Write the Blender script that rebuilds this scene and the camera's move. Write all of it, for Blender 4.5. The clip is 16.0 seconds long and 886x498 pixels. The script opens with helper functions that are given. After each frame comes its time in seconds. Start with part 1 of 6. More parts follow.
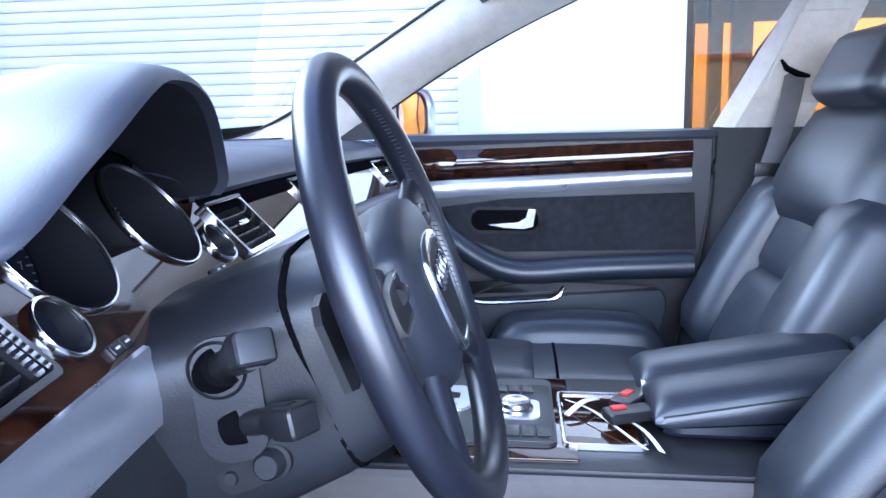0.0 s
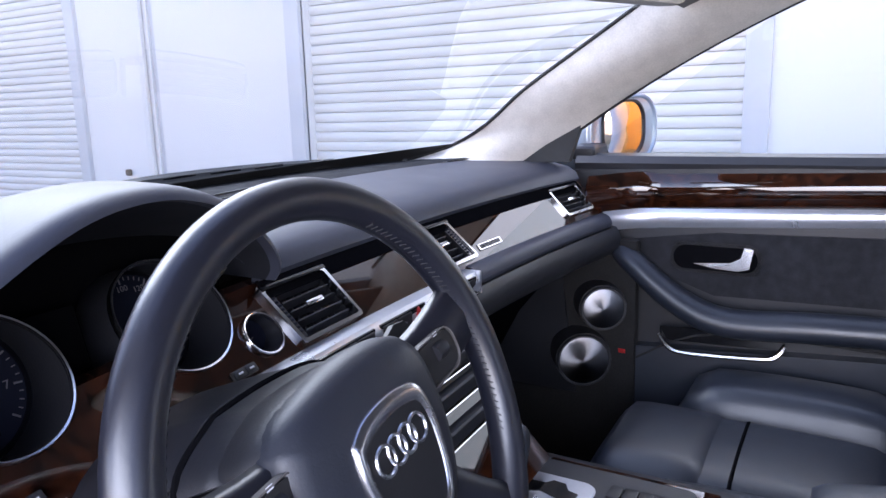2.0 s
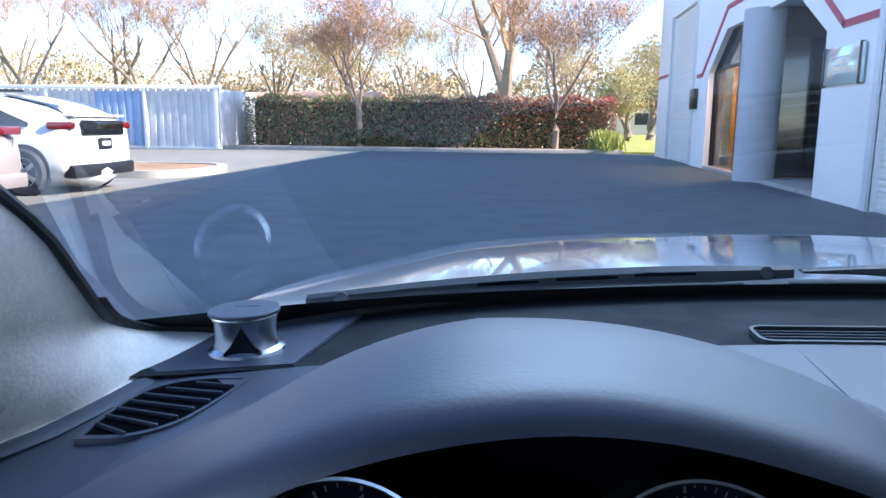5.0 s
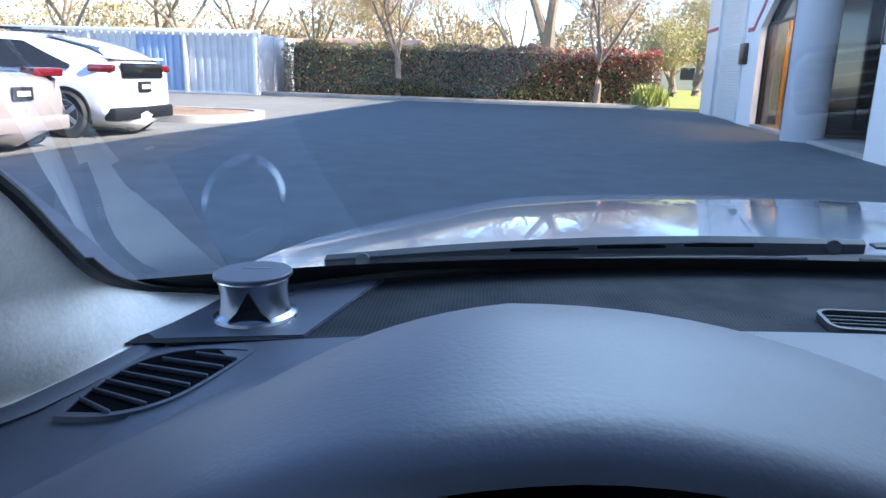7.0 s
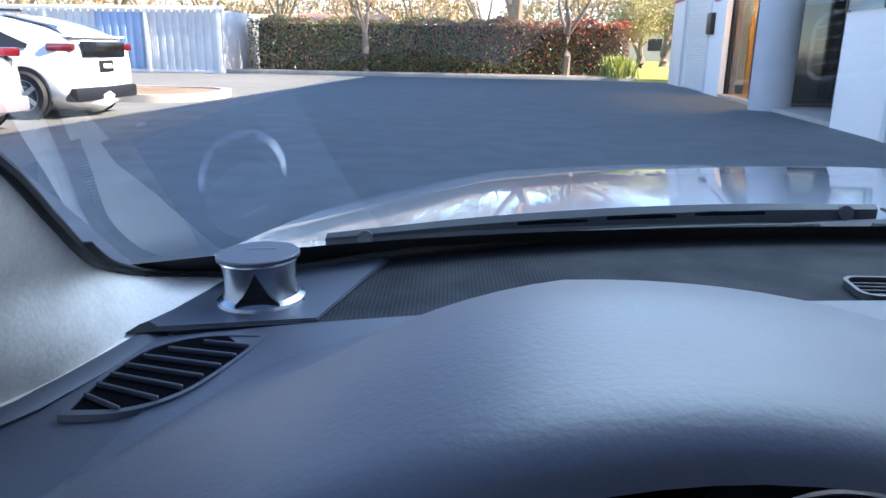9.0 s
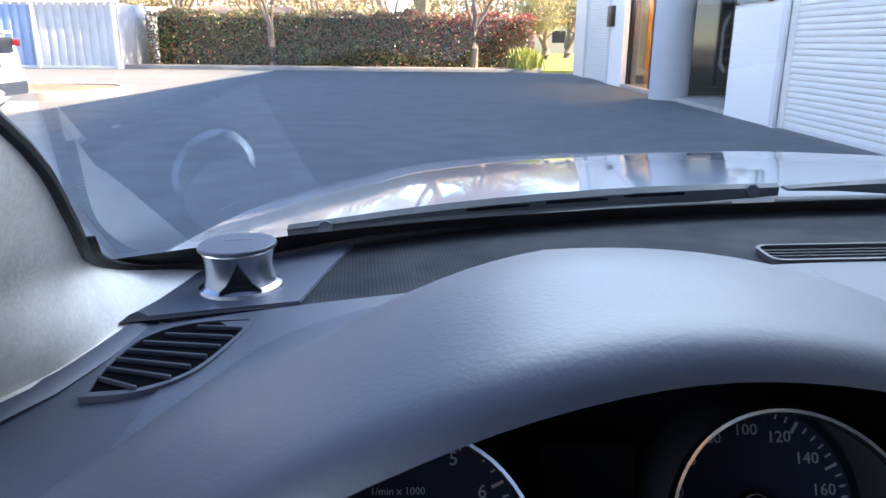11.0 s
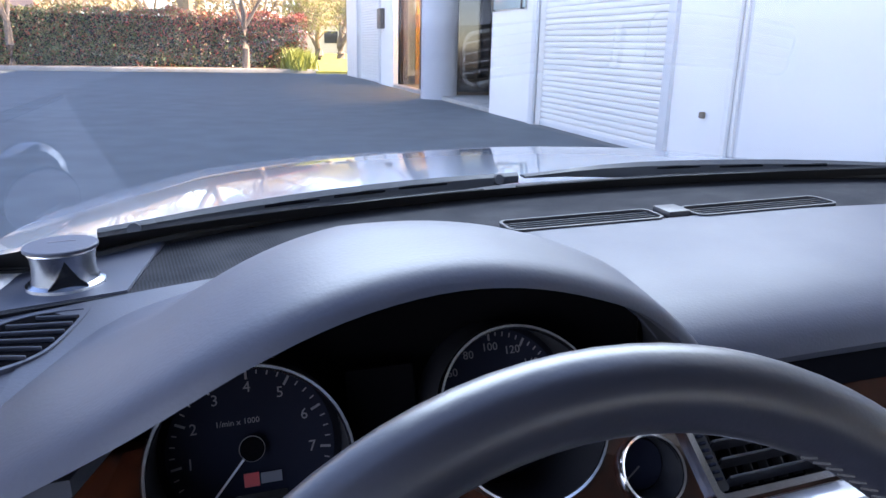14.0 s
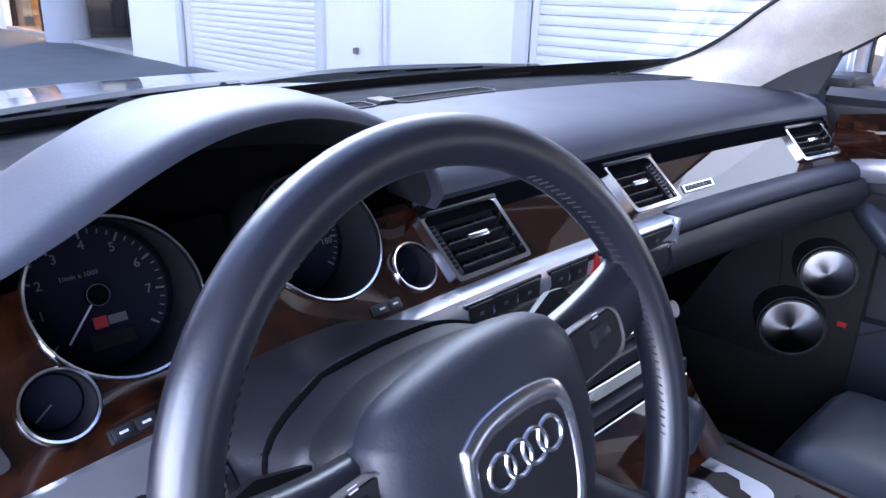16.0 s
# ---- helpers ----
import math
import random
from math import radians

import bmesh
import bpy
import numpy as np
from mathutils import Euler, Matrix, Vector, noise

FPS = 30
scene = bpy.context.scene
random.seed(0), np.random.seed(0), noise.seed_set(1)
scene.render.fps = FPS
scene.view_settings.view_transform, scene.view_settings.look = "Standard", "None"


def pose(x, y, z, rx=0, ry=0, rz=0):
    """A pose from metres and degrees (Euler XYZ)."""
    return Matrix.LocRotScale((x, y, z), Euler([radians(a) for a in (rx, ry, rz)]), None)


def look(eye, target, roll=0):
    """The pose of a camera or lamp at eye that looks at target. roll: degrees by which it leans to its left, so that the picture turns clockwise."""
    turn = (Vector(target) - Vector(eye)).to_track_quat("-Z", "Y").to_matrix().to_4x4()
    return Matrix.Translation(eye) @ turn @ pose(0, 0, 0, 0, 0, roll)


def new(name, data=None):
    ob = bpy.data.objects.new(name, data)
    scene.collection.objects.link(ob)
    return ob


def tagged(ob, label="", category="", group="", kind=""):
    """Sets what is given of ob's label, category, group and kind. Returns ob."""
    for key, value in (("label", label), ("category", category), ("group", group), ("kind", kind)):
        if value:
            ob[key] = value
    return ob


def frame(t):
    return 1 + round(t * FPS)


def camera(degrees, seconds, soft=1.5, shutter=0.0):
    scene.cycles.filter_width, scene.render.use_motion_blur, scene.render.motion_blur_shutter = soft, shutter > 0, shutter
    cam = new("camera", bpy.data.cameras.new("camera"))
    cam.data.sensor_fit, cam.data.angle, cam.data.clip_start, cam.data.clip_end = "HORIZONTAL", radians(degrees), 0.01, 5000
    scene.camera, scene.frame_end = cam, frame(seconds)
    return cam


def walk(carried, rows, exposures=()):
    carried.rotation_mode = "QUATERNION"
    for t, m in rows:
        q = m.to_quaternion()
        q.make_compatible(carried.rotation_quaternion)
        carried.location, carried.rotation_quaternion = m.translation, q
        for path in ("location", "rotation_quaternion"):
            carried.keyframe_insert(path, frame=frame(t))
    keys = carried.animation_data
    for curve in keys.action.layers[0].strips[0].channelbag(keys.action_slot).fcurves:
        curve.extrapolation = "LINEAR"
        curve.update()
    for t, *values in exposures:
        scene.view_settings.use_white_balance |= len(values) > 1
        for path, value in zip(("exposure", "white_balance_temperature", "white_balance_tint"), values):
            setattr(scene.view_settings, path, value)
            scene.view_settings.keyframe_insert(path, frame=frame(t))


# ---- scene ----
cam = camera(62.9, 16.0)
PATH = [
    (0, (-0.995, -0.139, 0.967), (0.972, 0.068, 0.667), -1.1),
    (0.5, (-1.167, -0.272, 1.021), (0.736, 0.258, 0.707), -2.0),
    (1, (-1.095, -0.344, 1.077), (0.71, 0.439, 0.72), -0.8),
    (1.5, (-0.89, -0.372, 1.096), (0.856, 0.528, 0.719), -1.3),
    (2, (-0.771, -0.336, 1.087), (0.936, 0.632, 0.704), -1.6),
    (2.5, (-0.615, -0.264, 1.054), (0.945, 0.932, 0.684), -2.1),
    (3, (-0.489, -0.191, 1.064), (0.719, 1.372, 0.752), -1.7),
    (3.5, (-0.476, -0.163, 1.110), (0.264, 1.676, 0.842), -0.8),
    (4, (-0.448, -0.136, 1.12), (-0.17, 1.827, 0.858), -0.3),
    (4.5, (-0.425, -0.123, 1.128), (-0.468, 1.854, 0.832), 0.3),
    (5, (-0.407, -0.096, 1.126), (-0.639, 1.861, 0.783), 0.5),
    (7.5, (-0.415, -0.02, 1.121), (-0.735, 1.892, 0.629), 1.7),
    (8, (-0.425, -0.01, 1.116), (-0.718, 1.902, 0.609), 1.5),
    (10.5, (-0.472, -0.027, 1.115), (-0.578, 1.891, 0.556), 0.5),
    (11, (-0.481, -0.063, 1.121), (-0.489, 1.86, 0.57), 0.6),
    (11.5, (-0.492, -0.101, 1.125), (-0.387, 1.819, 0.578), 0.5),
    (12, (-0.497, -0.127, 1.129), (-0.286, 1.786, 0.586), 0.4),
    (12.5, (-0.501, -0.149, 1.133), (-0.193, 1.752, 0.593), 0.5),
    (13, (-0.505, -0.163, 1.137), (-0.108, 1.721, 0.599), 0.6),
    (13.5, (-0.505, -0.177, 1.137), (-0.024, 1.687, 0.597), 0.9),
    (14, (-0.504, -0.191, 1.141), (0.063, 1.649, 0.6), 1.3),
    (14.5, (-0.505, -0.205, 1.136), (0.186, 1.59, 0.587), 1.6),
    (15, (-0.535, -0.226, 1.125), (0.329, 1.487, 0.559), 1.8),
    (15.5, (-0.596, -0.27, 1.108), (0.499, 1.296, 0.516), 2.1),
    (16, (-0.662, -0.296, 1.105), (0.649, 1.063, 0.446), 2.1),
]
EXPOSURE = [(0.0, 3.2), (0.5, 3.0), (1.0, 2.78), (2.0, 2.75), (3.0, 2.68), (3.5, 2.5), (4.0, 2.25), (5.0, 2.12), (7.5, 2.15), (10.5, 2.55), (12.5, 2.85), (14.5, 2.88), (16.0, 3.1)]
BALANCE = [(0.0, 6500, 25), (0.5, 6700, 24), (1.0, 7300, 29), (2.5, 8150, 35), (4.5, 6900, 23), (5.0, 6000, 18), (7.5, 6000, 16), (10.5, 7000, 20), (12.5, 7200, 25), (15.0, 7400, 30), (16.0, 7000, 33)]
walk(cam, [(t, look(e, a, r)) for t, e, a, r in PATH], [(t, e, *(np.interp(t, [b[0] for b in BALANCE], [b[k] for b in BALANCE]) for k in (1, 2))) for t, e in EXPOSURE])

# ---- light ----
SUN_EL, SUN_AZ = radians(33.6), radians(-5)          # the sun stands behind the workshop, off +x towards -y
world = bpy.data.worlds.new("sky")
scene.world = world
world.use_nodes = True
sky = world.node_tree.nodes.new("ShaderNodeTexSky")
sky.sky_type, sky.sun_disc = "NISHITA", False
sky.sun_elevation, sky.sun_rotation = SUN_EL, radians(90) - SUN_AZ
sky.air_density, sky.dust_density, sky.ozone_density = 0.75, 0.0, 2.0
world.node_tree.links.new(sky.outputs[0], world.node_tree.nodes["Background"].inputs[0])
world.node_tree.nodes["Background"].inputs[1].default_value = 0.15
sun = new("sun", bpy.data.lights.new("sun", "SUN"))
sun.data.energy, sun.data.angle, sun.data.color = 5.0, radians(0.5), (1.0, 0.89, 0.74)
sun.matrix_world = look((60, 18, 37), (60 - math.cos(SUN_AZ), 18 - math.sin(SUN_AZ), 37 - math.tan(SUN_EL)))



def opening_fill(name, eye, target, size, watts, spread=180):
    """An added area lamp that stands in for sky light at an opening of the car."""
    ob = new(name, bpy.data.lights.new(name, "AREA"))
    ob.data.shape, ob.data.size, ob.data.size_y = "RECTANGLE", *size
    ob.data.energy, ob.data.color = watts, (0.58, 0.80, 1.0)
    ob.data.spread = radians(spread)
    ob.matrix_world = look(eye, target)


# added fill: the doorway and windscreen lamps stand outside the car, out of view
opening_fill("doorway_fill", (-2.3, -0.5, 1.25), (0, -0.2, 0.85), (2.0, 1.5), 17.5)
opening_fill("windscreen_fill", (0.1, 0.98, 1.68), (0.0, 0.18, 0.95), (1.4, 0.7), 2.9, 110)
opening_fill("side_window_fill", (0.80, -0.22, 1.10), (-0.3, -0.05, 0.85), (0.62, 0.22), 0.2)
opening_fill("rear_side_fill", (-0.80, -1.25, 1.10), (0, -0.6, 0.9), (0.8, 0.28), 0.15)
opening_fill("rear_side_fill", (0.76, -1.2, 1.10), (0, -0.6, 0.9), (0.7, 0.28), 0.12)
opening_fill("rear_screen_fill", (0, -2.0, 1.12), (0, 0, 1.0), (1.0, 0.3), 0.25)


# ---- materials ----
def mat(name, color, rough=0.5, metal=0.0, var=0.15, scale=30.0, bump=0.0, bscale=None, rvar=0.1, coat=0.0, big=0.0, spec=0.5, detail=3.0):
    """A surface with two scales of colour change, uneven gloss and a fine relief."""
    m = bpy.data.materials.new(name)
    m.use_nodes = True
    nt = m.node_tree
    b = nt.nodes["Principled BSDF"]
    co = nt.nodes.new("ShaderNodeTexCoord")
    n1 = nt.nodes.new("ShaderNodeTexNoise")
    n1.inputs["Scale"].default_value, n1.inputs["Detail"].default_value = scale, detail
    n2 = nt.nodes.new("ShaderNodeTexNoise")
    n2.inputs["Scale"].default_value, n2.inputs["Detail"].default_value = big or scale / 9, 2.0
    add = nt.nodes.new("ShaderNodeMath")
    add.operation = "ADD"
    ramp = nt.nodes.new("ShaderNodeMapRange")
    ramp.inputs[1].default_value, ramp.inputs[2].default_value = 0.7, 1.3
    ramp.inputs[3].default_value, ramp.inputs[4].default_value = 1 - var, 1 + var
    mix = nt.nodes.new("ShaderNodeVectorMath")
    mix.operation = "SCALE"
    mix.inputs[0].default_value = color
    nt.links.new(co.outputs["Object"], n1.inputs["Vector"])
    nt.links.new(co.outputs["Object"], n2.inputs["Vector"])
    nt.links.new(n1.outputs["Fac"], add.inputs[0])
    nt.links.new(n2.outputs["Fac"], add.inputs[1])
    nt.links.new(add.outputs[0], ramp.inputs[0])
    nt.links.new(ramp.outputs[0], mix.inputs["Scale"])
    nt.links.new(mix.outputs[0], b.inputs["Base Color"])
    rr = nt.nodes.new("ShaderNodeMapRange")
    rr.inputs[1].default_value, rr.inputs[2].default_value = 0.3, 0.7
    rr.inputs[3].default_value, rr.inputs[4].default_value = max(0.02, rough - rvar * rough), rough + rvar * rough
    nt.links.new(n2.outputs["Fac"], rr.inputs[0])
    nt.links.new(rr.outputs[0], b.inputs["Roughness"])
    b.inputs["Metallic"].default_value = metal
    b.inputs["Coat Weight"].default_value = coat
    b.inputs["Coat Roughness"].default_value = 0.03
    b.inputs["Specular IOR Level"].default_value = spec
    if bump:
        n3 = nt.nodes.new("ShaderNodeTexNoise")
        n3.inputs["Scale"].default_value = bscale or scale * 3
        nt.links.new(co.outputs["Object"], n3.inputs["Vector"])
        bp = nt.nodes.new("ShaderNodeBump")
        bp.inputs["Strength"].default_value, bp.inputs["Distance"].default_value = bump, 0.002
        nt.links.new(n3.outputs[0], bp.inputs["Height"])
        nt.links.new(bp.outputs[0], b.inputs["Normal"])
    return m


def glass_mat(name, tint, top=0.5, rough=0.0, low=0.08):
    """A thin pane: clear, with the glint of its surface."""
    m = bpy.data.materials.new(name)
    m.use_nodes = True
    nt = m.node_tree
    nt.nodes.clear()
    out = nt.nodes.new("ShaderNodeOutputMaterial")
    tr, gl, lw, pw, mr, mx = (nt.nodes.new("ShaderNode" + k) for k in ("BsdfTransparent", "BsdfGlossy", "LayerWeight", "Math", "MapRange", "MixShader"))
    tr.inputs[0].default_value = (*tint, 1)
    gl.inputs["Roughness"].default_value = rough
    lw.inputs[0].default_value = 0.5
    pw.operation = "POWER"
    pw.inputs[1].default_value = 3.5
    mr.inputs[3].default_value, mr.inputs[4].default_value = low, top
    nt.links.new(lw.outputs["Facing"], pw.inputs[0])
    nt.links.new(pw.outputs[0], mr.inputs[0])
    nt.links.new(mr.outputs[0], mx.inputs[0])
    nt.links.new(tr.outputs[0], mx.inputs[1])
    nt.links.new(gl.outputs[0], mx.inputs[2])
    nt.links.new(mx.outputs[0], out.inputs[0])
    return m


def burl_mat(name):
    """Dark vavona burl under a thick clear lacquer."""
    m = mat(name, (0.05, 0.016, 0.007), 0.5, coat=1.0, spec=0.0)
    nt = m.node_tree
    b = nt.nodes["Principled BSDF"]
    co = nt.nodes.new("ShaderNodeTexCoord")
    n = nt.nodes.new("ShaderNodeTexNoise")
    n.inputs["Scale"].default_value, n.inputs["Detail"].default_value, n.inputs["Distortion"].default_value = 28, 8, 1.6
    r = nt.nodes.new("ShaderNodeValToRGB")
    r.color_ramp.elements[0].position, r.color_ramp.elements[0].color = 0.32, (0.0025, 0.0011, 0.0009, 1)
    r.color_ramp.elements[1].position, r.color_ramp.elements[1].color = 0.70, (0.050, 0.0135, 0.0058, 1)
    nt.links.new(co.outputs["Object"], n.inputs["Vector"])
    nt.links.new(n.outputs["Fac"], r.inputs[0])
    nt.links.new(r.outputs[0], b.inputs["Base Color"])
    b.inputs["Coat IOR"].default_value = 1.7
    return m


def island_mat(name, cols, rough=0.6, hue=True):
    """Leaves or twigs: each piece takes a tone of its own."""
    m = bpy.data.materials.new(name)
    m.use_nodes = True
    nt = m.node_tree
    b = nt.nodes["Principled BSDF"]
    g = nt.nodes.new("ShaderNodeNewGeometry")
    r = nt.nodes.new("ShaderNodeValToRGB")
    r.color_ramp.elements[0].color, r.color_ramp.elements[1].color = (*cols[0], 1), (*cols[-1], 1)
    for i, c in enumerate(cols[1:-1]):
        e = r.color_ramp.elements.new((i + 1) / (len(cols) - 1))
        e.color = (*c, 1)
    nt.links.new(g.outputs["Random Per Island"], r.inputs[0])
    nt.links.new(r.outputs[0], b.inputs["Base Color"])
    b.inputs["Roughness"].default_value = rough
    return m


def cloth_mat(name, color, pitch=0.0022):
    """Fine woven speaker cloth."""
    m = mat(name, color, 0.85, var=0.2, scale=200, spec=0.2)
    nt = m.node_tree
    b = nt.nodes["Principled BSDF"]
    co = nt.nodes.new("ShaderNodeTexCoord")
    mp = nt.nodes.new("ShaderNodeMapping")
    mp.inputs["Rotation"].default_value = (0, 0, radians(38))
    w = nt.nodes.new("ShaderNodeTexChecker")
    w.inputs["Scale"].default_value = 1 / pitch
    w.inputs["Color1"].default_value, w.inputs["Color2"].default_value = (*[c * 0.35 for c in color], 1), (*[c * 1.9 for c in color], 1)
    nt.links.new(co.outputs["Object"], mp.inputs[0])
    nt.links.new(mp.outputs[0], w.inputs[0])
    nt.links.new(w.outputs[0], b.inputs["Base Color"])
    return m


PAD = mat("dash_vinyl", (0.031, 0.0355, 0.053), 0.50, var=0.07, scale=60, bump=0.08, bscale=420, spec=0.55)
SOFT = mat("dark_soft_plastic", (0.012, 0.0126, 0.0165), 0.46, var=0.08, scale=60, bump=0.1, bscale=420, spec=0.65)
# for black parts, and for shade painted into gaps, slots and recesses
MATT = mat("matt_black_and_gap_shade", (0.0045, 0.0045, 0.0055), 0.9, var=0.1, scale=80, spec=0.0)
HOODIN = mat("dark_hood_lining", (0.011, 0.012, 0.017), 0.7, var=0.1, scale=80, bump=0.06, bscale=400, spec=0.35)
BLACK = mat("black_plastic", (0.012, 0.012, 0.014), 0.4, var=0.1, scale=80, bump=0.05, bscale=400)
GLOSS = mat("gloss_black", (0.008, 0.008, 0.009), 0.12, var=0.1)
LEATHER = mat("black_leather", (0.015, 0.020, 0.030), 0.42, var=0.15, scale=40, bump=0.12, bscale=350, spec=0.85)
RIMLEATHER = mat("smooth_wheel_leather", (0.009, 0.010, 0.017), 0.36, var=0.12, scale=25, bump=0.05, bscale=380, spec=0.85)
SUEDE = mat("charcoal_alcantara", (0.022, 0.0225, 0.026), 0.95, var=0.3, scale=50, bump=0.2, bscale=400, spec=0.2)
CHROME = mat("satin_chrome", (0.75, 0.75, 0.77), 0.16, 1.0, var=0.04)
ALU = mat("brushed_aluminium", (0.60, 0.62, 0.67), 0.30, 0.8, var=0.03, scale=160)
SATIN = mat("satin_silver_trim", (0.62, 0.62, 0.65), 0.26, 1.0, var=0.03, scale=150)
BURL = burl_mat("burl_veneer")
PILLAR = mat("pale_grey_woven_lining", (0.66, 0.615, 0.565), 0.9, var=0.1, scale=300, bump=0.15, bscale=300)
LINING = mat("grey_headlining", (0.22, 0.212, 0.208), 0.95, var=0.1, scale=300, bump=0.15, bscale=300)
AIRBAG = mat("airbag_vinyl", (0.014, 0.017, 0.026), 0.5, var=0.08, scale=60, bump=0.1, bscale=420, spec=0.6)
CLOTH = cloth_mat("speaker_cloth", (0.0085, 0.0095, 0.0125))
FRAMEGREY = mat("violet_grey_frame_lining", (0.13, 0.125, 0.155), 0.5, var=0.06, scale=200, bump=0.05, bscale=300)
JAMB = mat("grey_beige_jamb_trim", (0.40, 0.335, 0.32), 0.8, var=0.06, scale=200, bump=0.1, bscale=300)
PAINT = mat("silver_metallic_paint", (0.37, 0.44, 0.51), 0.34, 0.55, var=0.01, scale=400, coat=1.0, rvar=0.0)
RUBBER = mat("black_rubber", (0.015, 0.015, 0.016), 0.7, var=0.2, scale=60)
CARPET = mat("dark_carpet", (0.012, 0.011, 0.011), 0.95, var=0.4, scale=220, bump=0.6, bscale=400)
TAUPE = mat("taupe_soft_plastic", (0.11, 0.10, 0.098), 0.6, var=0.08, scale=60, bump=0.2, bscale=800)
GLASS = glass_mat("clear_glass", (0.90, 0.95, 0.94), 0.95)
OFFICEGLASS = glass_mat("bronze_tinted_glass", (0.85, 0.78, 0.66), 0.5, low=0.02)
MIRROR = mat("mirror_silver", (0.9, 0.9, 0.9), 0.01, 1.0, var=0.0, rvar=0)
DIAL = mat("dial_face", (0.003, 0.0035, 0.006), 0.8, var=0.1, spec=0.1)
DIALMID = mat("dial_grey_disc", (0.0095, 0.011, 0.020), 0.8, var=0.05, spec=0.1)
DIALPRINT = mat("dial_print", (0.13, 0.13, 0.15), 0.5, var=0.02)
WHITE = mat("white_print", (0.75, 0.75, 0.78), 0.5, var=0.02)
RED = mat("red_print", (0.6, 0.03, 0.03), 0.4, var=0.05)
THREAD = mat("dark_thread", (0.028, 0.028, 0.032), 0.6, var=0.1)
BELT = mat("seat_belt_webbing", (0.12, 0.115, 0.12), 0.7, var=0.15, scale=400, bump=0.3, bscale=500)
ASPHALT = mat("asphalt", (0.168, 0.162, 0.148), 0.85, var=0.25, scale=1.6, bump=0.8, bscale=60, big=0.16, detail=8)
# darker ground tone that carries shade in its colour
PATCH = mat("shade_toned_asphalt", (0.118, 0.136, 0.138), 0.85, var=0.2, scale=2.2, bump=0.8, bscale=60, big=0.2, detail=8)
CONCRETE = mat("concrete", (0.36, 0.34, 0.31), 0.85, var=0.2, scale=3, bump=0.4, bscale=40)
STUCCO = mat("white_painted_wall", (0.84, 0.81, 0.77), 0.75, var=0.04, scale=1.2, bump=0.15, bscale=60, big=0.25, detail=6)
GREYTRIM = mat("pale_grey_trim", (0.66, 0.655, 0.65), 0.6, var=0.06, scale=4)
SHUTTER = mat("white_shutter_paint", (0.80, 0.77, 0.72), 0.5, var=0.05, scale=2)
REDSTRIPE = mat("dark_red_stripe", (0.42, 0.05, 0.08), 0.6, var=0.1, scale=4)
DARKGLASS = mat("dark_door_glass", (0.02, 0.018, 0.016), 0.06, var=0.1, spec=0.7)
BRONZE = mat("bronze_door_frame", (0.05, 0.035, 0.025), 0.4, 0.6, var=0.1)
BARK = mat("grey_brown_bark", (0.2, 0.15, 0.11), 0.9, var=0.35, scale=14, bump=0.8, bscale=30)
EARTH = mat("leaf_litter", (0.24, 0.15, 0.09), 0.95, var=0.4, scale=6, bump=0.6, bscale=20)
GRASS = mat("lawn", (0.27, 0.27, 0.05), 0.9, var=0.35, scale=3, bump=0.8, bscale=40)
CONTAINER = mat("pale_container_paint", (0.56, 0.56, 0.56), 0.6, var=0.12, scale=3)
BLUEGATE = mat("blue_grey_gate", (0.30, 0.40, 0.56), 0.6, var=0.1, scale=3)
CARWHITE = mat("white_car_paint", (0.8, 0.8, 0.8), 0.25, var=0.02, coat=1.0)
TAILRED = mat("red_lamp_plastic", (0.11, 0.004, 0.006), 0.15, var=0.05, coat=1.0)

# ---- mesh helpers ----
CAR = Matrix.Rotation(radians(-1.805), 4, "Y") @ Matrix.Rotation(radians(0.63), 4, "X")   # the lot falls away under the car
ONES = Matrix.Identity(4)
BASE = {}


def thing(name, label, category, base=(0, 0, 0), frame_m=None, group="", kind=""):
    """An Empty at the thing's base; its parts are given in the frame frame_m (the car's, as a rule)."""
    ob = new(name)
    m = CAR if frame_m is None else frame_m
    ob.empty_display_size = 0.05
    ob.matrix_world = m @ Matrix.Translation(base)
    BASE[ob.name] = Vector(base)
    return tagged(ob, label, category, group, kind)


def mesh_of(name, bm, material, sharp=35, flat=False):
    me = bpy.data.meshes.new(name)
    bmesh.ops.recalc_face_normals(bm, faces=bm.faces)
    bm.to_mesh(me)
    bm.free()
    me.materials.append(material)
    if not flat:
        me.polygons.foreach_set("use_smooth", [True] * len(me.polygons))
        me.set_sharp_from_angle(angle=radians(sharp))
    return me


def part(name, bm, material, parent, label="", sharp=35, flat=False):
    b = BASE.get(parent.name, Vector())
    bmesh.ops.translate(bm, verts=bm.verts, vec=-b)
    ob = new(name, mesh_of(name, bm, material, sharp, flat))
    ob.parent = parent
    BASE[ob.name] = b
    return tagged(ob, label)


def box(c, size, bevel=0.0, seg=2, rot=None, bm=None):
    bm2 = bmesh.new()
    bmesh.ops.create_cube(bm2, size=1.0, matrix=Matrix.Diagonal((*size, 1)))
    if bevel:
        bmesh.ops.bevel(bm2, geom=bm2.edges[:], offset=bevel, segments=seg, profile=0.6, affect="EDGES")
    bmesh.ops.transform(bm2, verts=bm2.verts, matrix=Matrix.Translation(c) @ (rot or ONES))
    return joined(bm, bm2)


def joined(bm, bm2):
    if bm is None:
        return bm2
    me = bpy.data.meshes.new("tmp")
    bm2.to_mesh(me)
    bm2.free()
    bm.from_mesh(me)
    bpy.data.meshes.remove(me)
    return bm


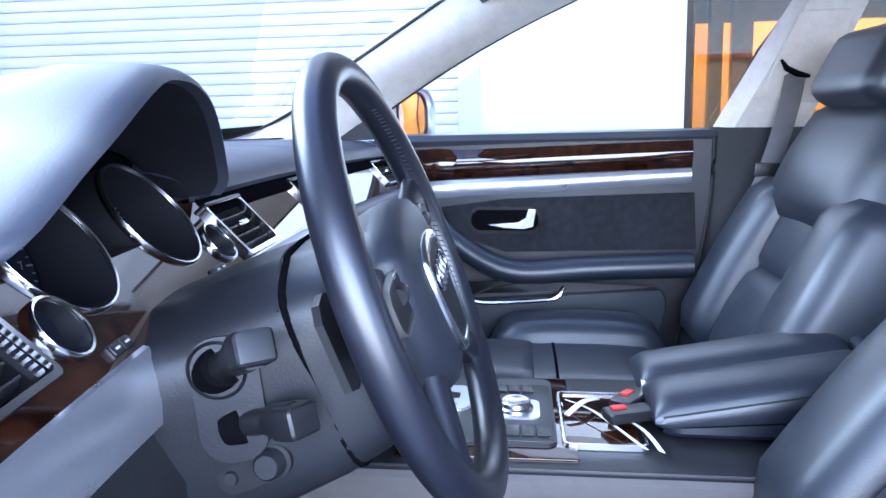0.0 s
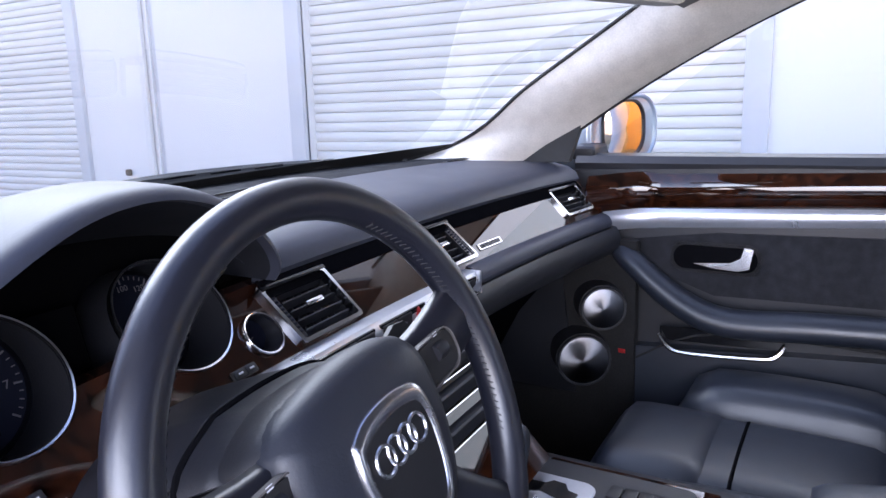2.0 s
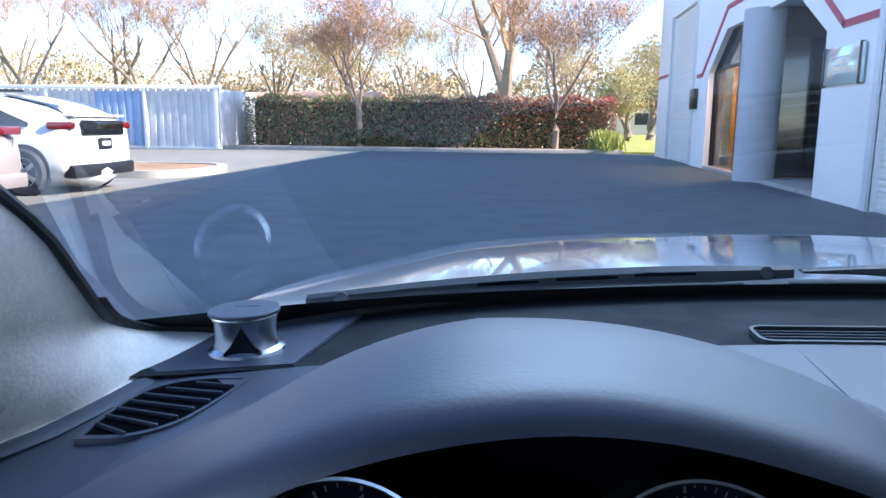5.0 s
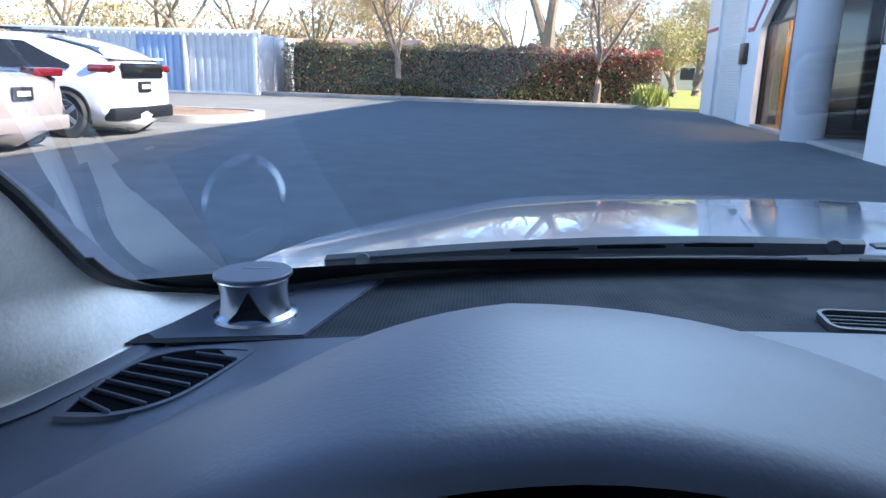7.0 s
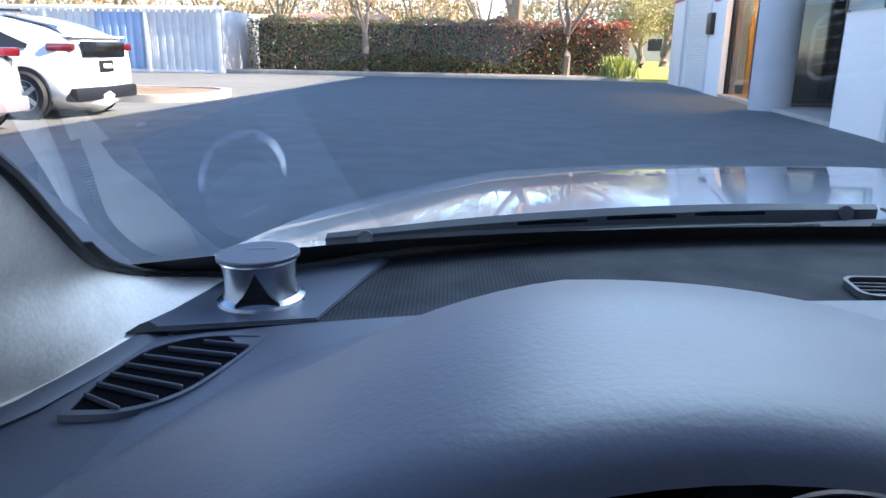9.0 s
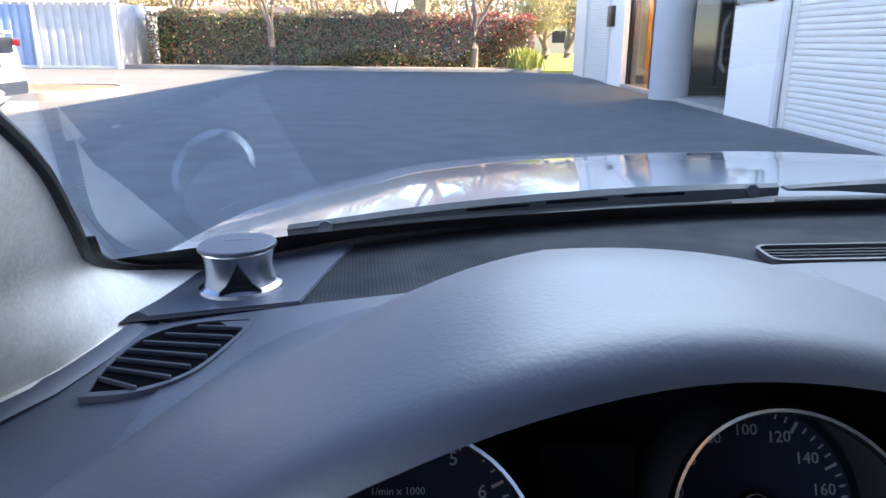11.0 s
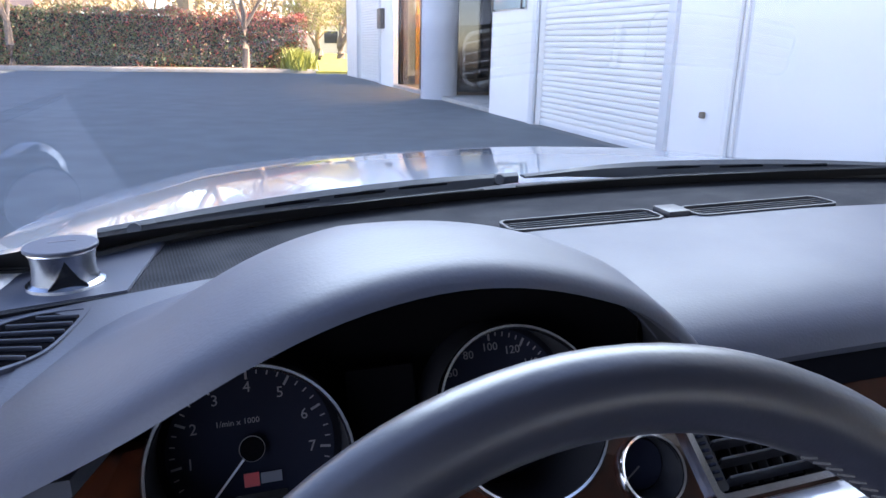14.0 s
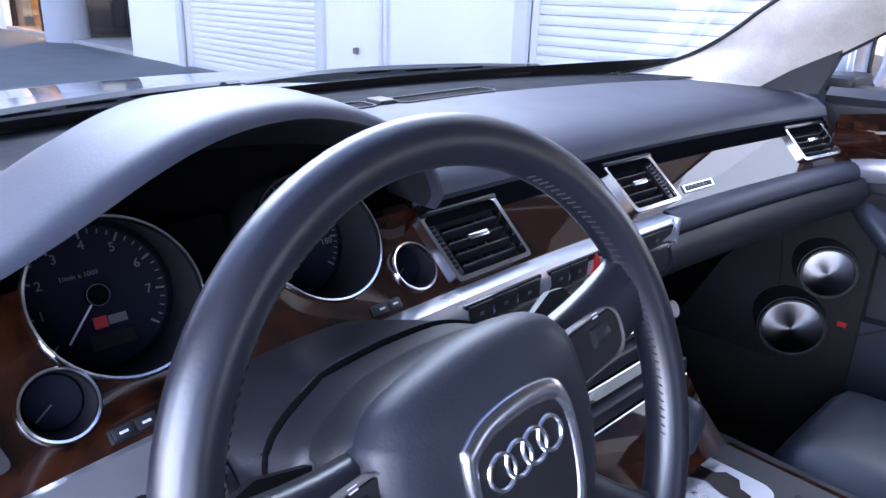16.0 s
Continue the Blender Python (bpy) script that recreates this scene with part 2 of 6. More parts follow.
def sheet(rows, bm=None, closed=False, thick=0.0):
    """A skin through rows of points; thick: its depth, against its normal."""
    bm2 = bmesh.new()
    vs = [[bm2.verts.new(p) for p in r] for r in rows]
    for a, b in zip(vs, vs[1:]):
        n = len(a)
        for i in range(n if closed else n - 1):
            j = (i + 1) % n
            bm2.faces.new((a[i], a[j], b[j], b[i]))
    if isinstance(thick, Vector):
        r = bmesh.ops.extrude_face_region(bm2, geom=bm2.faces[:])
        bmesh.ops.translate(bm2, verts=[v for v in r["geom"] if isinstance(v, bmesh.types.BMVert)], vec=-thick)
        bm2.normal_update()
    elif thick:
        bmesh.ops.recalc_face_normals(bm2, faces=bm2.faces)
        bmesh.ops.solidify(bm2, geom=bm2.faces[:], thickness=thick)
    return joined(bm, bm2)


def carved(bm, cutters):
    """The form bm with the cutters' forms taken out of it."""
    bmesh.ops.recalc_face_normals(bm, faces=bm.faces)
    obs = []
    for b in [bm] + cutters:
        bmesh.ops.recalc_face_normals(b, faces=b.faces)
        me = bpy.data.meshes.new("tmp")
        b.to_mesh(me)
        b.free()
        obs.append(new("tmp", me))
    for c in obs[1:]:
        md = obs[0].modifiers.new("cut", "BOOLEAN")
        md.operation, md.object, md.solver = "DIFFERENCE", c, "EXACT"
    me = bpy.data.meshes.new_from_object(obs[0].evaluated_get(bpy.context.evaluated_depsgraph_get()))
    out = bmesh.new()
    out.from_mesh(me)
    for o in obs:
        bpy.data.objects.remove(o)
    return out


def caps(bm):
    edges = [e for e in bm.edges if e.is_boundary]
    bmesh.ops.holes_fill(bm, edges=edges, sides=0)
    return bm


def tube(pts, r, sides=10, closed=False, bm=None, flat=1.0, up=(0, 0, 1)):
    """A round bar along points; r: one radius or one a point; flat: how much lower than wide."""
    pts = [Vector(p) for p in pts]
    n = len(pts)
    rows = []
    for i, p in enumerate(pts):
        a, b = (pts[(i - 1) % n], pts[(i + 1) % n]) if closed else (pts[max(i - 1, 0)], pts[min(i + 1, n - 1)])
        d = (b - a).normalized()
        u = Vector(up)
        s = d.cross(u)
        s = s.normalized() if s.length > 1e-4 else Vector((1, 0, 0))
        w = s.cross(d)
        rr = r[i] if isinstance(r, (list, tuple)) else r
        rows.append([p + s * rr * math.cos(k * math.tau / sides) + w * rr * flat * math.sin(k * math.tau / sides) for k in range(sides)])
    if closed:
        rows.append(rows[0])
    bm2 = sheet(rows, closed=True)
    if closed:
        bmesh.ops.remove_doubles(bm2, verts=bm2.verts, dist=1e-6)
    else:
        caps(bm2)
    return joined(bm, bm2)


def lathe(profile, sides=32, m=None, bm=None):
    """A turned form: profile of (radius, height) about z, placed by m."""
    rows = [[Vector((r * math.cos(k * math.tau / sides), r * math.sin(k * math.tau / sides), z)) for k in range(sides)] for r, z in profile]
    bm2 = sheet(rows, closed=True)
    bmesh.ops.remove_doubles(bm2, verts=bm2.verts, dist=1e-6)
    if m:
        bmesh.ops.transform(bm2, verts=bm2.verts, matrix=m)
    return joined(bm, bm2)


def plate(pts, depth, m=None, bevel=0.0, bm=None):
    """A flat piece cut to an outline (x, y), depth thick upwards from z = 0."""
    bm2 = bmesh.new()
    f = bm2.faces.new([bm2.verts.new((x, y, 0)) for x, y in pts])
    r = bmesh.ops.extrude_face_region(bm2, geom=[f])
    top = [v for v in r["geom"] if isinstance(v, bmesh.types.BMVert)]
    bmesh.ops.translate(bm2, verts=top, vec=(0, 0, depth))
    if bevel:
        es = [e for e in bm2.edges if all(v in top for v in e.verts)]
        bmesh.ops.bevel(bm2, geom=es, offset=bevel, segments=2, affect="EDGES")
    if m:
        bmesh.ops.transform(bm2, verts=bm2.verts, matrix=m)
    return joined(bm, bm2)


def rounded(w, h, r, n=5):
    """A rounded rectangle's outline about the origin."""
    out = []
    for cx, cy, a0 in ((w / 2 - r, h / 2 - r, 0), (-w / 2 + r, h / 2 - r, 90), (-w / 2 + r, -h / 2 + r, 180), (w / 2 - r, -h / 2 + r, 270)):
        for k in range(n + 1):
            a = radians(a0 + 90 * k / n)
            out.append((cx + r * math.cos(a), cy + r * math.sin(a)))
    return out


def ring_plate(outer, inner, depth, m=None, bm=None):
    """A frame between two outlines of the same number of points."""
    rows = [[(x, y, 0) for x, y in inner], [(x, y, depth) for x, y in inner], [(x, y, depth) for x, y in outer], [(x, y, 0) for x, y in outer]]
    bm2 = sheet(rows + [rows[0]], closed=True)
    bmesh.ops.remove_doubles(bm2, verts=bm2.verts, dist=1e-6)
    if m:
        bmesh.ops.transform(bm2, verts=bm2.verts, matrix=m)
    return joined(bm, bm2)


def spline(pts, n):
    """n points on a smooth line through pts."""
    pts = [Vector(p) for p in pts]
    out = []
    for k in range(n):
        u = k / (n - 1) * (len(pts) - 1)
        i = min(int(u), len(pts) - 2)
        t = u - i
        p0, p1, p2, p3 = pts[max(i - 1, 0)], pts[i], pts[i + 1], pts[min(i + 2, len(pts) - 1)]
        out.append(0.5 * ((2 * p1) + (p2 - p0) * t + (2 * p0 - 5 * p1 + 4 * p2 - p3) * t * t + (3 * p1 - p0 - 3 * p2 + p3) * t ** 3))
    return out


def axes(o, x, y):
    """A pose at o with its x axis and its y axis near to those given."""
    x = Vector(x).normalized()
    z = x.cross(Vector(y)).normalized()
    y = z.cross(x)
    return Matrix(((x[0], y[0], z[0], o[0]), (x[1], y[1], z[1], o[1]), (x[2], y[2], z[2], o[2]), (0, 0, 0, 1)))


# ---- the lot ----
W = ONES
WALLX = 4.1
bm = bmesh.new()
bmesh.ops.create_grid(bm, x_segments=40, y_segments=40, size=400)
GROUND_MESH = mesh_of("ground", bm, ASPHALT, flat=True)
tagged(new("ground", GROUND_MESH), "worn dark grey asphalt of the car park", "ground", kind="structure")
# dark sheet: the lane's shade and a windscreen reflection's slanted edge as ground colour
tagged(new("shade_toned_lane", mesh_of("shade_toned_lane", plate([(-5.3, 8.2), (-2.3, 3.75), (-0.5, 1.0), (4.0, 1.0), (4.0, 28.5), (-8.2, 28.5)], 0.004), PATCH, flat=True)),
               "asphalt strip along the workshop, darkened in colour for shade and a reflection's edge", "pavement", kind="structure")


def slat_mesh(w):
    """One rolled slat, bowed outwards, w long."""
    prof = [(0.0, 0.0), (-0.010, 0.004), (-0.017, 0.02), (-0.019, 0.04), (-0.017, 0.06), (-0.010, 0.072), (0.0, 0.077)]
    rows = [[(px, y, pz) for px, pz in prof] for y in (0, w)]
    return mesh_of("slat", sheet(rows), SHUTTER)


def shutter(name, y0, y1, top, label):
    door = thing(name, label, "roller shutter", (WALLX + 0.12, y0, 0), W, "roller shutters", "structure")
    me = slat_mesh(y1 - y0)
    for k in range(int(top / 0.08)):
        s = new("slat", me)
        s.parent = door
        s.location = (0, 0, 0.03 + 0.08 * k)
    part("backing", box((WALLX + 0.16, (y0 + y1) / 2, top / 2), (0.04, y1 - y0, top)), SHUTTER, door)
    part("bottom_bar", box((WALLX + 0.115, (y0 + y1) / 2, 0.03), (0.05, y1 - y0, 0.06), 0.006), GREYTRIM, door)
    for y in (y0 - 0.075, y1 + 0.075):
        part("guide_rail", box((WALLX - 0.012, y, top / 2), (0.07, 0.15, top), 0.008), GREYTRIM, door, "pale grey steel guide rail")
    return door


workshop = thing("workshop_building", "white painted tilt-up concrete workshop with a dark red stripe", "building", (WALLX, 10, 0), W, kind="structure")
H = 7.3
for y0, y1 in ((-40, -9.5), (-1.05, 0.27), (3.71, 5.50), (5.58, 6.77), (10.17, 11.9), (19.95, 21.5), (25.0, 27.3)):
    part("wall", box((WALLX + 0.15, (y0 + y1) / 2, H / 2), (0.3, y1 - y0, H)), STUCCO, workshop)
part("joint", box((WALLX + 0.17, 5.54, H / 2), (0.28, 0.08, H)), GREYTRIM, workshop)
part("downpipe", box((WALLX - 0.03, 5.66, H / 2), (0.04, 0.07, H), 0.006), STUCCO, workshop)
for y0, y1, z0 in ((0.27, 3.71, 4.2), (6.77, 10.17, 4.2), (21.5, 25.0, 4.55)):
    part("lintel", box((WALLX + 0.15, (y0 + y1) / 2, (H + z0) / 2), (0.3, y1 - y0, H - z0)), STUCCO, workshop)


def portal(y0, y1, far=0.0, pillar=0.3):
    """The entrance: a chamfered opening, a round column and glazed doors set far back; far: how much wider the far bay is."""
    mid = (y0 + y1) / 2
    m = Matrix(((0, 0, 1, WALLX), (1, 0, 0, mid), (0, 1, 0, 0), (0, 0, 0, 1)))
    w = (y1 - y0) / 2
    inner = [(-w + 0.25, 0), (-w + 0.25, 2.57), (-w + 1.7, 3.36), (w + far - 1.75, 3.36), (w + far - 0.2, 2.45), (w + far - 0.2, 0)]
    outer = [(-w, 0), (-w, H), (-w + 1.4, H), (w + far - 1.4, H), (w + far, H), (w + far, 0)]
    bm = sheet([[(x, y, 0) for x, y in inner], [(x, y, 0) for x, y in outer], ])
    bmesh.ops.recalc_face_normals(bm, faces=bm.faces)
    bmesh.ops.solidify(bm, geom=bm.faces[:], thickness=0.14)
    back = min(v.co.z for v in bm.verts)
    bmesh.ops.translate(bm, verts=bm.verts, vec=(0, 0, -back))
    bmesh.ops.transform(bm, verts=bm.verts, matrix=m)
    part("entrance_surround", bm, STUCCO, workshop)
    part("column", lathe([(0.40, 0), (0.40, 3.40)], 40, Matrix.Translation((WALLX + 0.05, mid + pillar, 0))), COLUMN, workshop, "round painted column")
    split = mid + 0.1
    y1 += far
    for y in (y0 + 0.12, y1 - 0.12):
        part("recess_side", box((WALLX + 0.28, y, 1.75), (0.28, 0.1, 3.4)), BRONZE, workshop)
    part("recess_ceiling", box((WALLX + 1.3, (y0 + y1) / 2, 3.5), (2.0, y1 - y0, 0.1)), STUCCO, workshop)
    part("threshold", box((WALLX + 1.3, (y0 + y1) / 2, 0.04), (2.6, y1 - y0, 0.08), 0.01), CONCRETE, workshop)
    # glazing: ochre walls with an added unseen glow behind the far bay, dark doors set back in the near one
    part("glass_wall", box((WALLX + 0.22, (split + y1) / 2, 1.25), (0.02, y1 - split - 0.25, 2.5)), OFFICEGLASS, workshop, "tall bronze-tinted office window").visible_shadow = False
    part("upper_glass", box((WALLX + 0.22, (split + y1) / 2, 2.98), (0.02, y1 - split - 0.25, 0.86)), DARKGLASS, workshop, "dark glass above the transom")
    for k in range(3):
        y = split + (y1 - 0.24 - split) * k / 2
        part("mullion", box((WALLX + 0.22, y, 1.7), (0.07, 0.09, 3.4), 0.005), BRONZE, workshop)
    part("transom", box((WALLX + 0.22, (split + y1) / 2, 2.52), (0.06, y1 - split, 0.07), 0.005), BRONZE, workshop)
    part("office_wall", box((WALLX + 1.3, y1 - 0.08, 1.9), (1.3, 0.06, 3.8)), TAN, workshop, "ochre office wall")
    part("office_back", box((WALLX + 1.95, (split + y1) / 2, 1.9), (0.06, y1 - split, 3.8)), TAN, workshop, "ochre office wall")
    part("office_partition", box((WALLX + 1.25, split, 1.9), (1.9, 0.06, 3.8)), BRONZE, workshop)
    part("office_wall", box((WALLX + 1.25, split + 0.05, 1.9), (1.9, 0.03, 3.8)), TAN, workshop, "ochre office wall")
    for k in range(2):
        part("glass_door", box((WALLX + 0.82 + 0.92 * k, split - 0.045, 1.5), (0.80, 0.02, 2.7)), DARKGLASS, workshop, "dark tinted glass door")
        part("mullion", box((WALLX + 0.36 + 0.92 * k, split - 0.06, 1.75), (0.09, 0.07, 3.5), 0.005), BRONZE, workshop)
    # unseen emitter, added so the ochre shows bright through the glass
    part("added_glow_panel", box((WALLX + 1.4, (split + y1) / 2, 3.42), (0.7, 1.8, 0.03)), WARMGLOW, workshop, "unseen glowing panel added to brighten the ochre walls")
    part("office_cabinet", box((WALLX + 1.3, y1 - 1.1, 0.5), (0.5, 0.9, 0.84), 0.02), BRONZE, workshop)
    n = 4
    for k in range(n):
        ya, yb = y0 + 0.2 + (split - y0 - 0.2) * k / n, y0 + 0.2 + (split - y0 - 0.2) * (k + 1) / n
        part("glass_door", box((WALLX + 2.22, (ya + yb) / 2, 1.6), (0.03, yb - ya - 0.1, 3.1)), DARKGLASS, workshop, "dark tinted glass door")
        part("mullion", box((WALLX + 2.2, ya, 1.7), (0.08, 0.09, 3.4), 0.005), BRONZE, workshop)
    part("recess_wall", box((WALLX + 2.3, (y0 + split) / 2, 1.9), (0.1, split - y0, 3.8)), BRONZE, workshop)


TAN = mat("ochre_stucco", (0.55, 0.36, 0.14), 0.8, var=0.08, scale=1)
# emission of the panel added behind the entrance glass
WARMGLOW = bpy.data.materials.new("added_warm_glow")
WARMGLOW.use_nodes = True
WARMGLOW.node_tree.nodes["Principled BSDF"].inputs["Emission Color"].default_value = (1.0, 0.72, 0.4, 1)
WARMGLOW.node_tree.nodes["Principled BSDF"].inputs["Emission Strength"].default_value = 11.0
COLUMN = mat("grey_column_paint", (0.42, 0.43, 0.46), 0.7, var=0.08, scale=3, bump=0.2, bscale=60)
PALETAN = mat("pale_tan_stucco", (0.33, 0.31, 0.28), 0.8, var=0.08, scale=1)
portal(11.9, 19.0, 0.95, 0.05)
portal(-9.5, -1.05)
for y, w in ((-1.345, 0.085), (-1.535, 0.09), (-1.715, 0.14)):
    part("mullion", box((WALLX + 0.385, y, 1.7), (0.08, w, 3.3), 0.005), BRONZE, workshop)
part("blind", box((WALLX + 0.44, -2.1, 2.55), (0.03, 1.5, 1.6)), BRONZE, workshop, "dark blind behind the upper glass")
stripe = [(-1.1, 2.55), (0.25, 2.55)], [(3.8, 2.55), (6.75, 2.55)], [(10.2, 2.6), (11.5, 2.6), (13.45, 3.85), (18.2, 3.85), (20.45, 2.44), (21.0, 2.44)], [(25.05, 2.75), (27.3, 2.75)]
for line in stripe:
    for (ya, za), (yb, zb) in zip(line, line[1:]):
        d = Vector((0, yb - ya, zb - za))
        part("red_stripe", box((WALLX - 0.012, (ya + yb) / 2, (za + zb) / 2), (0.03, d.length + 0.06, 0.1), rot=Matrix.Rotation(math.atan2(d.z, d.y), 4, "X")), REDSTRIPE, workshop)
part("parapet_cap", box((WALLX + 0.15, -6.3, H + 0.05), (0.36, 67.4, 0.1), 0.01), REDSTRIPE, workshop)
part("end_wall", box((WALLX + 10, 27.2, H / 2), (20, 0.25, H)), STUCCO, workshop)
part("roof", box((WALLX + 10, -6.3, H - 0.1), (19.6, 67, 0.1)), GREYTRIM, workshop)
part("wall_hook", box((WALLX - 0.025, 6.04, 0.53), (0.05, 0.05, 0.065), 0.012), BARK, workshop, "rusty pipe stub low on the wall")
part("wall_lamp", box((WALLX - 0.25, 27.0, 6.0), (0.5, 0.12, 0.12), 0.02), BRONZE, workshop)
part("meter_box", box((WALLX - 0.06, 21.1, 1.84), (0.12, 0.55, 0.55), 0.02), BRONZE, workshop)
shutter("door_1", 0.27, 3.71, 4.2, "closed white ribbed roller shutter in the workshop wall")
shutter("door_2", 6.77, 10.17, 4.2, "closed white ribbed roller shutter in the workshop wall")
shutter("door_3", 21.5, 25.0, 4.55, "tall closed white roller shutter past the entrance")

SIGNGLASS = mat("pale_green_glass", (0.55, 0.68, 0.66), 0.08, 0.3, var=0.08, scale=2, coat=1.0)
sign = thing("wall_sign", "pale greenish glass company plate beside the glazed entrance", "sign", (WALLX - 0.03, 11.35, 1.7), W)
part("panel", box((WALLX - 0.045, 11.35, 2.0), (0.03, 1.42, 0.54), 0.005), SIGNGLASS, sign)
for y in (10.72, 11.98):
    part("bracket", box((WALLX - 0.05, y, 2.0), (0.06, 0.05, 0.58), 0.008), BRONZE, sign, "dark side bracket")
for k in range(3):
    part("line", box((WALLX - 0.062, 11.4, 2.12 - 0.11 * k), (0.004, 0.8 - 0.18 * k, 0.022)), GREYTRIM, sign)

# sunlit buildings on the other side of the lot, which the glass and the paint mirror
across = thing("tan_building", "plain sunlit tan building across the lot", "building", (-34, -10, 0), W, kind="structure")
part("wall", box((-36, -20, 2.6), (4, 66, 5.2)), PALETAN, across)
for k in range(12):
    part("window", box((-33.97, -48 + 5 * k, 1.9), (0.08, 2.4, 1.6)), DARKGLASS, across)
part("roof_edge", box((-35.9, -20, 5.3), (4.4, 66.4, 0.25)), REDSTRIPE, across)

# ---- kerbs, beds and lawn ----
bed = tagged(new("planting_bed", mesh_of("planting_bed", plate([(-13, 28.7), (3.1, 28.7), (3.1, 34), (-13, 34)], 0.13), EARTH)), "leaf-strewn planting bed under the hedge", "bed", kind="structure")
kerb = tagged(new("kerb", mesh_of("kerb", box((-4.9, 28.62, 0.075), (16.2, 0.16, 0.15), 0.02), CONCRETE)), "pale concrete kerb in front of the hedge", "kerb", kind="structure")
lawn = tagged(new("lawn", mesh_of("lawn", plate([(-90, 34.0), (3.1, 34.0), (3.1, 28.4), (60, 28.4), (60, 160), (-90, 160)], 0.09), GRASS)), "sunlit yellow-green lawn beyond the lot", "lawn", kind="structure")


def island(pts, z=0.15):
    n = len(pts)
    c = Vector((sum(p[0] for p in pts) / n, sum(p[1] for p in pts) / n))
    inner = [tuple(c + (Vector(p) - c) * 0.9) for p in pts]
    k = tagged(new("island_kerb", mesh_of("island_kerb", ring_plate(pts, inner, z), CONCRETE)), "rounded concrete kerb of a parking island", "kerb", kind="structure")
    s = tagged(new("island_soil", mesh_of("island_soil", plate(inner, z - 0.03), EARTH)), "reddish mulch in a parking island", "bed", kind="structure")


island([(-8.0 + 0.9 * math.cos(a) - (2.6 if math.cos(a) < -0.2 else 0), 14.9 + 1.55 * math.sin(a)) for a in np.linspace(0, math.tau, 28, endpoint=False)])


# ---- plants ----
def branches(base, height, spread, levels, rng, r0, fork=(3, 5), start=0.25):
    """Limbs of a tree as lists of points with radii."""
    out = []

    def grow(p, d, length, r, lev):
        pts, rad = [p], [r]
        for k in range(4):
            d = (d + Vector((rng.gauss(0, 0.13), rng.gauss(0, 0.13), rng.gauss(0.05, 0.08)))).normalized()
            p = p + d * length / 4
            pts.append(p)
            rad.append(r * (1 - 0.14 * (k + 1)))
        out.append((pts, rad, lev))
        if lev < levels:
            for _ in range(rng.randint(*fork)):
                u = rng.uniform(0.35, 1.0)
                i = min(int(u * 4), 3)
                q = pts[i].lerp(pts[i + 1], u * 4 - i)
                a = rng.uniform(0, math.tau)
                e = (d * 0.75 + Vector((math.cos(a), math.sin(a), rng.uniform(-0.1, 0.55))) * spread).normalized()
                grow(q, e, length * rng.uniform(0.55, 0.85), rad[i] * 0.6, lev + 1)

    for _ in range(rng.randint(3, 4)):
        a = rng.uniform(0, math.tau)
        grow(Vector(base) + Vector((0, 0, height * start)), Vector((math.cos(a) * 0.5, math.sin(a) * 0.5, 1)).normalized(), height * 0.33, r0 * 0.6, 1)
    out.insert(0, ([Vector(base), Vector(base) + Vector((rng.gauss(0, 0.03), rng.gauss(0, 0.03), height * start * 0.5)), Vector(base) + Vector((0, 0, height * start + 0.05))], [r0 * 1.2, r0, r0 * 0.85], 0))
    return out


TWIG = island_mat("pale_twigs", [(0.24, 0.14, 0.08), (0.34, 0.21, 0.125), (0.46, 0.29, 0.18)], 0.8)


def tree(name, label, base, height, seed, r0, levels=4, leaves=0, leaf=0.05, leafmat=None, spread=0.75, start=0.25, fork=(3, 5)):
    rng = random.Random(seed)
    t = thing(name, label, "tree", base, W, "trees at the edge of the lot")
    limbs = branches(base, height, spread, levels, rng, r0, fork, start)
    trunk, crown = bmesh.new(), bmesh.new()
    verts, faces = [], []
    tips = []
    for pts, rad, lev in limbs:
        if lev <= 1:
            tube(pts, rad, 7, bm=trunk)
            continue
        sides = 4 if lev == 2 else 3
        n0 = len(verts)
        for i, p in enumerate(pts):
            for k in range(sides):
                a = k * math.tau / sides
                verts.append(p + Vector((math.cos(a), math.sin(a), 0)) * max(rad[i], 0.006))
        for i in range(len(pts) - 1):
            for k in range(sides):
                a, b = n0 + i * sides + k, n0 + i * sides + (k + 1) % sides
                faces.append((a, b, b + sides, a + sides))
        if lev >= levels - 1:
            tips.append(pts)
    part("trunk", trunk, BARK, t)
    me = bpy.data.meshes.new("crown")
    me.from_pydata(verts, [], faces)
    me.materials.append(TWIG)
    ob = new("crown", me)
    bb = Vector(base)
    me.transform(Matrix.Translation(-bb))
    ob.parent = t
    if leaves:
        lv, lf = [], []
        for _ in range(leaves):
            pts = rng.choice(tips)
            p = rng.choice(pts[1:]) + Vector((rng.gauss(0, leaf * 3), rng.gauss(0, leaf * 3), rng.gauss(0, leaf * 3)))
            a, b = (Vector((rng.gauss(0, 1), rng.gauss(0, 1), rng.gauss(0, 1))).normalized() * leaf * rng.uniform(0.5, 1.2) for _ in range(2))
            n0 = len(lv)
            lv += [p - a, p + b * 0.6, p + a, p - b * 0.6]
            lf.append((n0, n0 + 1, n0 + 2, n0 + 3))
        me = bpy.data.meshes.new("foliage")
        me.from_pydata(lv, [], lf)
        me.materials.append(leafmat or TWIG)
        me.transform(Matrix.Translation(-bb))
        ob = new("foliage", me)
        ob.parent = t
    return t


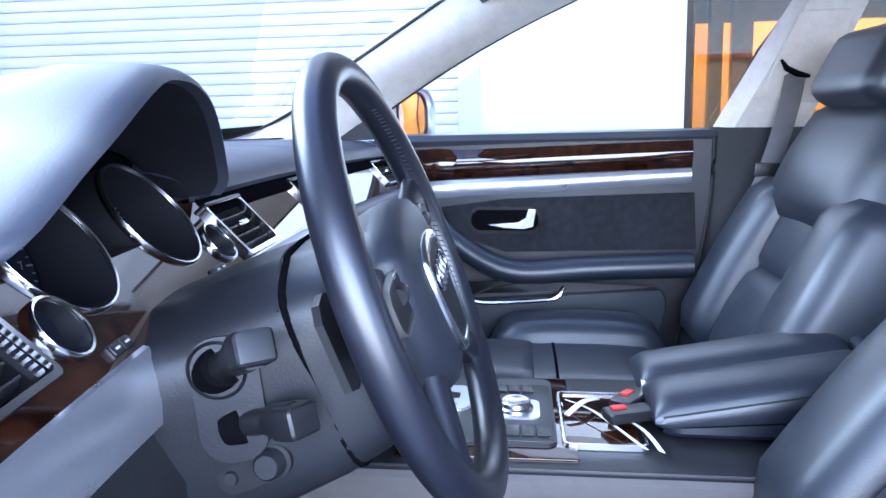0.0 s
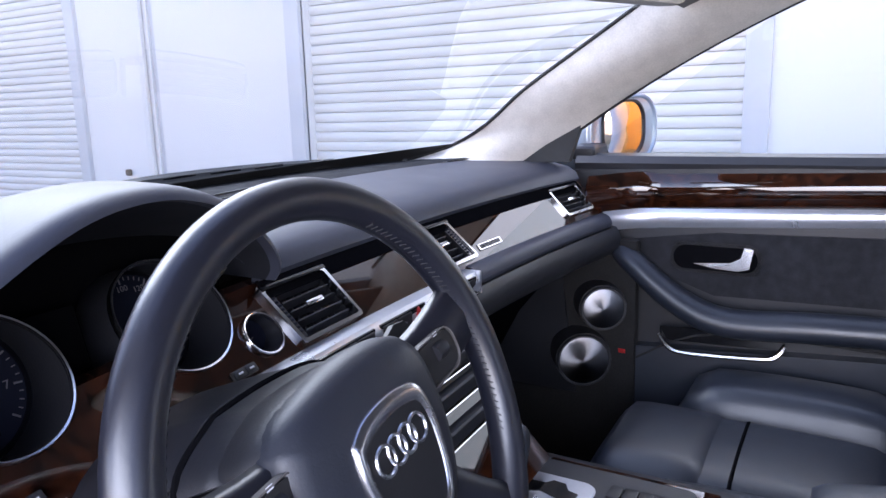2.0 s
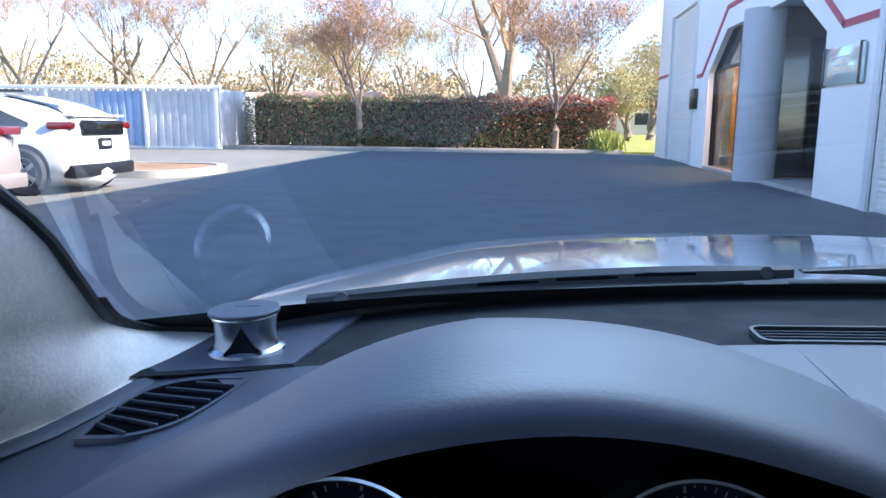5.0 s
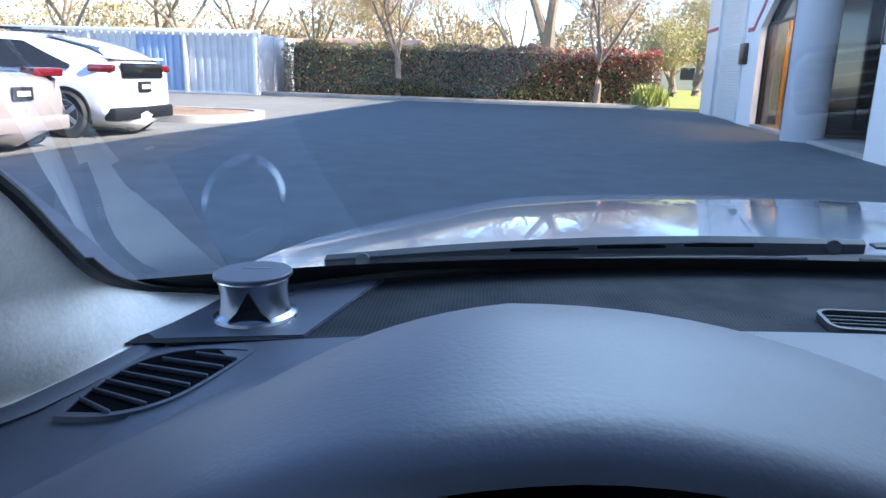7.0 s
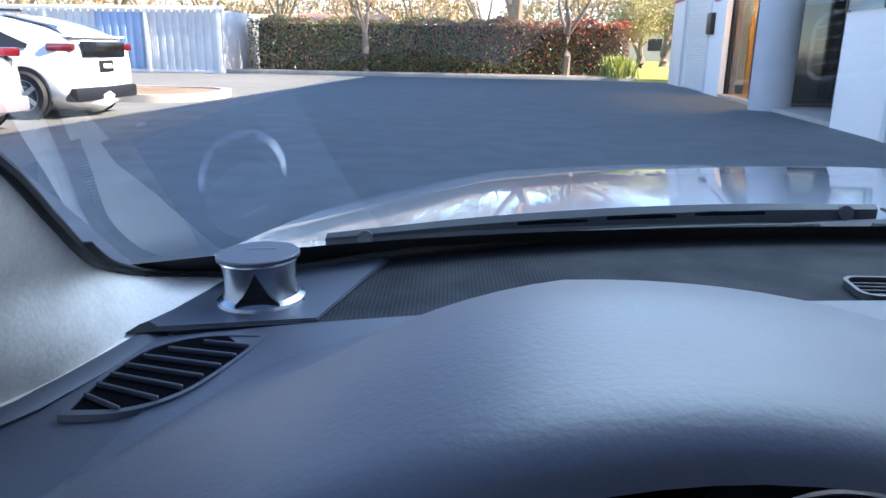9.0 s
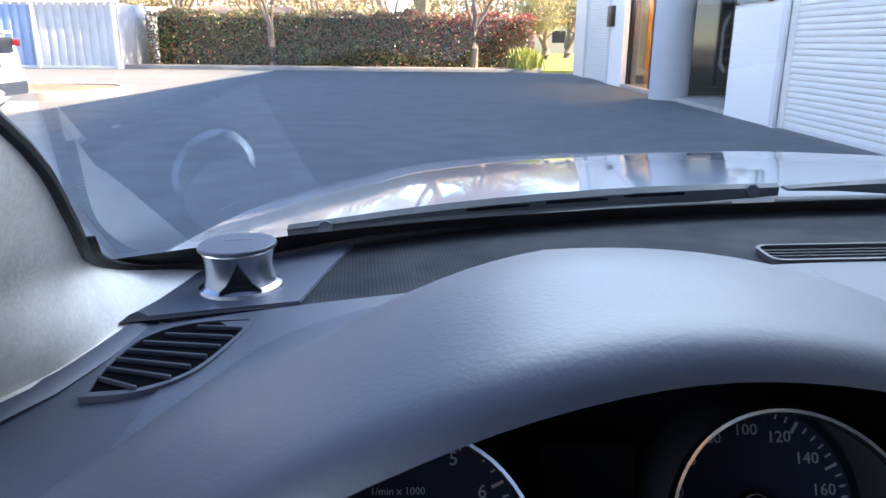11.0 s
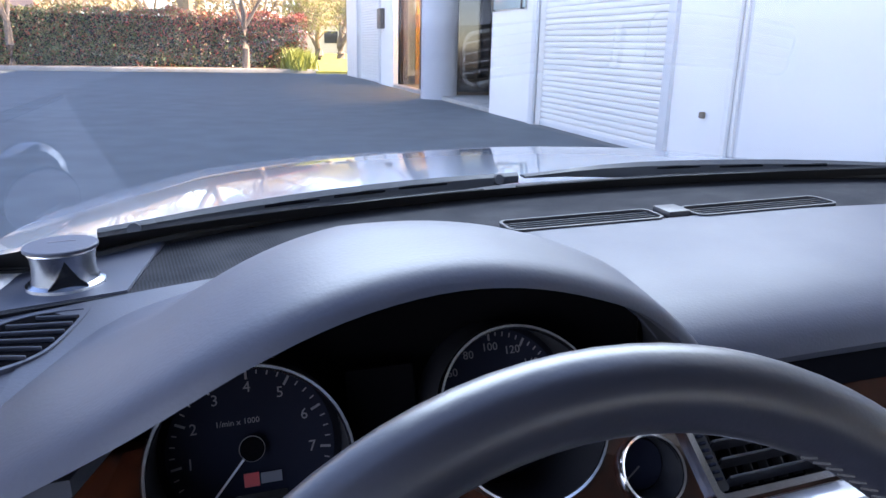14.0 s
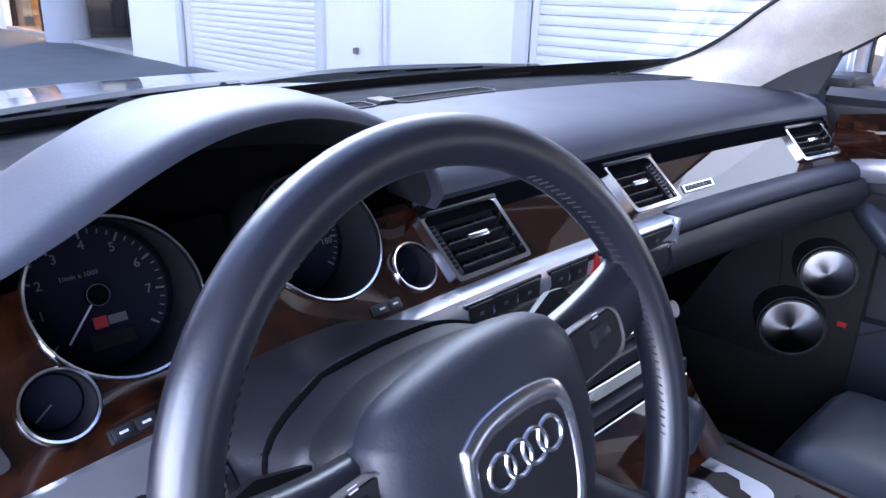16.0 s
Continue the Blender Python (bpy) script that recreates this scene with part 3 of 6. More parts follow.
RUST = island_mat("dry_seed_heads", [(0.32, 0.16, 0.07), (0.42, 0.23, 0.12), (0.52, 0.32, 0.19)], 0.8)
SPRING = island_mat("young_leaves", [(0.22, 0.24, 0.05), (0.34, 0.32, 0.09), (0.4, 0.3, 0.12)], 0.7)
tree("crepe_myrtle", "bare pale crepe myrtle with dry seed heads by the hedge", (-7.34, 29.1, 0.1), 7.3, 3, 0.13, 6, 9000, 0.05, RUST, 0.95, 0.2)
tree("crepe_myrtle", "bare pale crepe myrtle with dry seed heads by the hedge", (0.55, 29.2, 0.1), 7.7, 5, 0.13, 6, 9000, 0.05, RUST, 0.95, 0.2)
tree("bare_tree", "large bare forked tree behind the hedge", (-2.2, 52, 0), 21, 8, 0.7, 6, 9000, 0.08, RUST, 0.95, 0.14)
for k, (x, y, h, sp) in enumerate(((-27, 58, 17, 0), (-31, 55, 19, 0), (-36, 60, 18, 0), (-42, 57, 20, 0), (-23, 64, 13, 1), (-16, 62, 11, 1), (-12, 70, 14, 1), (9, 60, 9, 1), (5.6, 47, 4.5, 1), (7.8, 52, 5.5, 1), (-6, 74, 15, 0), (4, 78, 13, 1), (-50, 66, 19, 0))):
    tree("bare_tree", "distant bare tree with young leaves" if sp else "large bare tree behind the storage shed", (x, y, 0), h, 30 + k, 0.28, 6, 7000, 0.08, SPRING if sp else RUST, 0.75, 0.16, (3, 4))


def far_woods():
    """A low belt of scrub and far crowns that closes the horizon."""
    rng = random.Random(77)
    lv, lf = [], []
    for _ in range(120000):
        x = rng.uniform(-110, 70)
        y = rng.uniform(84, 110)
        top = 8.0 + 2.2 * math.sin(x * 0.17) + 1.8 * math.sin(x * 0.43 + 1) + 1.2 * math.sin(x * 1.1)
        z = top * rng.random() ** 0.8
        p = Vector((x, y, z))
        a, c = (Vector((rng.gauss(0, 1), rng.gauss(0, 1), rng.gauss(0, 1.3))).normalized() * rng.uniform(0.15, 0.4) for _ in range(2))
        n0 = len(lv)
        lv += [p - a, p + c * 0.5, p + a, p - c * 0.5]
        lf.append((n0, n0 + 1, n0 + 2, n0 + 3))
    me = bpy.data.meshes.new("far_woods")
    me.from_pydata(lv, [], lf)
    me.materials.append(island_mat("far_scrub", [(0.30, 0.22, 0.12), (0.37, 0.26, 0.15), (0.31, 0.27, 0.13), (0.40, 0.29, 0.18)], 0.8))
    tagged(new("far_woods", me), "hazy brown and olive woods on the horizon", "woods", kind="stuff")


far_woods()


def far_house(x, y, w, label):
    h = thing("house", label, "house", (x, y, 0), W, "houses beyond the trees")
    part("wall", box((x, y, 1.6), (w, 7, 3.2)), mat("pale_house_wall", (0.62, 0.54, 0.45), 0.8, var=0.05), h)
    part("roof", sheet([[(x - w / 2 - 0.4, y - 4, 3.1), (x + w / 2 + 0.4, y - 4, 3.1)], [(x - w / 2 + 0.5, y, 4.3), (x + w / 2 - 0.5, y, 4.3)], [(x - w / 2 - 0.4, y + 4, 3.1), (x + w / 2 + 0.4, y + 4, 3.1)]], thick=0.15), mat("clay_roof", (0.42, 0.25, 0.16), 0.8, var=0.15), h)
    for k in (-0.25, 0.25):
        part("window", box((x + k * w, y - 3.5, 1.7), (1.4, 0.08, 1.2)), DARKGLASS, h)


far_house(-21, 76, 11, "low pale house with a clay roof far off")
far_house(-33, 79, 12, "low pale house with a clay roof far off")
far_house(13.5, 82, 10, "low pale house with a clay roof far off")

HEDGELEAF = island_mat("photinia_leaves", [(0.06, 0.09, 0.03), (0.14, 0.19, 0.05), (0.24, 0.22, 0.08), (0.30, 0.14, 0.07)], 0.4)
REDLEAF = island_mat("red_new_leaves", [(0.26, 0.06, 0.035), (0.5, 0.10, 0.06), (0.22, 0.12, 0.04)], 0.45)


def hedge():
    rng = random.Random(21)
    h = thing("hedge", "clipped dark green photinia hedge with red new growth", "hedge", (-4.7, 31, 0.1), W)
    b = Vector((-4.7, 31, 0.1))
    # solid core, its near-black green painting in the shade between the leaves
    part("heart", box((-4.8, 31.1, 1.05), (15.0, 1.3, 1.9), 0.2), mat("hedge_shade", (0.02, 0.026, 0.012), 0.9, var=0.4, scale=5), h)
    lv, lf, rv, rf = [], [], [], []
    for _ in range(34000):
        x = rng.uniform(-12.6, 3.0)
        f = rng.random()
        top = 2.14 + 0.08 * math.sin(x * 2.1) + 0.06 * math.sin(x * 5.3)
        if f < 0.75:
            p = Vector((x, 30.3 - abs(rng.gauss(0, 0.10)), rng.uniform(0.15, top)))
        else:
            p = Vector((x, rng.uniform(30.2, 32.0), top + rng.gauss(0, 0.06)))
        red = rng.random() < 0.12 + 0.9 * max(0, (x + 6) / 8) * max(0, p.z / 2.1 - 0.2)
        a, c = (Vector((rng.gauss(0, 1), rng.gauss(0, 1), rng.gauss(0, 1))).normalized() * rng.uniform(0.035, 0.08) for _ in range(2))
        v, fc = (rv, rf) if red else (lv, lf)
        n0 = len(v)
        v += [p - a - b, p + c * 0.5 - b, p + a - b, p - c * 0.5 - b]
        fc.append((n0, n0 + 1, n0 + 2, n0 + 3))
    for nm, v, fc, m in (("leaves", lv, lf, HEDGELEAF), ("red_leaves", rv, rf, REDLEAF)):
        me = bpy.data.meshes.new(nm)
        me.from_pydata(v, [], fc)
        me.materials.append(m)
        new(nm, me).parent = h


hedge()


def shrub():
    """A yellow-green tuft of grass at the hedge's end."""
    rng = random.Random(4)
    t = thing("grass_tuft", "bright yellow-green tuft of grass beside the hedge", "grass", (2.5, 29.0, 0.1), W)
    bm = bmesh.new()
    for _ in range(500):
        a, ln = rng.uniform(0, math.tau), rng.uniform(0.4, 1.0)
        p = Vector((2.5 + rng.gauss(0, 0.25), 29.0 + rng.gauss(0, 0.25), 0.1))
        tip = p + Vector((math.cos(a) * 0.45, math.sin(a) * 0.45, 1)).normalized() * ln
        side = Vector((-math.sin(a), math.cos(a), 0)) * 0.03
        bm.faces.new([bm.verts.new(q) for q in (p - side, p + side, p.lerp(tip, 0.6) + side, tip)])
    part("blades", bm, island_mat("grass_blades", [(0.25, 0.28, 0.05), (0.45, 0.45, 0.10)], 0.6), t, flat=True)


shrub()

# ---- storage shed ----
shed = thing("storage_shed", "row of pale corrugated metal storage sheds", "shed", (-18, 28.3, 0), W)
prof = []
x = -24.0
while x < -13.0:
    prof += [(x, 28.2), (x + 0.12, 28.2), (x + 0.16, 28.26), (x + 0.28, 28.26)]
    x += 0.32
part("front", sheet([[(a, b, z) for a, b in prof] for z in (0.06, 2.38)], thick=0.02), CONTAINER, shed, flat=True)
part("gate", sheet([[(a, b - 0.05, z) for a, b in prof if -18.2 < a < -16.1] for z in (0.12, 2.28)], thick=0.02), BLUEGATE, shed, "blue-grey corrugated gate", flat=True)
for y0, y1 in ((28.32, 29.9), (29.94, 32.4)):
    part("body", box((-18.45, (y0 + y1) / 2, 1.2), (11.1, y1 - y0, 2.38), 0.02), CONTAINER, shed)
part("roof_beam", box((-18.4, 28.12, 2.46), (11.4, 0.14, 0.14), 0.02), STUCCO, shed)
part("foot_rail", box((-18.4, 28.16, 0.05), (11.2, 0.1, 0.1), 0.01), GREYTRIM, shed)
for x in (-23.0, -20.2, -15.95, -12.95):
    part("post", box((x, 28.14, 1.22), (0.13, 0.12, 2.44), 0.01), STUCCO, shed)


# ---- parked cars ----
def hatchback(name, label, m, paint, length=4.5, width=1.79, height=1.44, boot=False):
    """A parked car; x points to its nose, the middle of the ground under it is the origin."""
    car = thing(name, label, "car", (0, 0, 0), m)
    L, w = length, width / 2
    # station: x, floor, belt height, roof height, half width
    st = [(-0.5, 0.42, 0.78, 0.86, 0.80), (-0.485, 0.26, 0.92, 1.06, 0.94), (-0.44, 0.24, 0.96, 1.20, 0.98), (-0.36, 0.2, 0.95, 1.31, 1.0), (-0.22, 0.18, 0.93, 1.41, 1.0), (-0.06, 0.18, 0.92, 1.44, 1.0),
          (0.08, 0.18, 0.92, 1.40, 1.0), (0.2, 0.18, 0.92, 1.18, 1.0), (0.28, 0.18, 0.91, 0.97, 0.99), (0.4, 0.2, 0.84, 0.86, 0.96), (0.47, 0.24, 0.68, 0.72, 0.86), (0.5, 0.36, 0.52, 0.56, 0.66)]
    if boot:          # a saloon with a low boot lid
        st = [(-0.5, 0.40, 0.74, 0.80, 0.78), (-0.485, 0.27, 0.84, 0.90, 0.92), (-0.44, 0.24, 0.90, 0.95, 0.97), (-0.32, 0.2, 0.92, 1.0, 1.0), (-0.27, 0.2, 0.92, 1.04, 1.0), (-0.14, 0.18, 0.92, 1.38, 1.0), (-0.04, 0.18, 0.92, 1.44, 1.0)] + st[6:]
    rows = []
    for x, z0, zb, zt, k in st:
        ww = w * k
        cab = max(0.0, min(1.0, (zt - zb) / 0.3))
        wt = ww * (0.92 - 0.24 * cab)
        rows.append([(x * L, s * a, z) for s, a, z in [(-1, ww * 0.86, z0), (-1, ww * 0.98, z0 + 0.12), (-1, ww, (z0 + zb) / 2), (-1, ww * 0.96, zb), (-1, (ww * 0.92 + wt) / 2, (zb + zt) / 2 + 0.02), (-1, wt, zt - 0.05), (-1, wt * 0.8, zt), (0, 0, zt + 0.015)]]
                    + [(x * L, a, z) for a, z in [(wt * 0.8, zt), (wt, zt - 0.05), ((ww * 0.92 + wt) / 2, (zb + zt) / 2 + 0.02), (ww * 0.96, zb), (ww, (z0 + zb) / 2), (ww * 0.98, z0 + 0.12), (ww * 0.86, z0)]])
    bm = sheet(rows, closed=True)
    caps(bm)
    bmesh.ops.subdivide_edges(bm, edges=bm.edges[:], cuts=1, smooth=0.6, use_grid_fill=True)
    body = part("body", bm, paint, car, sharp=50)
    side = [(-0.24, 0.99), (-0.20, 1.12), (-0.14, 1.30), (-0.05, 1.36), (0.08, 1.32), (0.22, 1.02), (0.24, 0.97)] if boot else [(-0.37, 1.02), (-0.30, 1.14), (-0.20, 1.33), (-0.05, 1.36), (0.08, 1.32), (0.22, 1.02), (0.24, 0.97)]
    for s in (-1, 1):
        rows = [[(x * L, s * (w * 0.965 - (z - 0.95) * 0.42 * w + 0.012), z) for x, z in side], [(x * L, s * (w * 0.965 + 0.012), 0.965) for x, z in side]]
        part("side_window", sheet(rows, thick=0.01), DARKGLASS, car)
        part("pillar", box((-0.03 * L, s * (w * 0.9), 1.14), (0.06, 0.03, 0.4), rot=Matrix.Rotation(s * -0.38, 4, "X")), GLOSS, car)
        part("door_mirror", box((0.2 * L, s * (w + 0.09), 1.0), (0.14, 0.2, 0.13), 0.03), paint, car)
        part("sill", box((0, s * (w - 0.02), 0.25), (L * 0.5, 0.06, 0.12), 0.02), BLACK, car)
        lamp = part("tail_lamp", box((-0.455 * L, s * w * 0.74, 0.98), (0.34, w * 0.44, 0.11), 0.03, rot=Matrix.Rotation(s * 0.35, 4, "Z")), TAILRED, car, "red wraparound tail lamp")
        for xx in (-0.35, 0.29):
            wm = Matrix.Translation((xx * L, s * (w - 0.055), 0.33)) @ Matrix.Rotation(math.pi / 2, 4, "X")
            tyre = part("wheel", lathe([(0.21, -0.1), (0.30, -0.11), (0.33, -0.07), (0.33, 0.07), (0.30, 0.11), (0.21, 0.1)], 32, wm), RUBBER, car)
            rim = part("rim", lathe([(0.03, 0.0), (0.215, 0.0), (0.215, 0.02)], 32, wm @ Matrix.Translation((0, 0, 0))), BLACK, tyre)
            for zz in (0.085, -0.085):
                bm = bmesh.new()
                lathe([(0.2, zz - 0.01), (0.22, zz), (0.2, zz + 0.01)], 32, wm, bm)
                for q in range(5):
                    box((0.11 * math.cos(q * math.tau / 5), 0.11 * math.sin(q * math.tau / 5), zz), (0.2, 0.055, 0.025), 0.006, rot=Matrix.Rotation(q * math.tau / 5, 4, "Z"), bm=(bm2 := bmesh.new()))
                    bmesh.ops.transform(bm2, verts=bm2.verts, matrix=wm)
                    joined(bm, bm2)
                part("spokes", bm, ALU, tyre, "silver five-spoke alloy")
            part("wheel_arch", lathe([(0.0, s * -0.012), (0.365, s * -0.012), (0.38, 0.0), (0.365, 0.02)], 32, Matrix.Translation((xx * L, s * (w - 0.005), 0.35)) @ Matrix.Rotation(math.pi / 2, 4, "X")), BLACK, car)
    glass = [[(-0.275 * L, -0.58, 1.045), (-0.275 * L, 0.58, 1.045)], [(-0.15 * L, -0.54, 1.38), (-0.15 * L, 0.54, 1.38)]] if boot else None
    part("rear_window", sheet(glass or [[(-0.475 * L + 0.01, -0.62, 1.10), (-0.475 * L + 0.01, 0.62, 1.10)], [(-0.40 * L - 0.03, -0.6, 1.27), (-0.40 * L - 0.03, 0.6, 1.27)], [(-0.25 * L, -0.56, 1.42), (-0.25 * L, 0.56, 1.42)]], thick=0.01), DARKGLASS, car)
    if not boot:
        part("tailgate_panel", box((-0.502 * L, 0, 0.95), (0.05, 1.12, 0.22), 0.02), GLOSS, car, "gloss black tailgate panel")
        for s in (-1, 1):
            part("roof_rack", tube([(-0.16 * L, s * 0.5, 1.50), (0.05 * L, s * 0.5, 1.52)], 0.02, 8), BLACK, car, "black roof rail")
    part("number_plate", box((-0.508 * L, 0, 0.72), (0.02, 0.34, 0.16), 0.004), BLACK, car, "dark number plate")
    part("plate_bar", box((-0.5115 * L, 0, 0.72), (0.008, 0.22, 0.06)), WHITE, car)
    part("bumper", box((-0.487 * L, 0, 0.34), (0.2, width * 0.92, 0.2), 0.05), paint if boot else BLACK, car, "lower bumper")
    if not boot:
        part("spoiler", box((-0.47 * L, 0, 1.125), (0.24, 1.36, 0.035), 0.014), paint, car)
    return car


hatchback("parked_hatchback", "white five-door hatchback parked in the sun", Matrix.Translation((-9.55, 10.75, 0)) @ Matrix.Rotation(radians(182), 4, "Z") @ Matrix.Scale(1.06, 4), CARWHITE)
SILVER2 = mat("champagne_paint", (0.42, 0.36, 0.35), 0.3, 0.5, var=0.03, coat=1.0)
hatchback("parked_hatchback", "champagne silver car parked next to the white one", Matrix.Translation((-9.35, 8.0, 0)) @ Matrix.Rotation(radians(180), 4, "Z"), SILVER2, 4.6, 1.8, 1.44, True)

# ---- the car: body shell ----
def y_glass(x):
    return 0.70 - 0.28 * x * x - 0.5 * x ** 4


def screen_point(x, v):
    """On the windscreen: x across its foot, v from the foot (0) to the head (1)."""
    u = x * 0.70
    foot = Vector((u, 0.70 - 0.28 * u * u - 0.38 * u ** 4, 0.955 + 0.02 * abs(x) ** 3))
    head = Vector((x * 0.60, 0.03 - 0.07 * x * x, 1.30 - 0.045 * x * x))
    p = foot.lerp(head, v)
    p.z += 0.03 * math.sin(v * math.pi)
    return p


shell = thing("silver_sedan", "silver metallic sedan with its driver's door open", "car", (0, 0, 0))
xs = np.linspace(-1, 1, 25)
scr = part("windscreen", sheet([[screen_point(x, v) for x in xs] for v in np.linspace(0, 1, 9)]), GLASS, shell, "clear windscreen")
scr.visible_shadow = False
part("screen_border", sheet([[screen_point(x, v) + Vector((0, -0.004, 0)) for x in xs] for v in (-0.06, 0.0, 0.015)]), RUBBER, shell, "black windscreen border")
# the edge between the glass and the pillar lining: along the dash, round the corner and up
SCREEN_EDGE = spline([(0.60, 0.523, 0.950), (0.642, 0.521, 0.951), (0.674, 0.505, 0.958), (0.694, 0.468, 0.971), (0.693, 0.420, 0.992), (0.670, 0.366, 1.018), (0.648, 0.315, 1.050), (0.627, 0.25, 1.096), (0.613, 0.13, 1.170), (0.60, -0.02, 1.262)], 32)
for s in (-1, 1):
    part("screen_seal", tube([(s * p.x, p.y + 0.004, p.z) for p in SCREEN_EDGE], [0.0045 - 0.001 * i / 31 for i in range(32)], 8), RUBBER, shell, "black dotted border of the windscreen")

for s in (-1, 1):
    bm = bmesh.new()
    line = spline(SCREEN_EDGE[1:32], 210)
    for i in range(1, 120):
        d = (line[i + 1] - line[i - 1]).normalized()
        out = Vector((0.30, 0.36, 1.08)) - line[i]
        out = (out - d * out.dot(d)).normalized()
        c = line[i] + out * 0.0058
        tube([(s * q.x, q.y + 0.005, q.z) for q in (c - out * 0.0026, c + out * 0.0026)], 0.0008, 4, bm=bm)
    part("frit_dots", bm, RUBBER, shell, "fine printed edge of the glass")

# bonnet
def bonnet(x, y):
    u = (y - 0.75) / 1.25
    return 0.931 - 0.04 * u - 0.10 * max(u, 0) ** 2.2 - np.interp(y, [0.6, 0.8, 1.04, 1.4, 2.0], [0.026, 0.038, 0.050, 0.070, 0.085]) * abs(x / 0.8) ** 3.0 + 0.004 * math.exp(-((abs(x) - 0.52) / 0.06) ** 2)


ys = np.linspace(0.0, 1.0, 20)
part("bonnet", sheet([[(x, 0.72 + 0.04 - 0.2 * (x / 0.8) ** 2 + v * (1.28 + 0.05 - 0.25 * (x / 0.8) ** 2 + 0.2 * (x / 0.8) ** 2), bonnet(x, 0.76 - 0.2 * (x / 0.8) ** 2 + v * 1.28)) for x in np.linspace(-0.78, 0.78, 31)] for v in ys], thick=0.01), PAINT, shell, "silver bonnet")
for s in (-1, 1):
    part("wing", sheet([[(s * a, y, z) for a, z in ((0.77, bonnet(0.78, y) - 0.012), (0.84, bonnet(0.78, y) - 0.07), (0.90, bonnet(0.78, y) - 0.18), (0.945, 0.58), (0.93, 0.45), (0.92, 0.3))] for y in np.linspace(0.42, 1.6, 14)], thick=0.01), PAINT, shell)
    part("rear_quarter", sheet([[(s * a, y, z) for a, z in ((0.76, 0.99), (0.87, 0.95), (0.945, 0.7), (0.93, 0.45), (0.91, 0.28))] for y in np.linspace(-1.75, -3.0, 10)], thick=0.01), PAINT, shell)
    part("sill", sheet([[(s * a, y, z) for a, z in ((0.775, 0.33), (0.80, 0.36), (0.90, 0.37), (0.93, 0.30), (0.88, 0.2))] for y in (0.42, -1.75)], thick=0.01), PAINT, shell)
    for y in (1.25, -1.75):
        wm = Matrix.Translation((s * 0.82, y, 0.345)) @ Matrix.Rotation(math.pi / 2, 4, "Y")
        tyre = part("wheel", lathe([(0.25, -0.12), (0.31, -0.13), (0.345, -0.1), (0.345, 0.1), (0.31, 0.13), (0.25, 0.12)], 36, wm), RUBBER, shell)
        part("rim", lathe([(0.0, s * 0.1), (0.05, s * 0.11), (0.1, s * 0.08), (0.24, s * 0.1), (0.25, s * 0.12)], 36, wm), ALU, tyre)
part("nose", sheet([[(x, 2.02 - 0.22 * (x / 0.9) ** 2 + dy, z) for x in np.linspace(-0.92, 0.92, 17)] for dy, z in ((-0.02, 0.70), (0.05, 0.64), (0.09, 0.5), (0.06, 0.3), (-0.05, 0.22))], thick=0.02), PAINT, shell)
part("tail", sheet([[(x, -3.0 + 0.16 * (x / 0.9) ** 2 + dy, z) for x in np.linspace(-0.9, 0.9, 13)] for dy, z in ((0.5, 1.0), (0.06, 0.99), (-0.02, 0.85), (-0.08, 0.5), (0.02, 0.28))], thick=0.02), PAINT, shell)
roofx = np.linspace(-1, 1, 13)
rs = [(0.03, 1.305, 0.60), (-0.15, 1.345, 0.61), (-0.6, 1.385, 0.62), (-1.1, 1.38, 0.61), (-1.5, 1.33, 0.58), (-1.75, 1.27, 0.55)]
part("roof", sheet([[(x * w, y - 0.07 * x * x * (y > 0), z - 0.05 * x * x) for x in roofx] for y, z, w in rs], thick=-0.012), PAINT, shell, "silver roof")
part("headlining", sheet([[(x * w, y - 0.07 * x * x * (y > 0) - 0.012, z - 0.03 - 0.045 * x * x) for x in roofx] for y, z, w in rs], thick=0.006), LINING, shell, "grey woven headlining")
part("rear_screen", sheet([[(x * 0.55, -1.75, 1.25 - 0.04 * x * x) for x in roofx], [(x * 0.66, -2.45, 1.0) for x in roofx]]), GLASS, shell).visible_shadow = False

# pillars: lining band with its outer frame
def pillar_edge(v):
    """The door-side edge of the right-hand pillar lining, from its foot up."""
    p = Vector((0.715, 0.262, 0.945)).lerp(Vector((0.64, -0.31, 1.26)), v)
    p.z += 0.024 * math.sin(max(v, 0) * math.pi)
    return p


FOOT = spline([(0.640, 0.515, 0.950), (0.657, 0.465, 0.950), (0.6665, 0.413, 0.949), (0.675, 0.355, 0.947), (0.688, 0.300, 0.946), (0.712, 0.262, 0.945)], 9)


def a_pillar(s):
    rows = []
    for i in range(32):
        v = max(0.0, (i - 8) / 23)
        a, b = SCREEN_EDGE[i], pillar_edge(v)
        if i < 8:          # along the dash
            b = FOOT[i]
        wide = min(1.0, (a - b).length / 0.15)
        row = []
        for u in np.linspace(0, 1, 9):
            p = a.lerp(b, u)
            p.x -= 0.03 * wide * math.sin(u * math.pi) - 0.012 * min(1.0, i / 8) * u
            p.z -= 0.004 * math.sin(u * math.pi)
            row.append((s * p.x, p.y, p.z))
        rows.append(row)
    part("pillar_lining", sheet(rows, thick=Vector((-s * 0.01, 0, 0))), PILLAR, shell, "pale grey fabric-lined windscreen pillar")
    return rows


part("pillar_frame", tube([(pillar_edge(v).x + 0.014, pillar_edge(v).y + 0.002, pillar_edge(v).z + 0.004) for v in np.linspace(-0.05, 1.0, 10)], 0.006, 10), RUBBER, shell)
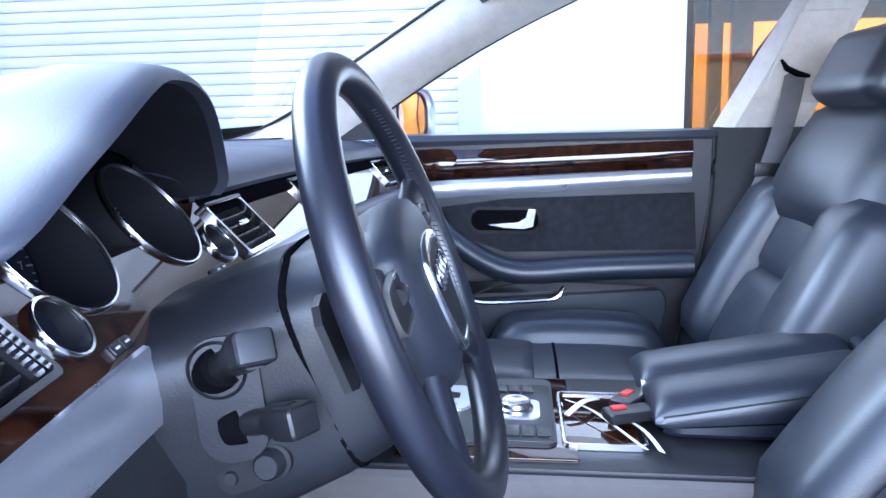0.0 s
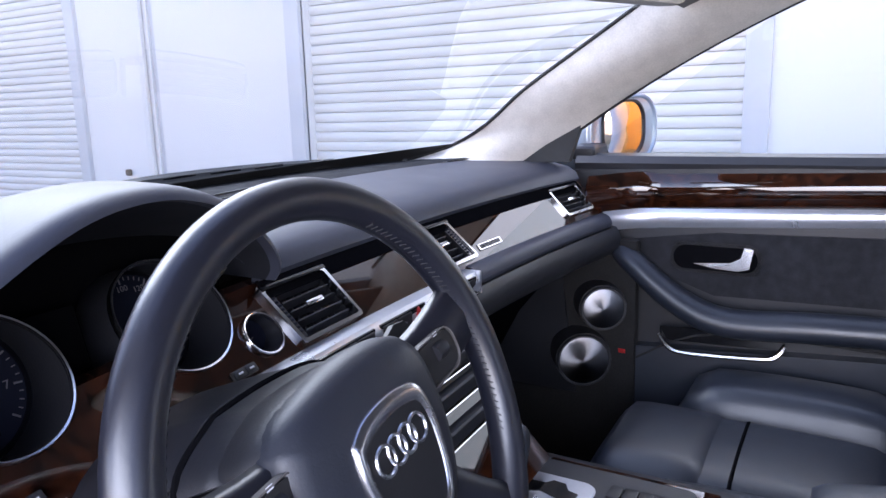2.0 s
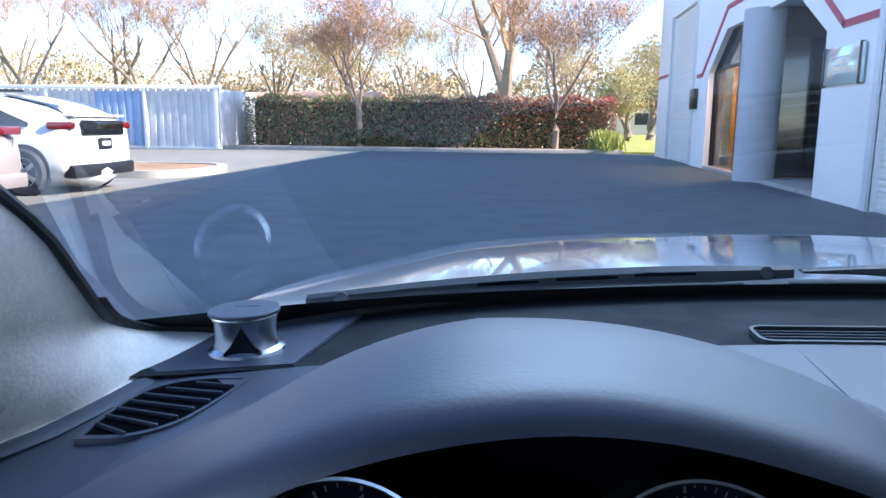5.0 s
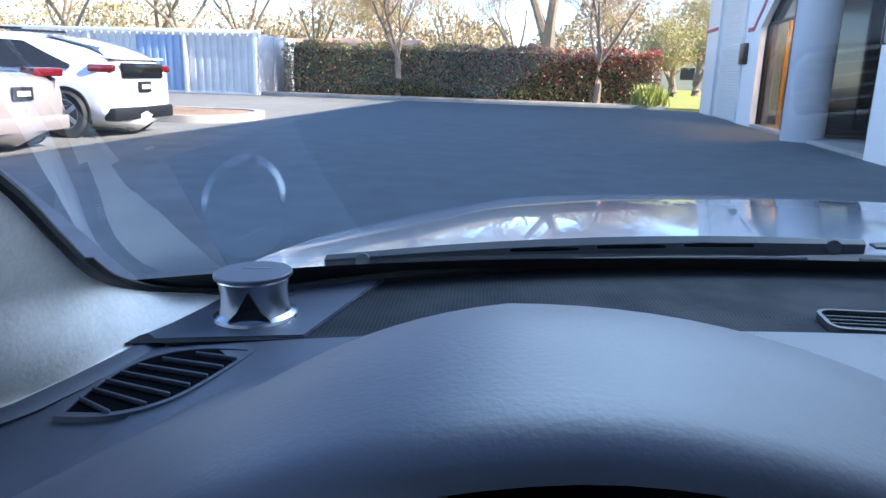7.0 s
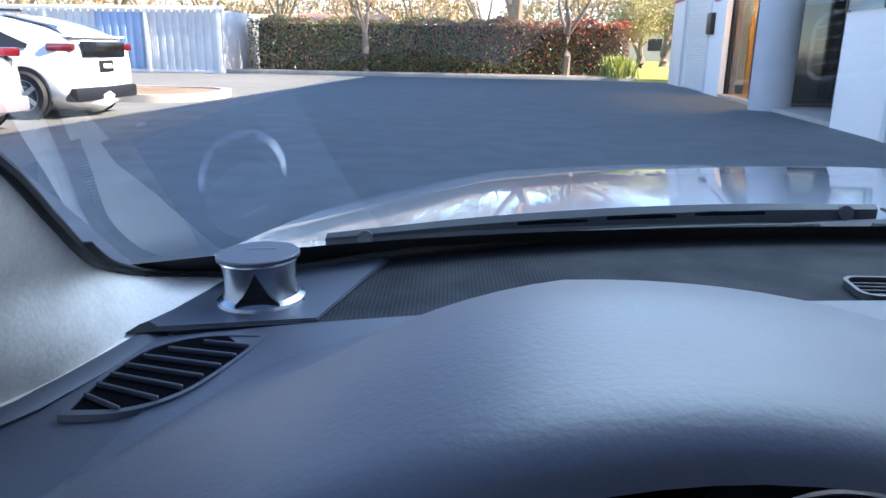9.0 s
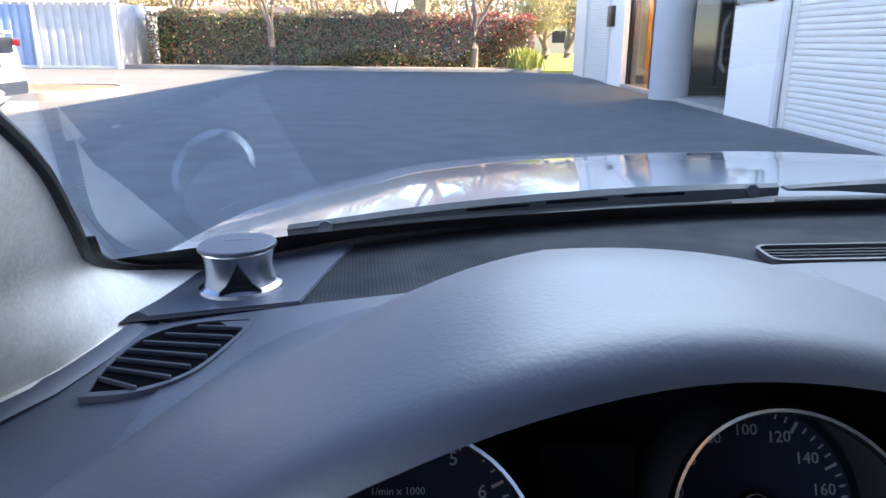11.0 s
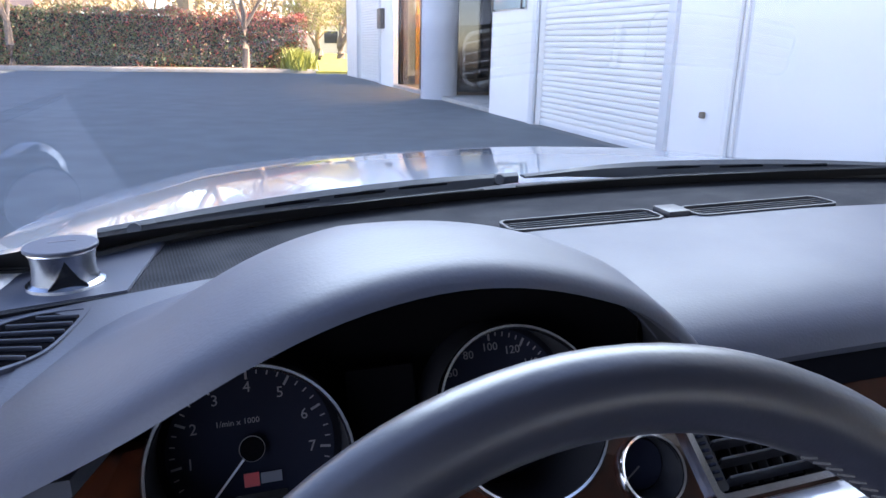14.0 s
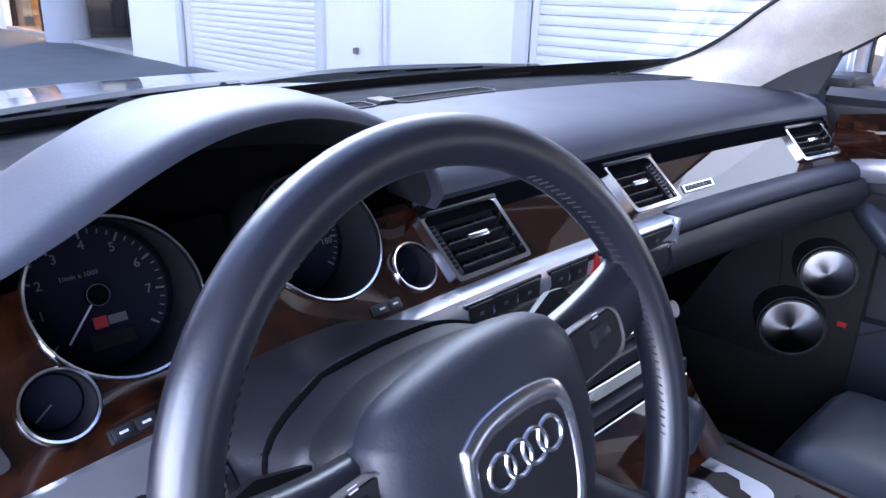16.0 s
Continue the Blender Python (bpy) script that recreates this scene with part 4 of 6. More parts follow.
# trim, seals and door frame stepped outside the driver's pillar, from the lining out to the skin
for label, x0, z0, x1, z1, r, m in (("grey-beige jamb roll", 0.6935, 0.994, 0.6176, 1.259, 0.0128, JAMB), ("dark door seal", 0.712, 1.003, 0.642, 1.284, 0.008, RUBBER),
                                    ("violet-grey frame lining", 0.726, 1.0125, 0.655, 1.298, 0.014, FRAMEGREY), ("satin silver frame strip", 0.7499, 1.0225, 0.680, 1.3055, 0.0125, SATIN),
                                    ("black rubber seal", 0.7856, 1.024, 0.7106, 1.3165, 0.020, RUBBER), ("silver door frame", 0.800, 1.048, 0.725, 1.3405, 0.010, PAINT)):
    part("pillar_frame", tube([(-(x0 + (x1 - x0) * v), 0.262 - 0.572 * v, z0 + (z1 - z0) * v) for v in np.linspace(-0.06, 1.05, 10)], r, 16), m, shell, label)
for s in (-1, 1):
    a_pillar(s)
    for off, r, m in ((0.0, 0.008, RUBBER), (0.02, 0.016, SOFT), (0.05, 0.02, PAINT)):
        part("roof_rail", tube(spline([(s * (0.64 + off), -0.30, 1.262 + off * 0.25), (s * (0.645 + off), -0.7, 1.285), (s * (0.63 + off), -1.3, 1.26), (s * (0.64 + off), -1.7, 1.12)], 12), r, 8), m, shell)

# ---- dashboard ----
def face_y(x, z):
    """The trim's face: it bows towards the driver at both ends and leans back."""
    return 0.19 - 0.12 * x * x + (z - 0.842) * 0.87


def on_face(x, z, out=0.0):
    m = axes((x, face_y(x, z), z), (1, -0.24 * x, 0), (0, 0.656, 0.755))
    return m @ Matrix.Translation((0, 0, out))


def pad_end(x):
    return 0.515 - 0.25 * x * x


dash = thing("dashboard", "dark grey padded dashboard with burl veneer and aluminium trim", "dashboard", (0, 0.3, 0.6))
pad = bmesh.new()
for xa, xb, under in ((-0.735, -0.612, False), (-0.612, -0.162, True), (-0.162, 0.735, False)):
    rows = []
    for x in np.linspace(xa, xb, 25):
        y0 = face_y(x, 0.905)
        y1 = max(0.17, min(0.395, 0.20 + (x + 0.545) * 3)) if under else y0 + 0.1          # open under the instrument hood
        prof = [] if under else [(y0, 0.900), (y0 - 0.004, 0.912), (y0 + 0.002, 0.926), (y0 + 0.02, 0.938), (y0 + 0.055, 0.946)]
        prof += [(y1 + (pad_end(x) - y1) * k / 4, 0.949 + 0.003 * k / 4) for k in range(5)] + [(pad_end(x) + 0.004, 0.945)]
        rows.append([(x, y, z - 0.004 * (x / 0.7) ** 4) for y, z in prof])
    sheet(rows, pad, thick=0.01)
part("top_pad", pad, PAD, dash, "grained dark grey top pad")
part("speaker_cloth", sheet([[(x, pad_end(x) + (y_glass(x) + 0.015 - pad_end(x)) * k / 4, 0.948 - 0.002 * k / 4 + 0.006 * (x / 0.7) ** 4) for k in range(5)] for x in np.linspace(-0.68, 0.68, 41)]), CLOTH, dash, "woven black cloth along the windscreen")


# instrument hood
LIP = spline([(-0.676, 0.170, 0.903), (-0.664, 0.126, 0.925), (-0.646, 0.106, 0.943), (-0.586, 0.112, 0.971), (-0.530, 0.124, 0.990), (-0.468, 0.131, 1.0185), (-0.42, 0.140, 1.0325), (-0.37, 0.152, 1.036),
              (-0.325, 0.157, 1.0325), (-0.277, 0.165, 1.0185), (-0.225, 0.179, 0.993), (-0.179, 0.193, 0.954), (-0.165, 0.198, 0.928), (-0.162, 0.21, 0.912)], 49)
rows, inner = [], []
mid = Vector((-0.40, 0.16, 0.91))
for i, p in enumerate(LIP):
    a = math.pi * (1 - i / 48)
    inward = mid - p
    inward.y = 0
    inward.normalize()
    s = math.sin(a)
    back = Vector((-0.41 + (0.30 if a < math.pi / 2 else 0.17) * math.cos(a), 0.50 - 0.08 * abs(math.cos(a)), 0.9475))
    p = p + inward * 0.006
    r0 = p + inward * 0.002 + Vector((0, 0.012, 0))
    roll = [(0.0, 0.0), (-0.004, 0.0015), (-0.008, 0.005), (-0.011, 0.010), (-0.0125, 0.017)]       # the lip rolls from the mouth up to the top
    row = [r0] + [p + inward * a + Vector((0, b, 0)) for a, b in roll]
    p = p - inward * 0.0135 + Vector((0, 0.026, 0))
    for v, h in ((0.0, 1.0), (0.10, 1.005), (0.20, 1.0), (0.36, 0.90), (0.52, 0.69), (0.70, 0.34), (0.86, 0.10), (1.0, 0.0)):
        q = p.lerp(back, v)
        q.z = back.z + (p.z - back.z) * (h if p.z > back.z else 1 - v)
        row.append(q)
    rows.append(row)
    deep = Vector((-0.385 + (0.235 if a < math.pi / 2 else 0.200) * math.cos(a), 0.305, 0.905 + 0.076 * s ** 0.7))
    inner.append([r0, r0.lerp(deep, 0.5) + Vector((0, 0, 0.008 * s)), deep])
part("instrument_hood", sheet(rows, thick=0.0015), PAD, dash, "arched instrument hood", sharp=70)
part("hood_lining", sheet(inner), HOODIN, dash, "dark inside of the hood")
part("bezel", plate([(-0.60, 0.80), (-0.145, 0.80), (-0.15, 0.94), (-0.20, 0.972), (-0.29, 0.993), (-0.40, 0.998), (-0.50, 0.975), (-0.56, 0.948), (-0.60, 0.915)], 0.004, Matrix(((1, 0, 0, 0), (0, 0, 1, 0.316), (0, 1, 0, 0), (0, 0, 0, 1)))), MATT, dash)

# veneer and aluminium bands, knee panels
GAUGES = ((-0.469, 0.906, 0.062, 0.06), (-0.286, 0.904, 0.062, 0.06), (-0.530, 0.862, 0.0245, 0.03), (-0.2025, 0.862, 0.0245, 0.03))
VENTS = ((-0.634, 0.869, 0.122, 0.070, -0.010, 1), (-0.111, 0.8675, 0.114, 0.078, -0.011, -1), (0.2015, 0.870, 0.102, 0.074, -0.020, 1), (0.6495, 0.8725, 0.110, 0.064, -0.011, -1))


def skewed(w, h, r, skew):
    return [(a + skew * b / h, b) for a, b in rounded(w, h, r, 3)]


def dial_pose(x, z):
    return on_face(x, z, 0.004) @ Matrix.Rotation(0.04, 4, "X")


def band(x0, x1, za, zb, n=30):
    back = (on_face(0, 0.86).to_3x3() @ Vector((0, 0, 1))) * 0.014
    bm = sheet([[on_face(x, z) @ Vector((0, 0, 0.0)) for z in np.linspace(za, zb, 4)] for x in np.linspace(x0, x1, n)], thick=back)
    cut = [lathe([(0, -0.09), (r + 0.001, -0.09), (r + 0.001, 0.03), (0, 0.03)], 40, dial_pose(x, z)) for x, z, r, d in GAUGES if x0 < x < x1]
    cut += [plate(skewed(w - 0.008, h - 0.008, 0.004, sk), 0.06, on_face(x, z, -0.04)) for x, z, w, h, sk, wh in VENTS if x0 < x < x1]
    if x0 < -0.4 < x1:
        cut.append(box((-0.377, 0.24, 0.925), (0.16, 0.2, 0.08)))
        cut.append(box((-0.39, 0.24, 0.955), (0.40, 0.2, 0.06)))
        cut.append(box((-0.195, 0.24, 0.93), (0.09, 0.2, 0.05)))
    return carved(bm, cut)


part("veneer", band(-0.713, -0.150, 0.828, 0.93), BURL, dash, "glossy dark burl veneer", sharp=25)
part("veneer", band(-0.150, 0.735, 0.834, 0.903), BURL, dash, "glossy dark burl veneer", sharp=25)
# black sheet laid on the veneer: the shade under the pad as colour
part("pad_lip_shade", sheet([[on_face(x, z) @ Vector((0, 0, 0.0022)) for z in (0.887, 0.896, 0.906)] for x in np.linspace(-0.165, 0.722, 36)], thick=0.002), MATT, dash, "black strip painting in the shade below the top pad")
part("veneer_edge", tube([on_face(x, 0.8335) @ Vector((0, 0, -0.003)) for x in np.linspace(-0.29, 0.725, 40)], 0.0042, 10), BURL, dash, "rounded lower edge of the veneer")


def strip(x0, x1, top, n=20):
    rows = []
    for x in np.linspace(x0, x1, n):
        y = face_y(x, top)
        z = top - 0.012 * max(0, (abs(x) - 0.45) / 0.3)
        rows.append([(x, y + 0.006, z + 0.004), (x, y - 0.015, z + 0.001), (x, y - 0.021, z - 0.008), (x, y - 0.023, z - 0.022), (x, y - 0.018, z - 0.036), (x, y - 0.002, z - 0.042)])
    return sheet(rows, thick=Vector((0, -0.003, 0.001)))


rows = []
for x in np.linspace(-0.722, -0.462, 14):
    y, h = face_y(x, 0.828), np.interp(x, [-0.71, -0.46], [0.044, 0.062])
    rows.append([(x, y + 0.012, 0.832), (x, y - 0.003, 0.829), (x, y - 0.010, 0.826 - h * 0.25), (x, y - 0.014, 0.826 - h * 0.6), (x, y - 0.013, 0.826 - h * 0.9), (x, y - 0.004, 0.826 - h)])
part("trim_strip", sheet(rows, thick=Vector((0, -0.003, 0.001))), ALU, dash, "satin aluminium strip")
part("strip_end", box((-0.728, 0.126, 0.804), (0.012, 0.05, 0.060), 0.005, 2), ALU, dash)
part("bonnet_release", box((0, 0, 0), (0.020, 0.022, 0.055), 0.006, 3, Matrix.Translation((-0.672, 0.105, 0.755)) @ Matrix.Rotation(radians(-18), 4, "X")), SATIN, dash, "grey bonnet release lever")
part("veneer_end", tube([(-0.717, 0.192, 0.905), (-0.716, 0.155, 0.868), (-0.712, 0.118, 0.832)], 0.004, 8), CHROME, dash, "slim chrome edge")
part("trim_strip", strip(-0.290, 0.214, 0.832, 24), ALU, dash, "satin aluminium strip")
part("strip_tip", box((0.2165, face_y(0.2165, 0.832) - 0.008, 0.8145), (0.007, 0.030, 0.040), 0.003, 2), ALU, dash, "aluminium end of the strip")
rows = []
for x in np.linspace(0.219, 0.722, 24):
    y = face_y(x, 0.832)
    rows.append([(x, y + 0.008, 0.8385), (x, y - 0.006, 0.837), (x, y - 0.014, 0.832), (x, y - 0.0185, 0.825), (x, y - 0.020, 0.817), (x, y - 0.017, 0.8105), (x, y - 0.010, 0.808)])
part("passenger_pad", sheet(rows, thick=Vector((0, -0.003, 0.001))), PAD, dash, "soft grey roll under the veneer")


def lower(x0, x1, prof, n=12):
    return sheet([[(x, face_y(x, 0.815) + dy, z) for dy, z in prof] for x in np.linspace(x0, x1, n)], thick=0.006)


part("knee_panel", lower(-0.735, -0.462, [(0.024, 0.80), (0.020, 0.775), (0.010, 0.755), (-0.008, 0.72), (-0.006, 0.65), (0.04, 0.53), (0.1, 0.45)]), SOFT, dash, "lower driver's panel with a fuse cover")
part("glovebox", lower(0.20, 0.745, [(0.006, 0.809), (-0.003, 0.807), (-0.010, 0.797), (-0.015, 0.782), (-0.012, 0.765), (0.004, 0.748), (0.04, 0.733), (0.12, 0.72)]), SOFT, dash, "soft dark glovebox lid")
# matt black here puts the unlit footwell's shade into the colour
part("underside", lower(-0.735, 0.745, [(0.11, 0.735), (0.22, 0.60), (0.30, 0.45), (0.38, 0.25), (0.44, 0.2)]), MATT, dash, "underside of the dashboard, blackened for the footwell's shade")
for s in (-1, 1):
    off = 0.13 if s > 0 else 0.0
    part("end_cap", plate([(0.05 + off, 0.42), (0.40, 0.42), (0.42, 0.93), (0.20 + off * 0.5, 0.935), (0.12 + off, 0.82), (0.09 + off, 0.75)], 0.02, Matrix(((0, 0, s, s * 0.735), (1, 0, 0, 0), (0, 1, 0, 0), (0, 0, 0, 1)))), SOFT, dash)


inner = [(-0.722, 0.205, 0.935), (-0.722, 0.165, 0.895), (-0.722, 0.118, 0.835), (-0.722, 0.085, 0.78), (-0.725, 0.08, 0.70), (-0.73, 0.12, 0.5)]
outer = [(-0.81, 0.25, 0.925), (-0.81, 0.19, 0.88), (-0.81, 0.14, 0.82), (-0.81, 0.11, 0.76), (-0.81, 0.11, 0.68), (-0.81, 0.15, 0.45)]
part("door_jamb_panel", sheet([[Vector(a).lerp(Vector(b), u) - Vector((0, 0.018 * math.sin(u * math.pi), 0)) for a, b in zip(inner, outer)] for u in np.linspace(0, 1, 6)], thick=0.006), SOFT, dash, "rounded soft panel beside the door opening")


def air_vent(x, z, w, h, skew=0.0, wheel=0, slats=5):
    """A chrome-framed air outlet in the trim's face; wheel: the side of its knurled wheel."""
    m = on_face(x, z)
    outer, inn = skewed(w, h, 0.006, skew), skewed(w - 0.010, h - 0.010, 0.004, skew)
    fr = part("air_vent", ring_plate(outer, inn, 0.012, m @ Matrix.Translation((0, 0, -0.005))), CHROME, dash, "chrome-framed air vent")
    part("top_bar", box((0, 0, 0), (w + 0.002, 0.006, 0.012), 0.002, 2, m @ Matrix.Translation((skew * 0.46, h / 2 - 0.002, 0.003))), GLOSS, fr, "black upper edge")
    part("recess", plate(inn, 0.002, m @ Matrix.Translation((0, 0, -0.03))), MATT, fr)
    part("throat", ring_plate(outer, inn, 0.03, m @ Matrix.Translation((0, 0, -0.034))), BLACK, fr)
    for k in range(slats):
        b = (k + 0.5) / slats * (h - 0.012) - (h - 0.012) / 2
        part("louvre", box((0, 0, 0), (w - 0.016 - 0.014 * abs(wheel), 0.0022, 0.014), 0.0008, 1, m @ Matrix.Translation((skew * b / h - wheel * 0.007, b, -0.006)) @ Matrix.Rotation(-0.45, 4, "X")), SOFT, fr)
    for k in range(6):
        a = (k + 0.5) / 6 * (w - 0.03) - (w - 0.03) / 2
        part("vane", box((0, 0, 0), (0.0012, h - 0.014, 0.01), 0, 1, m @ Matrix.Translation((a - wheel * 0.008, 0, -0.02))), BLACK, fr)
    part("slider", box((0, 0, 0), (0.030, 0.0065, 0.010), 0.002, 2, m @ Matrix.Translation((-wheel * 0.004, 0.002, 0.002))), CHROME, fr, "small chrome slider")
    if wheel:
        part("wheel_slot", plate([(px + wheel * (w / 2 - 0.0115) + skew * py / h, py) for px, py in rounded(0.011, h - 0.014, 0.003)], 0.004, m @ Matrix.Translation((0, 0, -0.002))), BLACK, fr)
        bm = bmesh.new()
        for k in range(10):
            py = (k - 4.5) * 0.0052
            box((0, 0, 0), (0.006, 0.0026, 0.003), 0.0008, 1, m @ Matrix.Translation((wheel * (w / 2 - 0.0115) + skew * py / h, py, 0.003)), bm)
        part("thumb_wheel", bm, DIALMID, fr, "knurled thumb wheel")


for v in VENTS:
    air_vent(*v)


def gauge(x, z, r, deep, name="gauge"):
    """A chrome ring on the face, a grey tunnel behind it and a dial at its end, turned to the driver."""
    m = dial_pose(x, z)
    ring = part(name, lathe([(r - 0.0022, -0.002), (r - 0.0015, 0.0015), (r + 0.0002, 0.002), (r + 0.0014, 0.0), (r + 0.0012, -0.005)], 56, m), CHROME, dash, "round dial in a chrome ring")
    o = m.translation
    dm = axes((o.x, o.y + deep * 0.88, o.z - deep * 0.33), (1, 0, 0), (0, 0.42, 0.907))
    front = [m @ Vector(((r - 0.002) * math.cos(a), (r - 0.002) * math.sin(a), 0)) for a in np.linspace(0, math.tau, 56, endpoint=False)]
    wide = 0.99 if r > 0.04 else 0.80
    rear = [dm @ Vector((r * wide * math.cos(a), r * wide * math.sin(a), 0)) for a in np.linspace(0, math.tau, 56, endpoint=False)]
    part("tunnel", sheet([front, rear], closed=True), SOFT, ring)
    part("dial", lathe([(0, 0.002), (r * wide * 0.91, 0.002)], 48, dm), DIALMID, ring)
    part("dial_edge", lathe([(r * wide * 0.91, 0.0015), (r * wide * 1.01, 0.0)], 48, dm), DIAL, ring)
    return ring, dm @ Matrix.Translation((0, 0, deep)), deep


def scale(ring, m, deep, r, n, a0, a1, major, size, texts, tr):
    bm = bmesh.new()
    for k in range(n + 1):
        a = radians(a0 + (a1 - a0) * k / n)
        ln = 0.007 if k % major == 0 else 0.0035
        box((0, 0, 0), (ln, 0.0009 if k % major else 0.0016, 0.0005), 0, 1, m @ Matrix.Rotation(a, 4, "Z") @ Matrix.Translation((r - ln / 2, 0, -deep + 0.004)), bm)
    part("dial_scale", bm, DIALPRINT, ring, flat=True)
    for k, txt in enumerate(texts):
        if txt:
            a = radians(a0 + (a1 - a0) * k / (len(texts) - 1))
            letters(txt, size, m @ Matrix.Translation((tr * math.cos(a), tr * math.sin(a), -deep + 0.004)), DIALPRINT, ring)


def letters(txt, size, m, material, parent, name="lettering", depth=0.0002):
    cu = bpy.data.curves.new(name, "FONT")
    cu.body, cu.size, cu.align_x, cu.align_y, cu.extrude, cu.resolution_u = txt, size, "CENTER", "CENTER", depth, 2
    tmp = new("tmp", cu)
    me = bpy.data.meshes.new_from_object(tmp.evaluated_get(bpy.context.evaluated_depsgraph_get()))
    bpy.data.objects.remove(tmp)
    me.transform(Matrix.Translation(-BASE[parent.name]) @ m)
    me.materials.clear()
    me.materials.append(material)
    ob = new(name, me)
    ob.parent = parent
    BASE[ob.name] = BASE[parent.name]
    return ob


def needle(ring, m, deep, length, angle):
    bm = box((0, 0, 0), (length, 0.0014, 0.001), 0, 1, m @ Matrix.Rotation(radians(angle), 4, "Z") @ Matrix.Translation((length / 2, 0, -deep + 0.007)))
    part("needle", bm, WHITE, ring)
    h = 0.0085
    part("hub", lathe([(0, -deep + 0.012), (h - 0.0005, -deep + 0.012), (h, -deep + 0.004)], 24, m), MATT, ring)
    part("hub_ring", lathe([(h - 0.0004, -deep + 0.0122), (h, -deep + 0.0123), (h + 0.0001, -deep + 0.011)], 32, m), BELT, ring)


R = 0.062
ring, m, deep = gauge(-0.469, 0.906, R, 0.068, "rev_counter")
scale(ring, m, deep, 0.053, 32, 220, -40, 4, 0.0105, ["", "1", "2", "3", "4", "5", "6", "7", ""], 0.0405)
needle(ring, m, deep, 0.042, 228)
part("model_mark", box((0, 0, 0), (0.010, 0.009, 0.0006), 0, 1, m @ Matrix.Translation((-0.002, -0.021, -deep + 0.004))), RED, ring, "red mark")
part("model_bar", box((0, 0, 0), (0.014, 0.007, 0.0006), 0, 1, m @ Matrix.Translation((0.011, -0.021, -deep + 0.004))), DIALPRINT, ring)
part("trip_display", box((0, 0, 0), (0.034, 0.012, 0.0006), 0, 1, m @ Matrix.Translation((0.004, -0.036, -deep + 0.004))), GLOSS, ring)
letters("1/min x 1000", 0.0055, m @ Matrix.Translation((-0.008, 0.018, -deep + 0.004)), DIALPRINT, ring)
ring, m, deep = gauge(-0.286, 0.904, R, 0.068, "speedometer")
scale(ring, m, deep, 0.053, 40, 220, -40, 5, 0.0088, ["", "20", "40", "60", "80", "100", "120", "140", "160", "180", ""], 0.0410)
needle(ring, m, deep, 0.042, 228)
for x in (-0.530, -0.2025):
    ring, m, deep = gauge(x, 0.862, 0.0245, 0.022, "small_gauge")
    part("needle", box((0, 0, 0), (0.014, 0.0009, 0.001), 0, 1, m @ Matrix.Rotation(radians(215), 4, "Z") @ Matrix.Translation((0.009, 0, -deep + 0.004))), BELT, ring)
part("info_display", box((0, 0, 0), (0.05, 0.06, 0.004), 0.003, 2, Matrix.Translation((-0.377, 0.278, 0.90)) @ Matrix.Rotation(radians(75), 4, "X")), MATT, dash)

# buttons in the strip, badge, hazard switch
def button_row(x0, x1, n, z=0.815, material=BLACK):
    for k in range(n):
        x = x0 + (x1 - x0) * (k + 0.5) / n
        y = face_y(x, 0.832) - 0.0195
        b = part("button", box((x, y, z), ((x1 - x0) / n - 0.0015, 0.008, 0.022), 0.002, 2, None), material, dash, "small dark button")
        part("symbol", box((x, y - 0.0043, z), (0.005, 0.0006, 0.0035)), DIALPRINT, b)


button_row(-0.172, -0.060, 3)
button_row(-0.042, 0.026, 2)
button_row(0.131, 0.203, 1)
for xa, xb in ((-0.176, -0.056), (-0.046, 0.062), (0.128, 0.206)):
    y = face_y((xa + xb) / 2, 0.832) - 0.0185
    part("button_tray", box(((xa + xb) / 2, y, 0.815), (xb - xa, 0.006, 0.027), 0.002, 2, Matrix.Rotation(-0.24 * (xa + xb) / 2, 4, "Z")), GLOSS, dash, "black tray round the buttons")
    part("tray_lip", box(((xa + xb) / 2, y - 0.003, 0.8005), (xb - xa, 0.006, 0.003), 0.001, 2, Matrix.Rotation(-0.24 * (xa + xb) / 2, 4, "Z")), CHROME, dash, "bright lower lip")
badge = part("badge", box((0, 0, 0), (0.074, 0.0125, 0.002), 0.001, 1, on_face(0.318, 0.8525, 0.001)), CHROME, dash, "small chrome badge plate")
for k in range(7):
    part("badge_mark", box((0, 0, 0), (0.007, 0.0075, 0.0006), 0.0, 1, on_face(0.318 + (k - 3) * 0.0093, 0.8525, 0.0024)), BLACK, badge)

for x, z in ((-0.492, 0.837), (-0.252, 0.842)):
    sw = part("button_pair", box((0, 0, 0), (0.034, 0.011, 0.005), 0.002, 2, on_face(x, z, 0.001)), BLACK, dash, "pair of small buttons in the veneer")
    for k in (-1, 1):
        part("button", box((0, 0, 0), (0.014, 0.008, 0.004), 0.0015, 2, on_face(x, z, 0.003) @ Matrix.Translation((k * 0.008, 0, 0))), SOFT, sw)
        part("symbol", box((0, 0, 0), (0.006, 0.0018, 0.0004), 0, 1, on_face(x, z, 0.0053) @ Matrix.Translation((k * 0.008, 0, 0))), WHITE, sw)
part("hazard_switch", plate([(-0.0105, -0.010), (0.0105, -0.010), (0.0015, 0.012), (-0.0015, 0.012)], 0.006, axes((0.042, face_y(0.042, 0.832) - 0.0195, 0.815), (1, 0, 0), (0, 0.15, 1)), 0.0015), RED, dash, "red triangular hazard light switch")

